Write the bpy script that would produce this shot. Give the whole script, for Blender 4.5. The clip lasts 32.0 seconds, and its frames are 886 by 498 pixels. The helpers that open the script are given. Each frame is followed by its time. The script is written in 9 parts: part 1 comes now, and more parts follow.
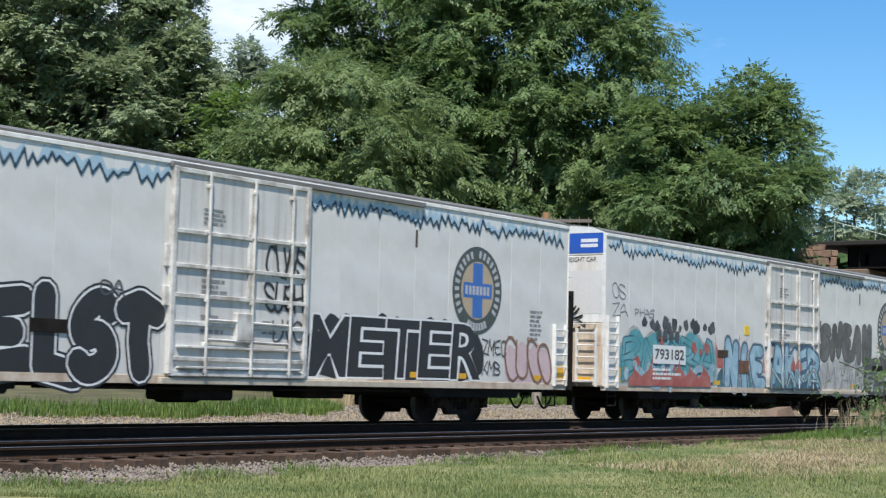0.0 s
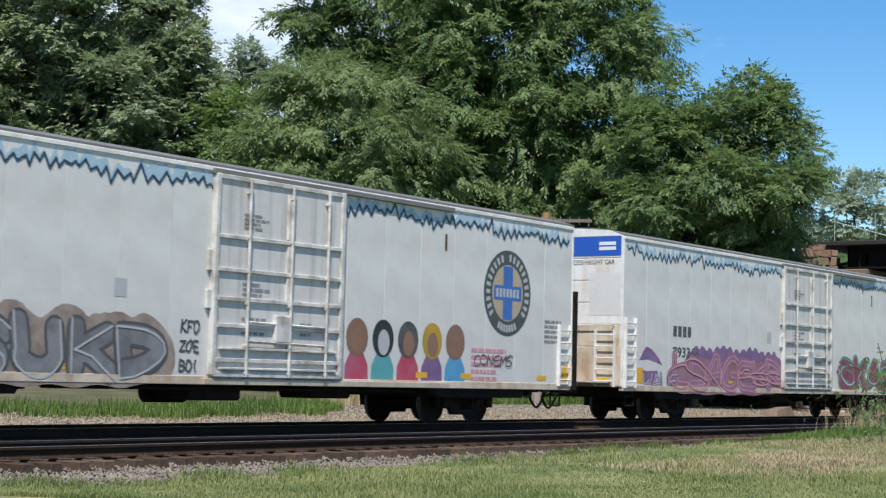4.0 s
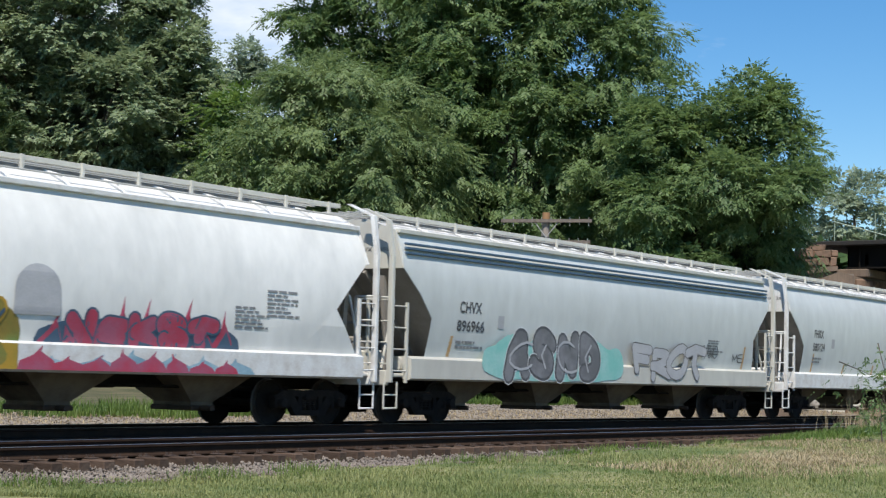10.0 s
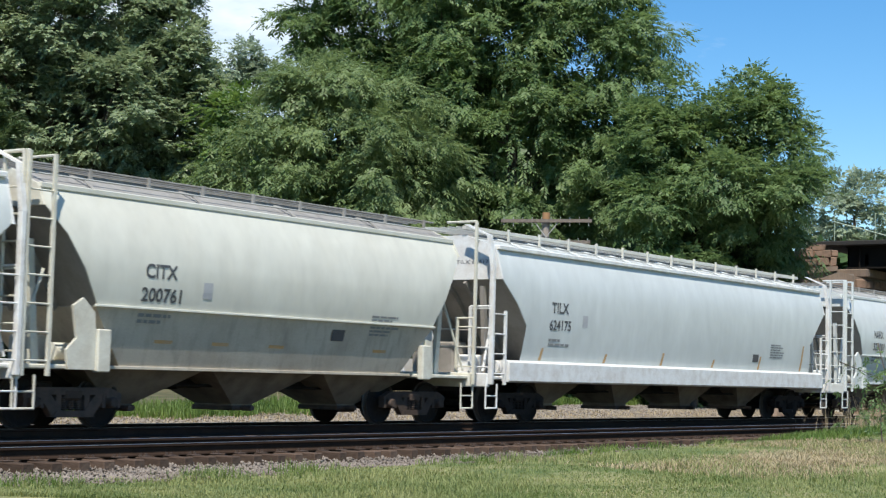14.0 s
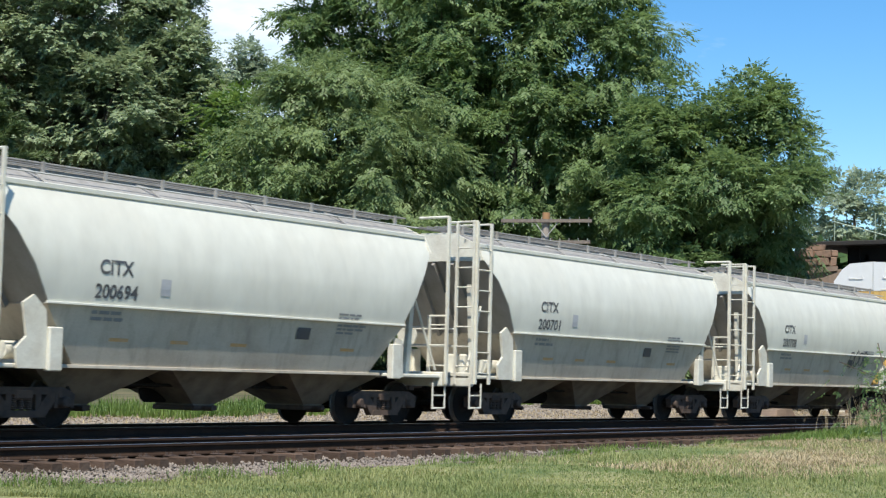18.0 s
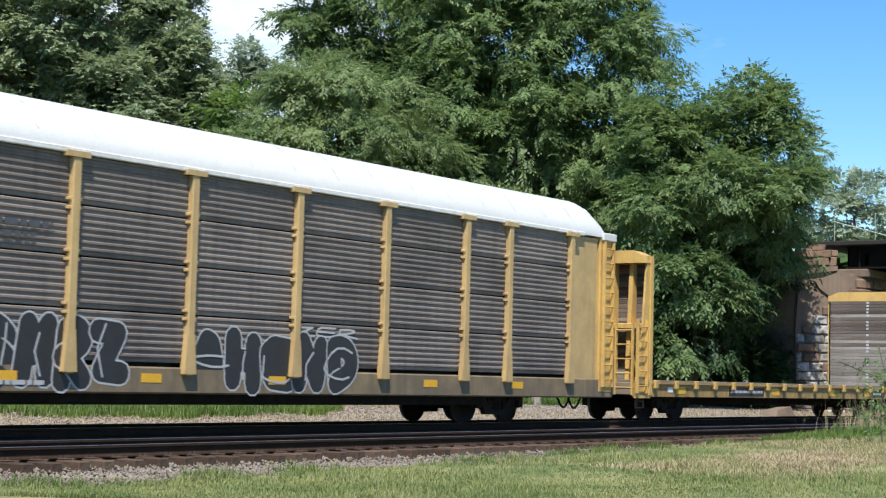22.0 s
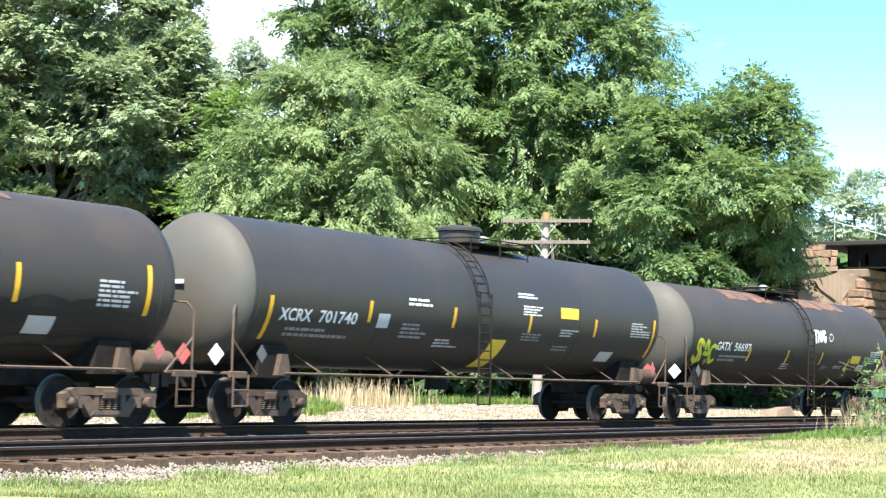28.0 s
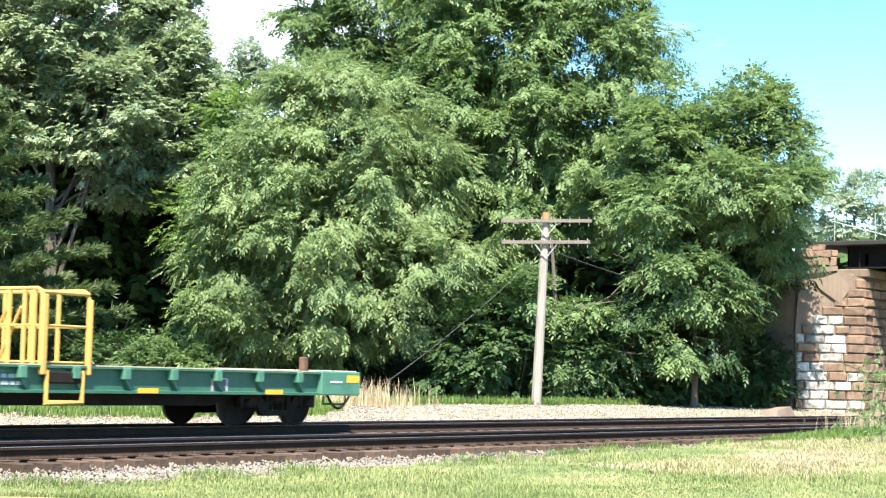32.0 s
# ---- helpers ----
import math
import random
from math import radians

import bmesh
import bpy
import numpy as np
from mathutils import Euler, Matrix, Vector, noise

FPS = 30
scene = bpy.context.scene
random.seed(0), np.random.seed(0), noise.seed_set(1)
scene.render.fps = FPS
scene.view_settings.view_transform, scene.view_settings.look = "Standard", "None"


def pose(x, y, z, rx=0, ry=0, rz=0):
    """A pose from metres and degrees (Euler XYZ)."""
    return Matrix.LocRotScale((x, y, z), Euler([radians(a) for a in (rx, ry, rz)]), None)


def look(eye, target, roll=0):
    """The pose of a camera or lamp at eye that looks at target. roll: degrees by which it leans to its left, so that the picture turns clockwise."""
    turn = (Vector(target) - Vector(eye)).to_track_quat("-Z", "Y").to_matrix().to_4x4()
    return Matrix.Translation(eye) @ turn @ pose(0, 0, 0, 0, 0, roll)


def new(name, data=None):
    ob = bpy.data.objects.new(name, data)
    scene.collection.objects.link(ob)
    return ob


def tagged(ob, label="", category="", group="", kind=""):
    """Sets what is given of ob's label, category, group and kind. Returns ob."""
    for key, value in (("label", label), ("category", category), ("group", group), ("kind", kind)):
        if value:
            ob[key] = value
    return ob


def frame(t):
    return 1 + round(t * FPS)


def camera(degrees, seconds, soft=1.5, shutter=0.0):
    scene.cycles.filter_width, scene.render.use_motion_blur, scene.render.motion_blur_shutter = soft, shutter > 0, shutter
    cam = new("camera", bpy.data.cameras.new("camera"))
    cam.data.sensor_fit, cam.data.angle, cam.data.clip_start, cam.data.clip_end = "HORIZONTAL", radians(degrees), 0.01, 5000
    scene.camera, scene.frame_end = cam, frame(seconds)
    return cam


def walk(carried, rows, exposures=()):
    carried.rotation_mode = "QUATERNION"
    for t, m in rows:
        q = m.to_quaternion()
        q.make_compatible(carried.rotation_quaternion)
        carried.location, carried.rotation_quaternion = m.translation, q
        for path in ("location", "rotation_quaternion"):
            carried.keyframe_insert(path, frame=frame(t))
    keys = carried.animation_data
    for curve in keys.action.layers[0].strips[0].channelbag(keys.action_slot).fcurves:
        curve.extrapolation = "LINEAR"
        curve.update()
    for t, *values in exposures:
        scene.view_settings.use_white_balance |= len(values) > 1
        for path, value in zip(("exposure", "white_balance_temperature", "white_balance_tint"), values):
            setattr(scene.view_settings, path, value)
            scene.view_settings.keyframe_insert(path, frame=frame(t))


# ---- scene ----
# Track frame: x runs along the rails away to the east, y points across them
# away from the camera, z is up from the rail heads of the far track.
EYE = Vector((0.0, -23.045, 1.033))
YAW, PITCH, ROLL = radians(54.694), radians(4.363), 1.402
WAY = Vector((math.sin(YAW) * math.cos(PITCH), math.cos(YAW) * math.cos(PITCH), math.sin(PITCH)))
cam = camera(29.455, 32.0, soft=1.25, shutter=0.13)
VIEW = look(EYE, EYE + WAY * 50, ROLL)
walk(cam, [(0.0, VIEW), (32.0, VIEW)],
     exposures=[(0, 0.27, 6500, 10), (6, 0.18, 6500, 10), (7.2, 0.34, 6500, 10), (8.2, 0.34, 6500, 10), (9, 0.1, 6500, 10), (10, 0.08, 6500, 10), (11, 0.24, 6500, 9), (12, 0.22, 6500, 9), (13, 0.14, 6500, 9),
                (14, 0.28, 6500, 8), (17, 0.42, 6550, 8), (20, 0.42, 6500, 9), (21, 0.28, 6550, 9), (22, 0.47, 6550, 9), (23, 0.88, 6700, 7), (24, 1.4, 6800, 7), (25, 1.55, 6850, 6), (28, 1.83, 6850, 6), (30, 1.8, 6850, 6), (32, 1.8, 6850, 6)])


# ---- daylight ----
SUN_E, SUN_A = radians(57), radians(32)      # height, and the turn from the rails towards the camera's side
to_sun = Vector((-math.cos(SUN_A) * math.cos(SUN_E), -math.sin(SUN_A) * math.cos(SUN_E), math.sin(SUN_E)))
sun = new("sun", bpy.data.lights.new("sun", "SUN"))
sun.data.energy, sun.data.angle, sun.data.color = 5.2, radians(0.53), (1.0, 0.95, 0.87)
sun.matrix_world = look(to_sun * 100, Vector((0, 0, 0)))
world = bpy.data.worlds.new("sky")
scene.world = world
world.use_nodes = True
wn = world.node_tree
sky = wn.nodes.new("ShaderNodeTexSky")
sky.sky_type, sky.sun_disc = "NISHITA", False
sky.sun_elevation, sky.sun_rotation = SUN_E, math.atan2(to_sun.x, to_sun.y)
sky.air_density, sky.dust_density, sky.ozone_density = 1.0, 0.05, 4.0
# clear blue air, with a bright cloud bank over the wood to the north-east and thin wisps
deep = wn.nodes.new("ShaderNodeHueSaturation")
deep.inputs["Saturation"].default_value, deep.inputs["Value"].default_value = 1.3, 1.0
wn.links.new(sky.outputs[0], deep.inputs["Color"])
sco = wn.nodes.new("ShaderNodeTexCoord")
smap = wn.nodes.new("ShaderNodeMapping")
smap.inputs["Scale"].default_value = (1.0, 1.0, 3.0)
wn.links.new(sco.outputs["Generated"], smap.inputs[0])
wisp = wn.nodes.new("ShaderNodeTexNoise")
wisp.inputs["Scale"].default_value, wisp.inputs["Detail"].default_value, wisp.inputs["Roughness"].default_value = 4.0, 7, 0.6
wn.links.new(smap.outputs[0], wisp.inputs[0])
bank = wn.nodes.new("ShaderNodeVectorMath")
bank.operation = "DOT_PRODUCT"
bank.inputs[1].default_value = (0.62, 0.76, 0.20)
wn.links.new(sco.outputs["Generated"], bank.inputs[0])
bank_r = wn.nodes.new("ShaderNodeMapRange")
bank_r.inputs[1].default_value, bank_r.inputs[2].default_value, bank_r.inputs[4].default_value = 0.95, 0.992, 0.44
wn.links.new(bank.outputs["Value"], bank_r.inputs[0])
cover = wn.nodes.new("ShaderNodeMath")
wn.links.new(wisp.outputs[0], cover.inputs[0])
wn.links.new(bank_r.outputs[0], cover.inputs[1])
cover_r = wn.nodes.new("ShaderNodeMapRange")
cover_r.inputs[1].default_value, cover_r.inputs[2].default_value = 0.64, 1.02
wn.links.new(cover.outputs[0], cover_r.inputs[0])
cloud_mix = wn.nodes.new("ShaderNodeMix")
cloud_mix.data_type = "RGBA"
cloud_mix.inputs[7].default_value = (8.0, 8.3, 8.6, 1)
wn.links.new(cover_r.outputs[0], cloud_mix.inputs[0])
wn.links.new(deep.outputs[0], cloud_mix.inputs[6])
wn.links.new(cloud_mix.outputs[2], wn.nodes["Background"].inputs[0])
wn.nodes["Background"].inputs[1].default_value = 0.125

# ---- materials ----
MATS = {}


def nodes_of(name):
    m = bpy.data.materials.new(name)
    m.use_nodes = True
    t = m.node_tree
    return m, t, t.nodes["Principled BSDF"]


def surface(name, base, dirt, amount=0.5, scale=1.0, rough=0.5, metal=0.0, stretch=(1, 1, 1), bump=0.1,
            bump_scale=30.0, rnd=0.0, streak=0.0, grime=None, lo=0.42, hi=0.68, spec=0.5):
    """Paint, metal, wood or earth: base colour, broken by dirt at two scales, with fine relief.
    streak: rain streaks down upright faces; rnd: lightness from piece to piece."""
    if name in MATS:
        return MATS[name]
    m, t, b = nodes_of(name)
    n, l = t.nodes, t.links
    co = n.new("ShaderNodeTexCoord")
    mp = n.new("ShaderNodeMapping")
    mp.inputs["Scale"].default_value = stretch
    l.new(co.outputs["Object"], mp.inputs[0])
    big = n.new("ShaderNodeTexNoise")
    big.inputs["Scale"].default_value, big.inputs["Detail"].default_value = scale, 6
    big.inputs["Roughness"].default_value = 0.62
    l.new(mp.outputs[0], big.inputs[0])
    ramp = n.new("ShaderNodeValToRGB")
    ramp.color_ramp.elements[0].position, ramp.color_ramp.elements[1].position = lo, hi
    l.new(big.outputs[0], ramp.inputs[0])
    mul = n.new("ShaderNodeMath")
    mul.operation = "MULTIPLY"
    mul.inputs[1].default_value = amount
    l.new(ramp.outputs[0], mul.inputs[0])
    mix = n.new("ShaderNodeMix")
    mix.data_type = "RGBA"
    mix.inputs[6].default_value, mix.inputs[7].default_value = (*base, 1), (*dirt, 1)
    l.new(mul.outputs[0], mix.inputs[0])
    colour = mix.outputs[2]
    fine = n.new("ShaderNodeTexNoise")
    fine.inputs["Scale"].default_value, fine.inputs["Detail"].default_value = bump_scale, 5
    l.new(mp.outputs[0], fine.inputs[0])
    if streak:
        sm = n.new("ShaderNodeMapping")
        sm.inputs["Scale"].default_value = (7, 7, 0.35)
        l.new(co.outputs["Object"], sm.inputs[0])
        sn = n.new("ShaderNodeTexNoise")
        sn.inputs["Scale"].default_value, sn.inputs["Detail"].default_value = 1.0, 5
        l.new(sm.outputs[0], sn.inputs[0])
        sr = n.new("ShaderNodeMapRange")
        sr.inputs[1].default_value, sr.inputs[2].default_value = 0.5, 0.78
        sr.inputs[3].default_value, sr.inputs[4].default_value = 0.0, streak
        l.new(sn.outputs[0], sr.inputs[0])
        mx = n.new("ShaderNodeMix")
        mx.data_type = "RGBA"
        mx.inputs[7].default_value = (*(grime or dirt), 1)
        l.new(sr.outputs[0], mx.inputs[0])
        l.new(colour, mx.inputs[6])
        colour = mx.outputs[2]
    hue = n.new("ShaderNodeHueSaturation")
    l.new(colour, hue.inputs["Color"])
    vr = n.new("ShaderNodeMapRange")
    vr.inputs[3].default_value, vr.inputs[4].default_value = 0.85, 1.15
    l.new(fine.outputs[0], vr.inputs[0])
    val = vr.outputs[0]
    if rnd:
        oi = n.new("ShaderNodeObjectInfo")
        orr = n.new("ShaderNodeMapRange")
        orr.inputs[3].default_value, orr.inputs[4].default_value = 1 - rnd, 1 + rnd
        l.new(oi.outputs["Random"], orr.inputs[0])
        mm = n.new("ShaderNodeMath")
        mm.operation = "MULTIPLY"
        l.new(val, mm.inputs[0]), l.new(orr.outputs[0], mm.inputs[1])
        val = mm.outputs[0]
    l.new(val, hue.inputs["Value"])
    l.new(hue.outputs[0], b.inputs["Base Color"])
    rr = n.new("ShaderNodeMapRange")
    rr.inputs[3].default_value, rr.inputs[4].default_value = max(0.05, rough - 0.12), min(1, rough + 0.15)
    l.new(big.outputs[0], rr.inputs[0])
    l.new(rr.outputs[0], b.inputs["Roughness"])
    b.inputs["Metallic"].default_value = metal
    b.inputs["Specular IOR Level"].default_value = spec
    if bump:
        bp = n.new("ShaderNodeBump")
        bp.inputs["Strength"].default_value, bp.inputs["Distance"].default_value = bump, 0.02
        l.new(fine.outputs[0], bp.inputs["Height"])
        l.new(bp.outputs[0], b.inputs["Normal"])
    MATS[name] = m
    return m


def leafy(name, dark, light, rough=0.5, glow=0.35, patch=0.55):
    """Foliage: colour differs from leaf to leaf and in soft patches; light passes through."""
    m, t, b = nodes_of(name)
    n, l = t.nodes, t.links
    g = n.new("ShaderNodeNewGeometry")
    co = n.new("ShaderNodeTexCoord")
    no = n.new("ShaderNodeTexNoise")
    no.inputs["Scale"].default_value, no.inputs["Detail"].default_value = patch, 4
    l.new(co.outputs["Object"], no.inputs[0])
    ad = n.new("ShaderNodeMath")
    ad.operation = "MULTIPLY_ADD"
    ad.inputs[1].default_value = 0.4
    l.new(g.outputs["Random Per Island"], ad.inputs[0])
    sc = n.new("ShaderNodeMapRange")
    sc.inputs[1].default_value, sc.inputs[2].default_value, sc.inputs[4].default_value = 0.32, 0.68, 0.62
    l.new(no.outputs[0], sc.inputs[0])
    l.new(sc.outputs[0], ad.inputs[2])
    mix = n.new("ShaderNodeMix")
    mix.data_type = "RGBA"
    mix.inputs[6].default_value, mix.inputs[7].default_value = (*dark, 1), (*light, 1)
    l.new(ad.outputs[0], mix.inputs[0])
    l.new(mix.outputs[2], b.inputs["Base Color"])
    b.inputs["Roughness"].default_value = rough
    b.inputs["Specular IOR Level"].default_value = 0.32 if glow else 0.1
    tr = n.new("ShaderNodeBsdfTranslucent")
    warm = n.new("ShaderNodeHueSaturation")
    warm.inputs["Hue"].default_value, warm.inputs["Saturation"].default_value, warm.inputs["Value"].default_value = 0.49, 1.1, 1.3
    l.new(mix.outputs[2], warm.inputs["Color"])
    l.new(warm.outputs[0], tr.inputs[0])
    ms = n.new("ShaderNodeMixShader")
    ms.inputs[0].default_value = glow
    l.new(b.outputs[0], ms.inputs[1]), l.new(tr.outputs[0], ms.inputs[2])
    l.new(ms.outputs[0], n["Material Output"].inputs[0])
    return m


m_reefer = surface("reefer_white", (0.63, 0.62, 0.595), (0.45, 0.425, 0.385), 0.5, 0.7, 0.42, stretch=(0.6, 1, 0.8), bump=0.55, bump_scale=1.5, streak=0.06, grime=(0.38, 0.33, 0.28))
m_reefer_end = surface("reefer_end_white", (0.72, 0.72, 0.70), (0.50, 0.42, 0.32), 0.5, 0.8, 0.45, bump=0.08, streak=0.4, grime=(0.42, 0.30, 0.2))
m_reefer_low = surface("rusty_white", (0.58, 0.50, 0.40), (0.30, 0.17, 0.09), 0.7, 1.6, 0.6, bump=0.1, streak=0.5, grime=(0.3, 0.16, 0.08))
m_blue = surface("blue_panel", (0.02, 0.09, 0.42), (0.03, 0.10, 0.35), 0.4, 2, 0.4, bump=0.03)
m_door_bar = surface("door_bar_white", (0.60, 0.585, 0.55), (0.15, 0.115, 0.085), 0.75, 2.2, 0.5, bump=0.08)
m_door = surface("door_white", (0.575, 0.565, 0.545), (0.46, 0.43, 0.40), 0.6, 1.2, 0.45, bump=0.1, streak=0.5, grime=(0.22, 0.17, 0.13))
m_trim = surface("trim_white", (0.70, 0.70, 0.68), (0.42, 0.36, 0.30), 0.5, 3.0, 0.45, bump=0.08)
m_roof = surface("roof_grey", (0.17, 0.165, 0.155), (0.10, 0.09, 0.085), 0.6, 1.5, 0.6, bump=0.1)
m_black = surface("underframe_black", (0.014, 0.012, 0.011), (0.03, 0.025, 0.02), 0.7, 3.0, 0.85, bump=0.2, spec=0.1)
m_bogie = surface("bogie_iron", (0.088, 0.060, 0.045), (0.045, 0.036, 0.03), 0.8, 4.0, 0.8, bump=0.2, rnd=0.25, spec=0.2)
# dark copy of the bogie iron: deep shade below the car bodies put in
m_bogie_dark = surface("bogie_shade", (0.022, 0.018, 0.016), (0.04, 0.032, 0.027), 0.7, 4.0, 0.9, bump=0.2, rnd=0.2, spec=0.08)
m_wheel = surface("wheel_steel", (0.02, 0.017, 0.015), (0.036, 0.03, 0.027), 0.6, 6.0, 0.85, 0.0, bump=0.1, spec=0.1)
m_tread = surface("polished_tread", (0.10, 0.09, 0.08), (0.05, 0.042, 0.037), 0.5, 8.0, 0.5, 0.3, bump=0.05)
m_hop_grey = surface("hopper_grey", (0.56, 0.545, 0.48), (0.45, 0.43, 0.385), 0.6, 0.6, 0.42, stretch=(1, 1, 0.5), bump=0.06, bump_scale=3, streak=0.15, grime=(0.32, 0.30, 0.28))
m_hop_white = surface("hopper_white", (0.77, 0.76, 0.72), (0.50, 0.51, 0.49), 0.5, 0.6, 0.36, stretch=(1, 1, 0.5), bump=0.05, bump_scale=3, streak=0.08, grime=(0.4, 0.38, 0.35))
m_hop_pale = surface("hopper_pale_grey", (0.585, 0.605, 0.585), (0.47, 0.49, 0.47), 0.5, 0.6, 0.36, stretch=(1, 1, 0.5), bump=0.06, bump_scale=2.5, streak=0.08, grime=(0.36, 0.36, 0.36))
m_hop_cream = surface("hopper_cream", (0.585, 0.575, 0.50), (0.48, 0.455, 0.38), 0.5, 0.6, 0.42, stretch=(1, 1, 0.5), bump=0.05, bump_scale=3, streak=0.08, grime=(0.36, 0.33, 0.28))
m_cream = surface("end_cream", (0.60, 0.58, 0.49), (0.40, 0.34, 0.26), 0.5, 2.5, 0.5, bump=0.08)
m_sheet_low = surface("lower_sheet_grey", (0.49, 0.435, 0.345), (0.34, 0.275, 0.205), 0.7, 0.9, 0.5, bump=0.06, streak=0.45, grime=(0.2, 0.16, 0.12))
m_outlet = surface("outlet_brown", (0.19, 0.155, 0.115), (0.09, 0.07, 0.055), 0.8, 1.6, 0.85, bump=0.1, spec=0.15)
# slope sheet dirt, darkened further for the shade under the car ends
m_slope = surface("slope_sheet_dirt_and_shade", (0.27, 0.245, 0.215), (0.16, 0.14, 0.115), 0.6, 1.2, 0.6, bump=0.08, streak=0.3)
m_hop_roof = surface("dusty_roof_grey", (0.40, 0.395, 0.37), (0.28, 0.27, 0.25), 0.6, 1.5, 0.65, bump=0.08)
m_grate = surface("galvanised_grating", (0.30, 0.29, 0.27), (0.17, 0.155, 0.14), 0.6, 4, 0.7, 0.0, bump=0.1, spec=0.2)
m_rust_streak = surface("rust_streak", (0.50, 0.30, 0.12), (0.40, 0.32, 0.22), 0.5, 5, 0.7, bump=0.05)
m_yellow_car = surface("freight_yellow", (0.56, 0.36, 0.11), (0.36, 0.22, 0.085), 0.6, 1.5, 0.5, bump=0.08, streak=0.5, grime=(0.22, 0.13, 0.06))
m_yellow_pale = surface("faded_yellow", (0.49, 0.34, 0.15), (0.33, 0.22, 0.10), 0.6, 1.5, 0.55, bump=0.08, streak=0.4, grime=(0.25, 0.16, 0.09))
m_panel = surface("weathered_panel", (0.195, 0.160, 0.140), (0.10, 0.08, 0.07), 0.7, 1.2, 0.6, 0.0, stretch=(0.5, 1, 1), bump=0.1, rnd=0.2, streak=0.5, grime=(0.085, 0.065, 0.056))
m_roof_white = surface("autorack_white", (0.60, 0.60, 0.59), (0.50, 0.49, 0.47), 0.3, 1.0, 0.45, bump=0.04, streak=0.15, grime=(0.5, 0.45, 0.4))
m_tank = surface("tank_black", (0.029, 0.027, 0.0255), (0.045, 0.038, 0.032), 0.6, 0.5, 0.48, stretch=(0.7, 1, 1), bump=0.05, bump_scale=5, streak=0.3, grime=(0.025, 0.022, 0.02), spec=0.35)
m_tank_rust = surface("tank_black_rusty_top", (0.036, 0.032, 0.030), (0.055, 0.042, 0.034), 0.7, 0.5, 0.55, spec=0.25, bump=0.05, streak=0.3, grime=(0.03, 0.028, 0.026))
m_tank_head = surface("tank_head_grey", (0.078, 0.078, 0.072), (0.075, 0.058, 0.045), 0.6, 0.6, 0.6, spec=0.2, bump=0.06, streak=0.3, grime=(0.1, 0.07, 0.05))
m_rust_patch = surface("rust_patch", (0.17, 0.078, 0.042), (0.042, 0.033, 0.028), 1.0, 1.6, 0.8, bump=0.15, lo=0.40, hi=0.60)
m_reflect = surface("yellow_reflector", (0.68, 0.36, 0.02), (0.55, 0.32, 0.05), 0.4, 8, 0.35, bump=0.02)
m_sign_yellow = surface("yellow_placard", (0.72, 0.50, 0.04), (0.6, 0.45, 0.08), 0.4, 8, 0.45, bump=0.02)
m_green = surface("flat_green", (0.02, 0.098, 0.06), (0.055, 0.14, 0.09), 0.5, 1.3, 0.5, bump=0.08, streak=0.5, grime=(0.06, 0.13, 0.08))
m_green_pale = surface("faded_green", (0.065, 0.185, 0.12), (0.03, 0.12, 0.075), 0.6, 2.2, 0.6, bump=0.08)
m_deck_wood = surface("deck_board", (0.22, 0.175, 0.125), (0.12, 0.09, 0.065), 0.6, 4, 0.8, stretch=(1, 0.2, 1), bump=0.2, rnd=0.2)
m_board_dark = surface("bulkhead_board", (0.085, 0.067, 0.056), (0.15, 0.125, 0.11), 0.6, 3, 0.85, stretch=(1, 0.25, 2), bump=0.3, rnd=0.4)
m_board_pale = surface("bulkhead_board_bleached", (0.21, 0.19, 0.17), (0.12, 0.10, 0.085), 0.6, 3, 0.85, stretch=(1, 0.25, 2), bump=0.3, rnd=0.35)
m_yellow_dirty = surface("dirty_freight_yellow", (0.38, 0.235, 0.075), (0.19, 0.125, 0.06), 0.7, 1.1, 0.6, bump=0.1, streak=0.6, grime=(0.12, 0.08, 0.05))
m_cage = surface("safety_yellow", (0.50, 0.30, 0.075), (0.36, 0.22, 0.075), 0.4, 4, 0.45, bump=0.04)
m_tie = surface("creosoted_tie", (0.085, 0.056, 0.040), (0.14, 0.105, 0.08), 0.6, 3, 0.9, stretch=(1, 0.3, 1), bump=0.6, bump_scale=20, rnd=0.35, spec=0.2)
m_rail_web = surface("rail_rust", (0.034, 0.022, 0.016), (0.05, 0.032, 0.023), 0.7, 3, 0.9, bump=0.15, spec=0.05)
m_rail_top = surface("rail_head_polished", (0.72, 0.71, 0.70), (0.5, 0.47, 0.45), 0.5, 1.2, 0.33, 1.0, stretch=(0.3, 6, 6), bump=0.02)
m_plate = surface("tie_plate_iron", (0.07, 0.045, 0.033), (0.06, 0.04, 0.03), 0.7, 6, 0.85, bump=0.2)
m_pole = surface("weathered_pole", (0.30, 0.26, 0.22), (0.16, 0.13, 0.11), 0.7, 5, 0.9, stretch=(3, 3, 0.25), bump=0.5, bump_scale=12)
m_arm = surface("weathered_crossarm", (0.17, 0.14, 0.115), (0.09, 0.073, 0.06), 0.7, 5, 0.9, stretch=(2, 2, 2), bump=0.5, bump_scale=12)
m_pole_top = surface("fresh_cut_wood", (0.30, 0.165, 0.075), (0.22, 0.13, 0.07), 0.5, 8, 0.85, bump=0.2)
m_iron_grey = surface("galvanised_iron", (0.42, 0.41, 0.39), (0.25, 0.24, 0.22), 0.5, 9, 0.55, 0.5, bump=0.05)
m_wire = surface("wire", (0.09, 0.085, 0.08), (0.05, 0.05, 0.05), 0.5, 9, 0.6, 0.3, bump=0)
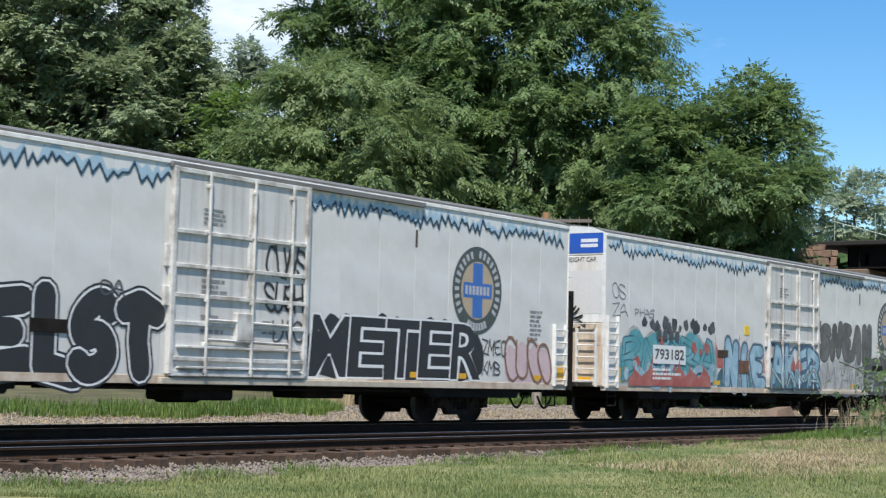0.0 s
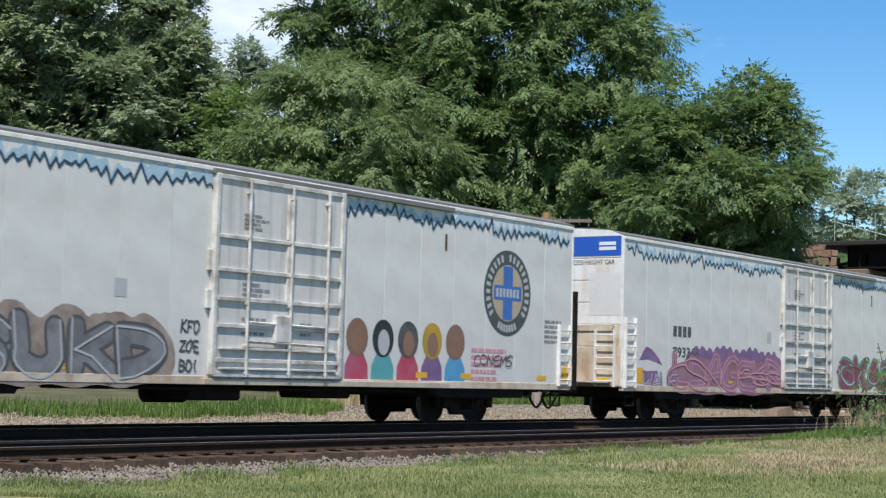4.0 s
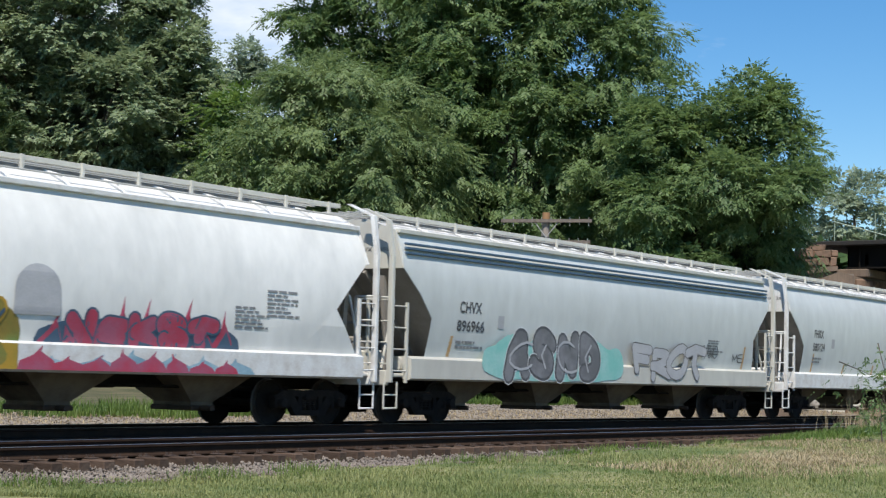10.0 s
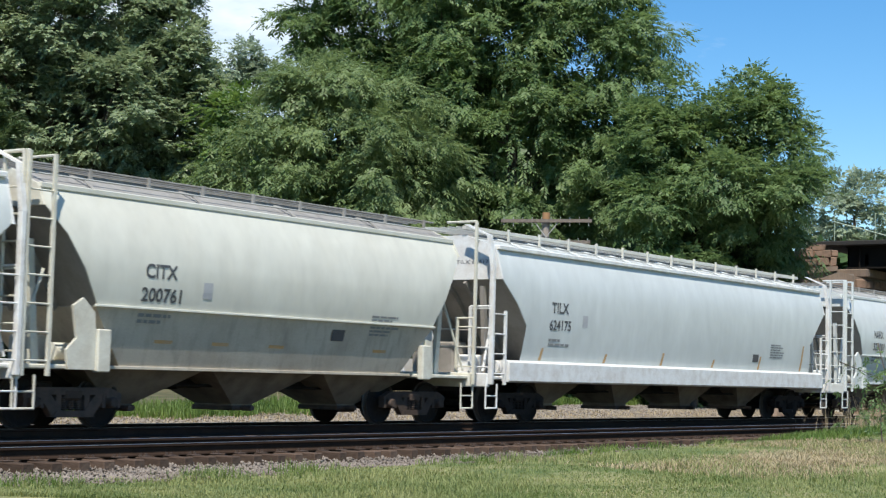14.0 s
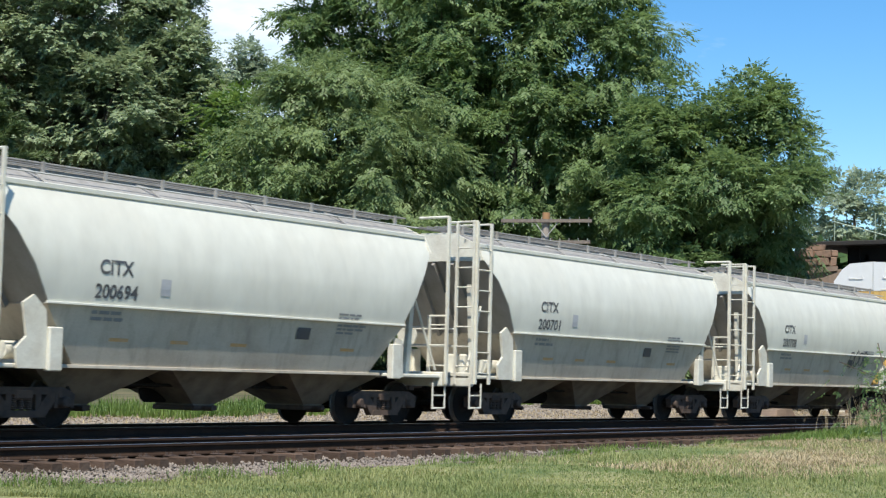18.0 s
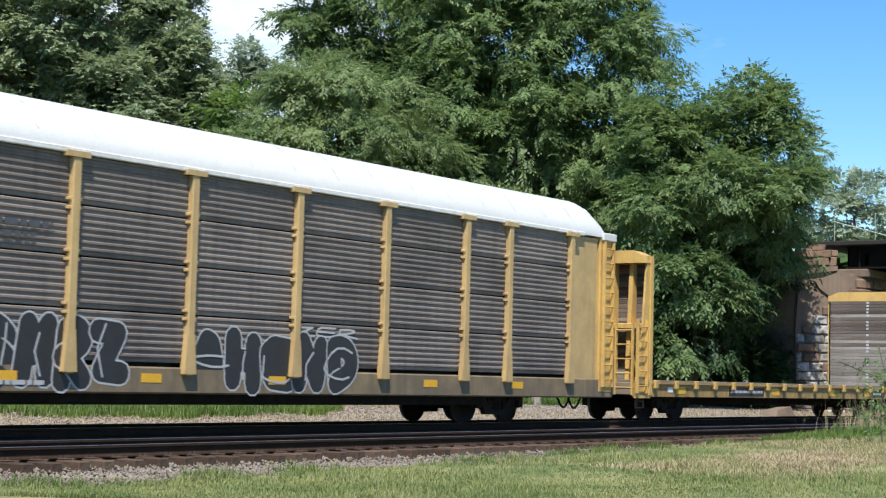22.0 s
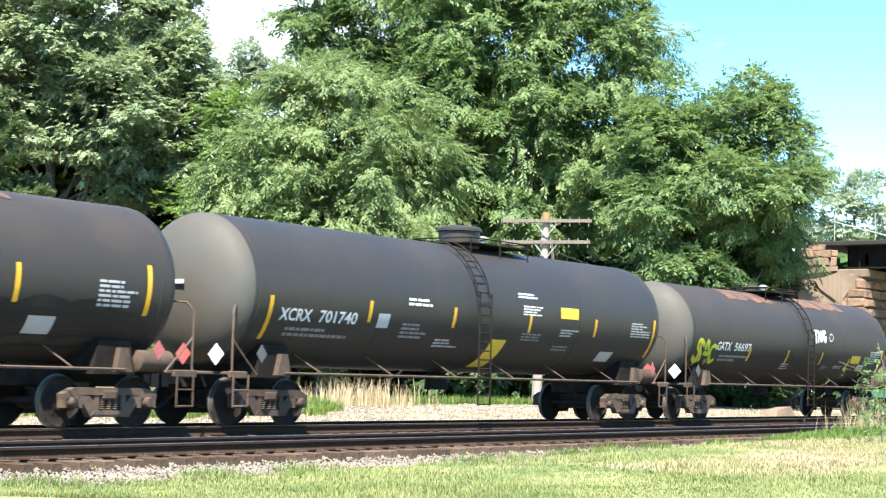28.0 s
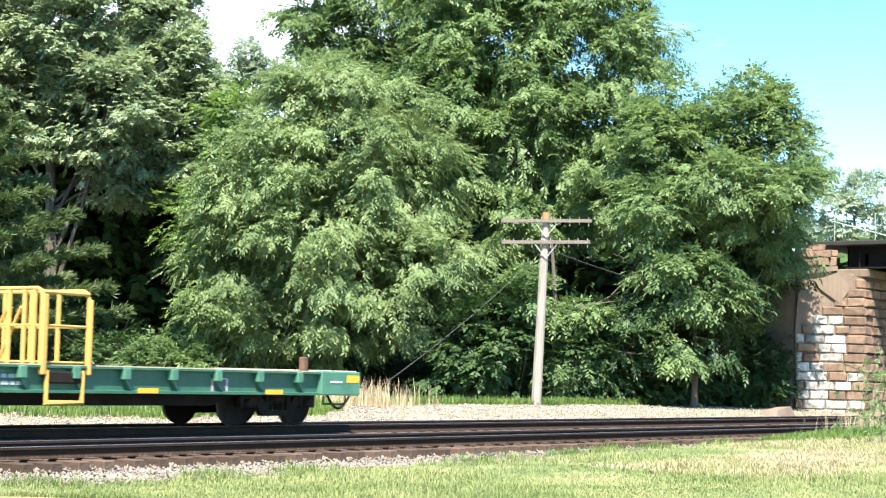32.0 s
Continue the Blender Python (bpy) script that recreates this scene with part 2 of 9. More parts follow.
m_stone = surface("sandstone_block", (0.21, 0.132, 0.088), (0.085, 0.06, 0.045), 0.8, 2.6, 0.9, bump=0.8, bump_scale=5, rnd=0.22, streak=0.3, grime=(0.10, 0.08, 0.07))
m_stone_white = surface("limewashed_block", (0.44, 0.42, 0.38), (0.10, 0.085, 0.07), 0.95, 3.2, 0.9, bump=0.8, bump_scale=5, rnd=0.35)
m_mortar = surface("mortar", (0.22, 0.18, 0.15), (0.14, 0.12, 0.10), 0.7, 3, 0.95, bump=0.4)
m_plaster = surface("stained_concrete", (0.20, 0.145, 0.105), (0.10, 0.075, 0.06), 0.7, 0.8, 0.9, bump=0.3, streak=0.6, grime=(0.09, 0.075, 0.065))
m_girder = surface("bridge_black_steel", (0.012, 0.011, 0.010), (0.022, 0.018, 0.015), 0.6, 1.2, 0.85, bump=0.1, spec=0.1)
m_deck_edge = surface("bridge_deck_edge", (0.020, 0.019, 0.018), (0.02, 0.018, 0.017), 0.7, 2, 0.8, bump=0.2)
m_old_rail = surface("weathered_rail_timber", (0.26, 0.19, 0.13), (0.12, 0.09, 0.07), 0.7, 4, 0.9, bump=0.3)
m_bark = surface("bark", (0.10, 0.08, 0.062), (0.05, 0.04, 0.032), 0.7, 3, 0.95, stretch=(4, 4, 0.6), bump=0.8, bump_scale=8)
m_stone_bit = leafy("ballast_stone", (0.085, 0.068, 0.056), (0.30, 0.255, 0.215), rough=0.9, glow=0.0, patch=1.2)
m_stone_far = leafy("pale_gravel", (0.13, 0.11, 0.09), (0.32, 0.275, 0.225), rough=0.9, glow=0.0, patch=0.8)
m_grass = leafy("lawn_blade", (0.105, 0.168, 0.042), (0.345, 0.35, 0.155), rough=0.6, glow=0.35, patch=0.45)
m_weed = leafy("weed_blade", (0.06, 0.125, 0.026), (0.20, 0.275, 0.07), rough=0.5, glow=0.4, patch=0.5)
m_straw = leafy("dry_stalk", (0.30, 0.23, 0.13), (0.52, 0.43, 0.28), rough=0.8, glow=0.2, patch=0.8)
m_leaf_walnut = leafy("leaf_bright_green", (0.068, 0.128, 0.050), (0.23, 0.312, 0.125), glow=0.42)
m_leaf_grey = leafy("leaf_grey_green", (0.085, 0.14, 0.052), (0.26, 0.33, 0.145), glow=0.4)
m_leaf_dark = leafy("leaf_dark_green", (0.10, 0.155, 0.072), (0.40, 0.47, 0.29), rough=0.38, glow=0.4)
# haze of distance is put into this paler leaf colour
m_leaf_far = leafy("leaf_far_haze", (0.18, 0.235, 0.15), (0.39, 0.455, 0.325), glow=0.35)
# the wood's deep shade is put into this darker leaf colour
m_leaf_back = leafy("leaf_shade_tinted", (0.02, 0.045, 0.015), (0.07, 0.125, 0.04), glow=0.25)
# needle green, darkened for the shade at the left edge of the wood
m_needle = leafy("pine_needle", (0.038, 0.070, 0.024), (0.13, 0.18, 0.068), glow=0.3)


def paint(name, c, rough=0.5):
    return surface("paint_" + name, c, tuple(v * 0.75 for v in c), 0.4, 3.0, rough, bump=0.0)


p_black = paint("black", (0.022, 0.022, 0.024))
p_dark = paint("dark_grey", (0.075, 0.075, 0.08))
p_grey = paint("grey", (0.22, 0.22, 0.22))
p_silver = paint("silver", (0.42, 0.42, 0.43))
p_white = paint("white", (0.70, 0.70, 0.69))
p_blue = paint("blue", (0.04, 0.14, 0.42))
p_pale_blue = paint("pale_blue", (0.34, 0.47, 0.56))
p_steel_blue = paint("steel_blue", (0.06, 0.11, 0.17))
p_navy = paint("navy", (0.02, 0.05, 0.085))
p_teal = paint("teal", (0.09, 0.32, 0.34))
p_pink = paint("pink", (0.58, 0.26, 0.30))
p_red = paint("red", (0.36, 0.09, 0.09))
p_mauve = paint("mauve", (0.28, 0.13, 0.20))
p_brown = paint("brown", (0.22, 0.12, 0.08))
p_tan = paint("tan", (0.42, 0.33, 0.23))
p_orange = paint("orange", (0.52, 0.24, 0.04))
p_emerald = paint("emerald", (0.05, 0.30, 0.16))
p_lime = paint("lime", (0.45, 0.50, 0.04))


def fade(name, a, b, scale=1.3):
    """Two sprayed colours that run into one another."""
    return surface("fade_" + name, a, b, 0.9, scale, 0.55, bump=0.0, lo=0.4, hi=0.6)


p_smoke = fade("smoke", (0.075, 0.07, 0.066), (0.16, 0.155, 0.15), 2.2)
p_coal = fade("coal", (0.035, 0.035, 0.04), (0.10, 0.10, 0.105), 1.6)
p_chalk = fade("chalk", (0.46, 0.455, 0.44), (0.30, 0.295, 0.285), 2.5)
p_ice = fade("ice", (0.34, 0.49, 0.56), (0.17, 0.30, 0.38), 1.8)
p_sea = fade("sea", (0.07, 0.27, 0.30), (0.17, 0.36, 0.40), 1.5)
p_deep_sea = fade("deep_sea", (0.04, 0.10, 0.13), (0.09, 0.25, 0.28), 1.8)
p_flame = fade("flame", (0.33, 0.075, 0.065), (0.40, 0.16, 0.13), 2.5)
p_halo = fade("halo", (0.21, 0.155, 0.125), (0.33, 0.27, 0.23), 2.5)
p_plum = fade("plum", (0.15, 0.085, 0.20), (0.23, 0.13, 0.25), 2.0)
p_clay = fade("clay", (0.25, 0.125, 0.115), (0.31, 0.16, 0.22), 1.2)
p_rose = fade("rose", (0.52, 0.27, 0.38), (0.38, 0.18, 0.30), 2.0)
p_wine = fade("wine", (0.27, 0.055, 0.12), (0.19, 0.035, 0.07), 2.0)
p_moss = fade("moss", (0.25, 0.185, 0.035), (0.13, 0.22, 0.05), 1.3)
p_ochre = fade("ochre", (0.46, 0.27, 0.03), (0.30, 0.22, 0.03), 1.2)
p_berry = fade("berry", (0.42, 0.045, 0.085), (0.36, 0.10, 0.16), 1.8)
p_mint = fade("mint", (0.20, 0.50, 0.44), (0.33, 0.56, 0.52), 1.5)
p_dust = fade("dust_orange", (0.36, 0.15, 0.055), (0.30, 0.20, 0.14), 2.0)
p_slate = fade("slate", (0.13, 0.13, 0.135), (0.22, 0.22, 0.23), 1.5)

# ---- mesh tools ----
class Solid:
    """Collects vertices and faces of one part."""

    def __init__(self):
        self.v, self.f = [], []

    def add(self, verts, faces):
        k = len(self.v)
        self.v += [tuple(p) for p in verts]
        self.f += [tuple(i + k for i in q) for q in faces]
        return self

    def box(self, x0, x1, y0, y1, z0, z1):
        x0, x1 = min(x0, x1), max(x0, x1)
        y0, y1 = min(y0, y1), max(y0, y1)
        z0, z1 = min(z0, z1), max(z0, z1)
        return self.add([(x, y, z) for z in (z0, z1) for y in (y0, y1) for x in (x0, x1)],
                        [(0, 2, 3, 1), (4, 5, 7, 6), (0, 1, 5, 4), (2, 6, 7, 3), (0, 4, 6, 2), (1, 3, 7, 5)])

    def soft(self, x0, x1, y0, y1, z0, z1, c=0.02):
        """A box with its twelve edges taken off."""
        lo, hi = (min(x0, x1), min(y0, y1), min(z0, z1)), (max(x0, x1), max(y0, y1), max(z0, z1))
        c = min(c, *[(h - l) * 0.45 for l, h in zip(lo, hi)])
        b = bmesh.new()
        pts = []
        for sx in (0, 1):
            for sy in (0, 1):
                for sz in (0, 1):
                    p = [(lo, hi)[s][i] for i, s in enumerate((sx, sy, sz))]
                    inn = [p[i] + (c, -c)[s] for i, s in enumerate((sx, sy, sz))]
                    pts += [(p[0], inn[1], inn[2]), (inn[0], p[1], inn[2]), (inn[0], inn[1], p[2])]
        vs = [b.verts.new(p) for p in pts]
        r = bmesh.ops.convex_hull(b, input=vs)
        bmesh.ops.dissolve_limit(b, angle_limit=0.01, verts=b.verts, edges=b.edges)
        b.verts.index_update()
        self.add([v.co for v in b.verts], [[v.index for v in f.verts] for f in b.faces])
        b.free()
        return self

    def tube(self, p, q, r, n=8, r2=None, cap=True):
        p, q = Vector(p), Vector(q)
        d = (q - p).normalized()
        a = d.orthogonal().normalized()
        b = d.cross(a)
        r2 = r if r2 is None else r2
        vs = [p + (a * math.cos(t) + b * math.sin(t)) * r for t in [2 * math.pi * i / n for i in range(n)]]
        vs += [q + (a * math.cos(t) + b * math.sin(t)) * r2 for t in [2 * math.pi * i / n for i in range(n)]]
        fs = [(i, (i + 1) % n, n + (i + 1) % n, n + i) for i in range(n)]
        if cap:
            fs += [tuple(range(n - 1, -1, -1)), tuple(range(n, 2 * n))]
        return self.add(vs, fs)

    def pipe(self, pts, r, n=6):
        """One bent tube with mitred corners."""
        pts = [Vector(p) for p in pts]
        ds = [(b - a).normalized() for a, b in zip(pts, pts[1:])]
        a = ds[0].orthogonal().normalized()
        rings = []
        for i, p in enumerate(pts):
            d = ds[max(0, i - 1)]
            nm = d + ds[min(i, len(ds) - 1)]
            a = (a - d * a.dot(d)).normalized()
            b = d.cross(a)
            ring = []
            for k in range(n):
                o = (a * math.cos(6.28319 * k / n) + b * math.sin(6.28319 * k / n)) * r
                ring.append(p + o - d * (o.dot(nm) / max(0.25, d.dot(nm))))
            rings.append(ring)
        return self.loft(rings)

    def prism(self, poly, axis, a, b):
        """A flat outline pushed from a to b along an axis ('x': outline is (y, z); 'y': (x, z); 'z': (x, y))."""
        def at(p, w):
            return {"x": (w, p[0], p[1]), "y": (p[0], w, p[1]), "z": (p[0], p[1], w)}[axis]
        n = len(poly)
        vs = [at(p, a) for p in poly] + [at(p, b) for p in poly]
        fs = [(i, (i + 1) % n, n + (i + 1) % n, n + i) for i in range(n)]
        return self.add(vs, fs + [tuple(range(n - 1, -1, -1)), tuple(range(n, 2 * n))])

    def loft(self, rings, caps=(True, True), closed=True):
        n = len(rings[0])
        vs = [p for r in rings for p in r]
        fs = []
        for k in range(len(rings) - 1):
            for i in range(n if closed else n - 1):
                j = (i + 1) % n
                fs.append((k * n + i, k * n + j, (k + 1) * n + j, (k + 1) * n + i))
        if caps[0]:
            fs.append(tuple(range(n - 1, -1, -1)))
        if caps[1]:
            fs.append(tuple(range((len(rings) - 1) * n, len(rings) * n)))
        return self.add(vs, fs)

    def turn(self, profile, c, axis="x", n=24):
        """A turned body: profile of (along, radius)."""
        rings = []
        for w, r in profile:
            ring = []
            for i in range(n):
                t = 2 * math.pi * i / n
                a, b = r * math.cos(t), r * math.sin(t)
                ring.append({"x": (c[0] + w, c[1] + a, c[2] + b), "y": (c[0] + a, c[1] + w, c[2] + b),
                             "z": (c[0] + a, c[1] + b, c[2] + w)}[axis])
            rings.append(ring)
        return self.loft(rings)

    def mesh(self, name, mat, smooth=True):
        me = bpy.data.meshes.new(name)
        me.from_pydata(self.v, [], self.f)
        b = bmesh.new()
        b.from_mesh(me)
        bmesh.ops.recalc_face_normals(b, faces=b.faces)
        b.to_mesh(me)
        b.free()
        me.materials.append(mat)
        if smooth:
            me.shade_smooth()
            me.set_sharp_from_angle(angle=radians(32))
        return me


def place(name, me, parent=None, loc=(0, 0, 0), label=""):
    ob = new(name, me)
    ob.parent = parent
    ob.location = loc
    if label:
        ob["label"] = label
    return ob


def part(name, solid, mat, parent, label="", loc=(0, 0, 0), smooth=True):
    ob = place(name, solid.mesh(name, mat, smooth), parent, loc, label)
    if name.split("_")[0] in ("graffiti", "stencil") or name in ("emblem_mark", "company_mark"):
        ob["kind"] = "stuff"      # sprayed and stencilled marks, too many and small to pick apart
    return ob


def thing(name, label, category, group="", kind="", loc=(0, 0, 0)):
    e = new(name)
    e.location = loc
    e.empty_display_size = 0.3
    return tagged(e, label, category, group, kind)


def raw_mesh(name, verts, quads, mat, smooth=False):
    """A mesh straight from arrays: verts (n, 3), quads (m, 4) or triangles (m, 3)."""
    me = bpy.data.meshes.new(name)
    k = quads.shape[1]
    me.vertices.add(len(verts))
    me.vertices.foreach_set("co", np.ascontiguousarray(verts, np.float32).ravel())
    me.loops.add(quads.size)
    me.loops.foreach_set("vertex_index", np.ascontiguousarray(quads, np.int32).ravel())
    me.polygons.add(len(quads))
    me.polygons.foreach_set("loop_start", np.arange(0, quads.size, k, dtype=np.int32))
    me.update(calc_edges=True)
    me.validate()
    me.materials.append(mat)
    return me


# ---- lettering and sprayed paint on car sides ----
GLYPHS = {}


def glyphs(text, fat=0.0):
    """Outline faces of a line of the built-in font, scaled to a unit-high, unit-wide box."""
    key = (text, fat)
    if key not in GLYPHS:
        cu = bpy.data.curves.new("line", "FONT")
        cu.body, cu.offset, cu.resolution_u = text, fat, 3
        ob = new("line", cu)
        me = bpy.data.meshes.new_from_object(ob.evaluated_get(bpy.context.evaluated_depsgraph_get()))
        v = np.array([p.co[:2] for p in me.vertices])
        f = [tuple(q.vertices) for q in me.polygons]
        bpy.data.objects.remove(ob)
        bpy.data.curves.remove(cu)
        bpy.data.meshes.remove(me)
        lo, hi = v.min(0), v.max(0)
        GLYPHS[key] = ((v - lo) / (hi - lo), f)
    return GLYPHS[key]


def lettering(parent, text, x0, x1, z0, z1, mat, side, name="lettering", fat=0.022, lift=0.006, lean=0.0):
    v, f = glyphs(text, fat)
    s = Solid()
    pts = []
    for a, b in v:
        x, z = x0 + a * (x1 - x0) + lean * b * (z1 - z0), z0 + b * (z1 - z0)
        pts.append((x, -side(z) - lift, z))
    s.add(pts, f)
    return part(name, s, mat, parent, smooth=False)


def end_lettering(parent, text, xe, y0, y1, z0, z1, mat, name="lettering"):
    """The same on an end that faces -x; y0 is where the line begins."""
    v, f = glyphs(text)
    s = Solid()
    s.add([(xe, y0 + a * (y1 - y0), z0 + b * (z1 - z0)) for a, b in v], f)
    return part(name, s, mat, parent, smooth=False)


def bars(parent, x0, x1, z0, z1, rows, mat, side, seed, name="stencil", lift=0.006, gap=0.45, full=False):
    """Lines of writing too small to read: plain bars."""
    rng = random.Random(seed)
    s = Solid()
    h = (z1 - z0) / rows
    for r in range(rows):
        x, z = x0, z1 - (r + 1) * h + h * gap / 2
        end = x1 if full else x0 + (x1 - x0) * rng.uniform(0.55, 1)
        while x < end - 0.02:
            w = min(rng.uniform(0.08, 0.3), end - x)
            t = z + h * (1 - gap)
            s.add([(x, -side(z) - lift, z), (x + w, -side(z) - lift, z), (x + w, -side(t) - lift, t), (x, -side(t) - lift, t)], [(0, 1, 2, 3)])
            x += w + 0.035
    return part(name, s, mat, parent, smooth=False)


def patch(parent, name, outline, mat, side, lift=0.004, label=""):
    """A flat painted or bolted-on shape that follows the side: outline of (x, z)."""
    b = bmesh.new()
    face = b.faces.new([b.verts.new((x, 0, z)) for x, z in outline])
    lo, hi = min(z for _, z in outline), max(z for _, z in outline)
    if abs(side(lo) - side((lo + hi) / 2)) + abs(side(hi) - side((lo + hi) / 2)) > 1e-4:
        k = int((hi - lo) / 0.07)
        for i in range(1, k + 1):
            bmesh.ops.bisect_plane(b, geom=b.verts[:] + b.edges[:] + b.faces[:], plane_co=(0, 0, lo + (hi - lo) * i / (k + 1)), plane_no=(0, 0, 1))
    for v in b.verts:
        v.co.y = -side(v.co.z) - lift
    b.verts.index_update()
    s = Solid()
    s.add([v.co for v in b.verts], [[v.index for v in f.verts] for f in b.faces])
    b.free()
    return part(name, s, mat, parent, label, smooth=False)


def rect(x0, x1, z0, z1):
    return [(x0, z0), (x1, z0), (x1, z1), (x0, z1)]


def strokes(s, paths, r, side, lift):
    """Round-ended strokes of spray paint added to a solid."""
    k = 0
    for path in paths:
        for (xa, za), (xb, zb) in zip(path, path[1:]):
            d = math.hypot(xb - xa, zb - za) or 1
            ang = math.atan2(zb - za, xb - xa)
            ring = [(xb + r * math.cos(ang + t), zb + r * math.sin(ang + t)) for t in np.linspace(-math.pi / 2, math.pi / 2, 6)]
            ring += [(xa + r * math.cos(ang + t), za + r * math.sin(ang + t)) for t in np.linspace(math.pi / 2, 1.5 * math.pi, 6)]
            k += 1
            s.add([(x, -side(z) - lift - k * 0.00006, z) for x, z in ring], [tuple(range(12))])


def cloud(parent, x0, x1, z0, z1, mat, side, seed, lift=0.0045, lumps=None, name="graffiti"):
    """The sprayed ground of a piece: an uneven, lumpy outline, built in upright slices."""
    rng = random.Random(seed)
    n = int((x1 - x0) / 0.07) + 2
    lumps = lumps or max(3, int((x1 - x0) / 0.55))
    ph = [rng.uniform(0, 6) for _ in range(4)]
    s = Solid()
    top, low = [], []
    for i in range(n):
        u = i / (n - 1)
        e = min(1, math.sqrt(max(0, 1 - (2 * u - 1) ** 6)))
        w = abs(math.sin(u * lumps * math.pi + ph[0])) * 0.16 + 0.06 * math.sin(u * 23 + ph[1]) + rng.uniform(-0.02, 0.02)
        t = z0 + (z1 - z0) * (0.45 + e * (0.42 + w * 0.8))
        b = z0 + (z1 - z0) * (0.3 - 0.3 * e + 0.02 * math.sin(u * 31 + ph[2]))
        x = x0 + (x1 - x0) * u
        top.append((x, min(t, z1 + 0.05)))
        low.append((x, b))
    m = 5
    rows = [[(lx, lz + (tz - lz) * j / m) for (lx, lz), (tx, tz) in zip(low, top)] for j in range(m + 1)]
    s.loft([[(x, -side(z) - lift, z) for x, z in r] for r in rows], caps=(False, False), closed=False)
    return part(name, s, mat, parent, smooth=False)


def piece(parent, x0, x1, z0, z1, fill, edge, side, seed, letters=5, text="", ground=None, shine=None, second=None, thick=1.0, lean=0.08):
    """A sprayed piece: ground cloud, dark edging, filled letters, light accents."""
    rng = random.Random(seed)
    h = z1 - z0
    if ground:
        cloud(parent, x0 - 0.12, x1 + 0.12, z0 - 0.02, z1 + 0.1, ground, side, seed)
    cells = list(text) if text else [None] * letters
    w = (x1 - x0) / len(cells)
    e, f, g, q = Solid(), Solid(), Solid(), Solid()
    for i, ch in enumerate(cells):
        a, b = x0 + i * w, x0 + (i + 1) * w
        if ch and ch.isalpha() or ch == "!":
            bz = z0 + rng.uniform(0, 0.06) * h
            for solid, fat, lift, grow in ((e, 0.045, 0.0065, 0.07), (f, 0.012, 0.0072, 0.0)):
                v, fs = glyphs(ch, fat)
                pts = []
                for p, r in v:
                    x = a - grow * 0.7 + p * (w + grow * 1.1 - 0.03) + lean * r * h
                    z = bz - grow * 0.6 + r * (h + grow * 1.2 - 0.02)
                    pts.append((x, -side(z) - lift - i * 0.0014, z))
                solid.add(pts, fs)
        else:
            paths = []
            c, tall = (a + b) / 2 + rng.uniform(-0.05, 0.05) * w, rng.uniform(0.78, 0.95)
            kind = rng.randrange(5)
            def arc(cx, cz, rx, rz, t0, t1, n=9):
                return [(cx + rx * math.cos(t0 + (t1 - t0) * k / n), cz + rz * math.sin(t0 + (t1 - t0) * k / n)) for k in range(n + 1)]
            if kind == 0:       # open loop
                paths = [arc(c, z0 + 0.48 * h, 0.34 * w, 0.36 * h * tall, 0.9, 5.6)]
            elif kind == 1:     # upright with two bows
                paths = [[(a + 0.2 * w, z0 + 0.1 * h), (a + 0.14 * w, z0 + 0.5 * h), (a + 0.22 * w, z0 + 0.9 * h * tall)], arc(a + 0.25 * w, z0 + 0.7 * h, 0.45 * w, 0.18 * h, 1.6, -1.5), arc(a + 0.2 * w, z0 + 0.3 * h, 0.55 * w, 0.2 * h, 1.5, -1.6)]
            elif kind == 2:     # double bend
                paths = [arc(c, z0 + 0.68 * h, 0.3 * w, 0.2 * h, 0.3, 4.4) + arc(c, z0 + 0.3 * h, 0.34 * w, 0.2 * h, 1.4, -2.8)]
            elif kind == 3:     # two legs and a bar
                paths = [[(a + 0.1 * w, z0 + 0.08 * h), (c - 0.08 * w, z0 + 0.5 * h), (c, z0 + 0.92 * h * tall)], [(c, z0 + 0.92 * h * tall), (c + 0.2 * w, z0 + 0.5 * h), (b - 0.08 * w, z0 + 0.1 * h)], [(c - 0.2 * w, z0 + 0.38 * h), (c + 0.25 * w, z0 + 0.42 * h)]]
            else:               # arms from an upright
                paths = [[(a + 0.2 * w, z0 + 0.9 * h * tall), (a + 0.15 * w, z0 + 0.5 * h), (a + 0.25 * w, z0 + 0.1 * h), (b - 0.1 * w, z0 + 0.12 * h)], [(a + 0.2 * w, z0 + 0.52 * h), (b - 0.22 * w, z0 + 0.55 * h)], [(a + 0.2 * w, z0 + 0.88 * h * tall), (b - 0.1 * w, z0 + 0.92 * h * tall)]]
            if rng.random() < 0.5:
                paths = [[(a + b - x, z) for x, z in path] for path in paths]
            if rng.random() < 0.5:
                paths = [[(x, 2 * z0 + h - z) for x, z in path] for path in paths]
            tilt, drift = rng.uniform(-0.25, 0.25), rng.uniform(-0.08, 0.08) * h
            paths = [[(x + tilt * (z - z0 - h / 2) + rng.uniform(-0.04, 0.04) * w, z + drift + rng.uniform(-0.03, 0.03) * h) for x, z in path] for path in paths]
            t = min(0.14, w * 0.13) * thick
            up = i * 0.0014
            strokes(e, paths, t + 0.05, side, 0.0065 + up)
            half = len(paths) // 2 if second else 0
            strokes(f, paths[half:], t, side, 0.0071 + up)
            if half:
                strokes(q, paths[:half], t, side, 0.0075 + up)
        if shine:
            for _ in range(3):
                x, z = rng.uniform(a, b), z0 + rng.uniform(0.2, 0.95) * h
                strokes(g, [[(x, z), (x + rng.uniform(0.05, 0.2), z + rng.uniform(-0.12, 0.2) * h)]], 0.022, side, 0.019)
    for solid, mat, nm in ((e, edge, "graffiti_edging"), (f, fill, "graffiti"), (q, second, "graffiti_fill"), (g, shine, "graffiti_highlight")):
        if solid.f:
            part(nm, solid, mat, parent, smooth=False)


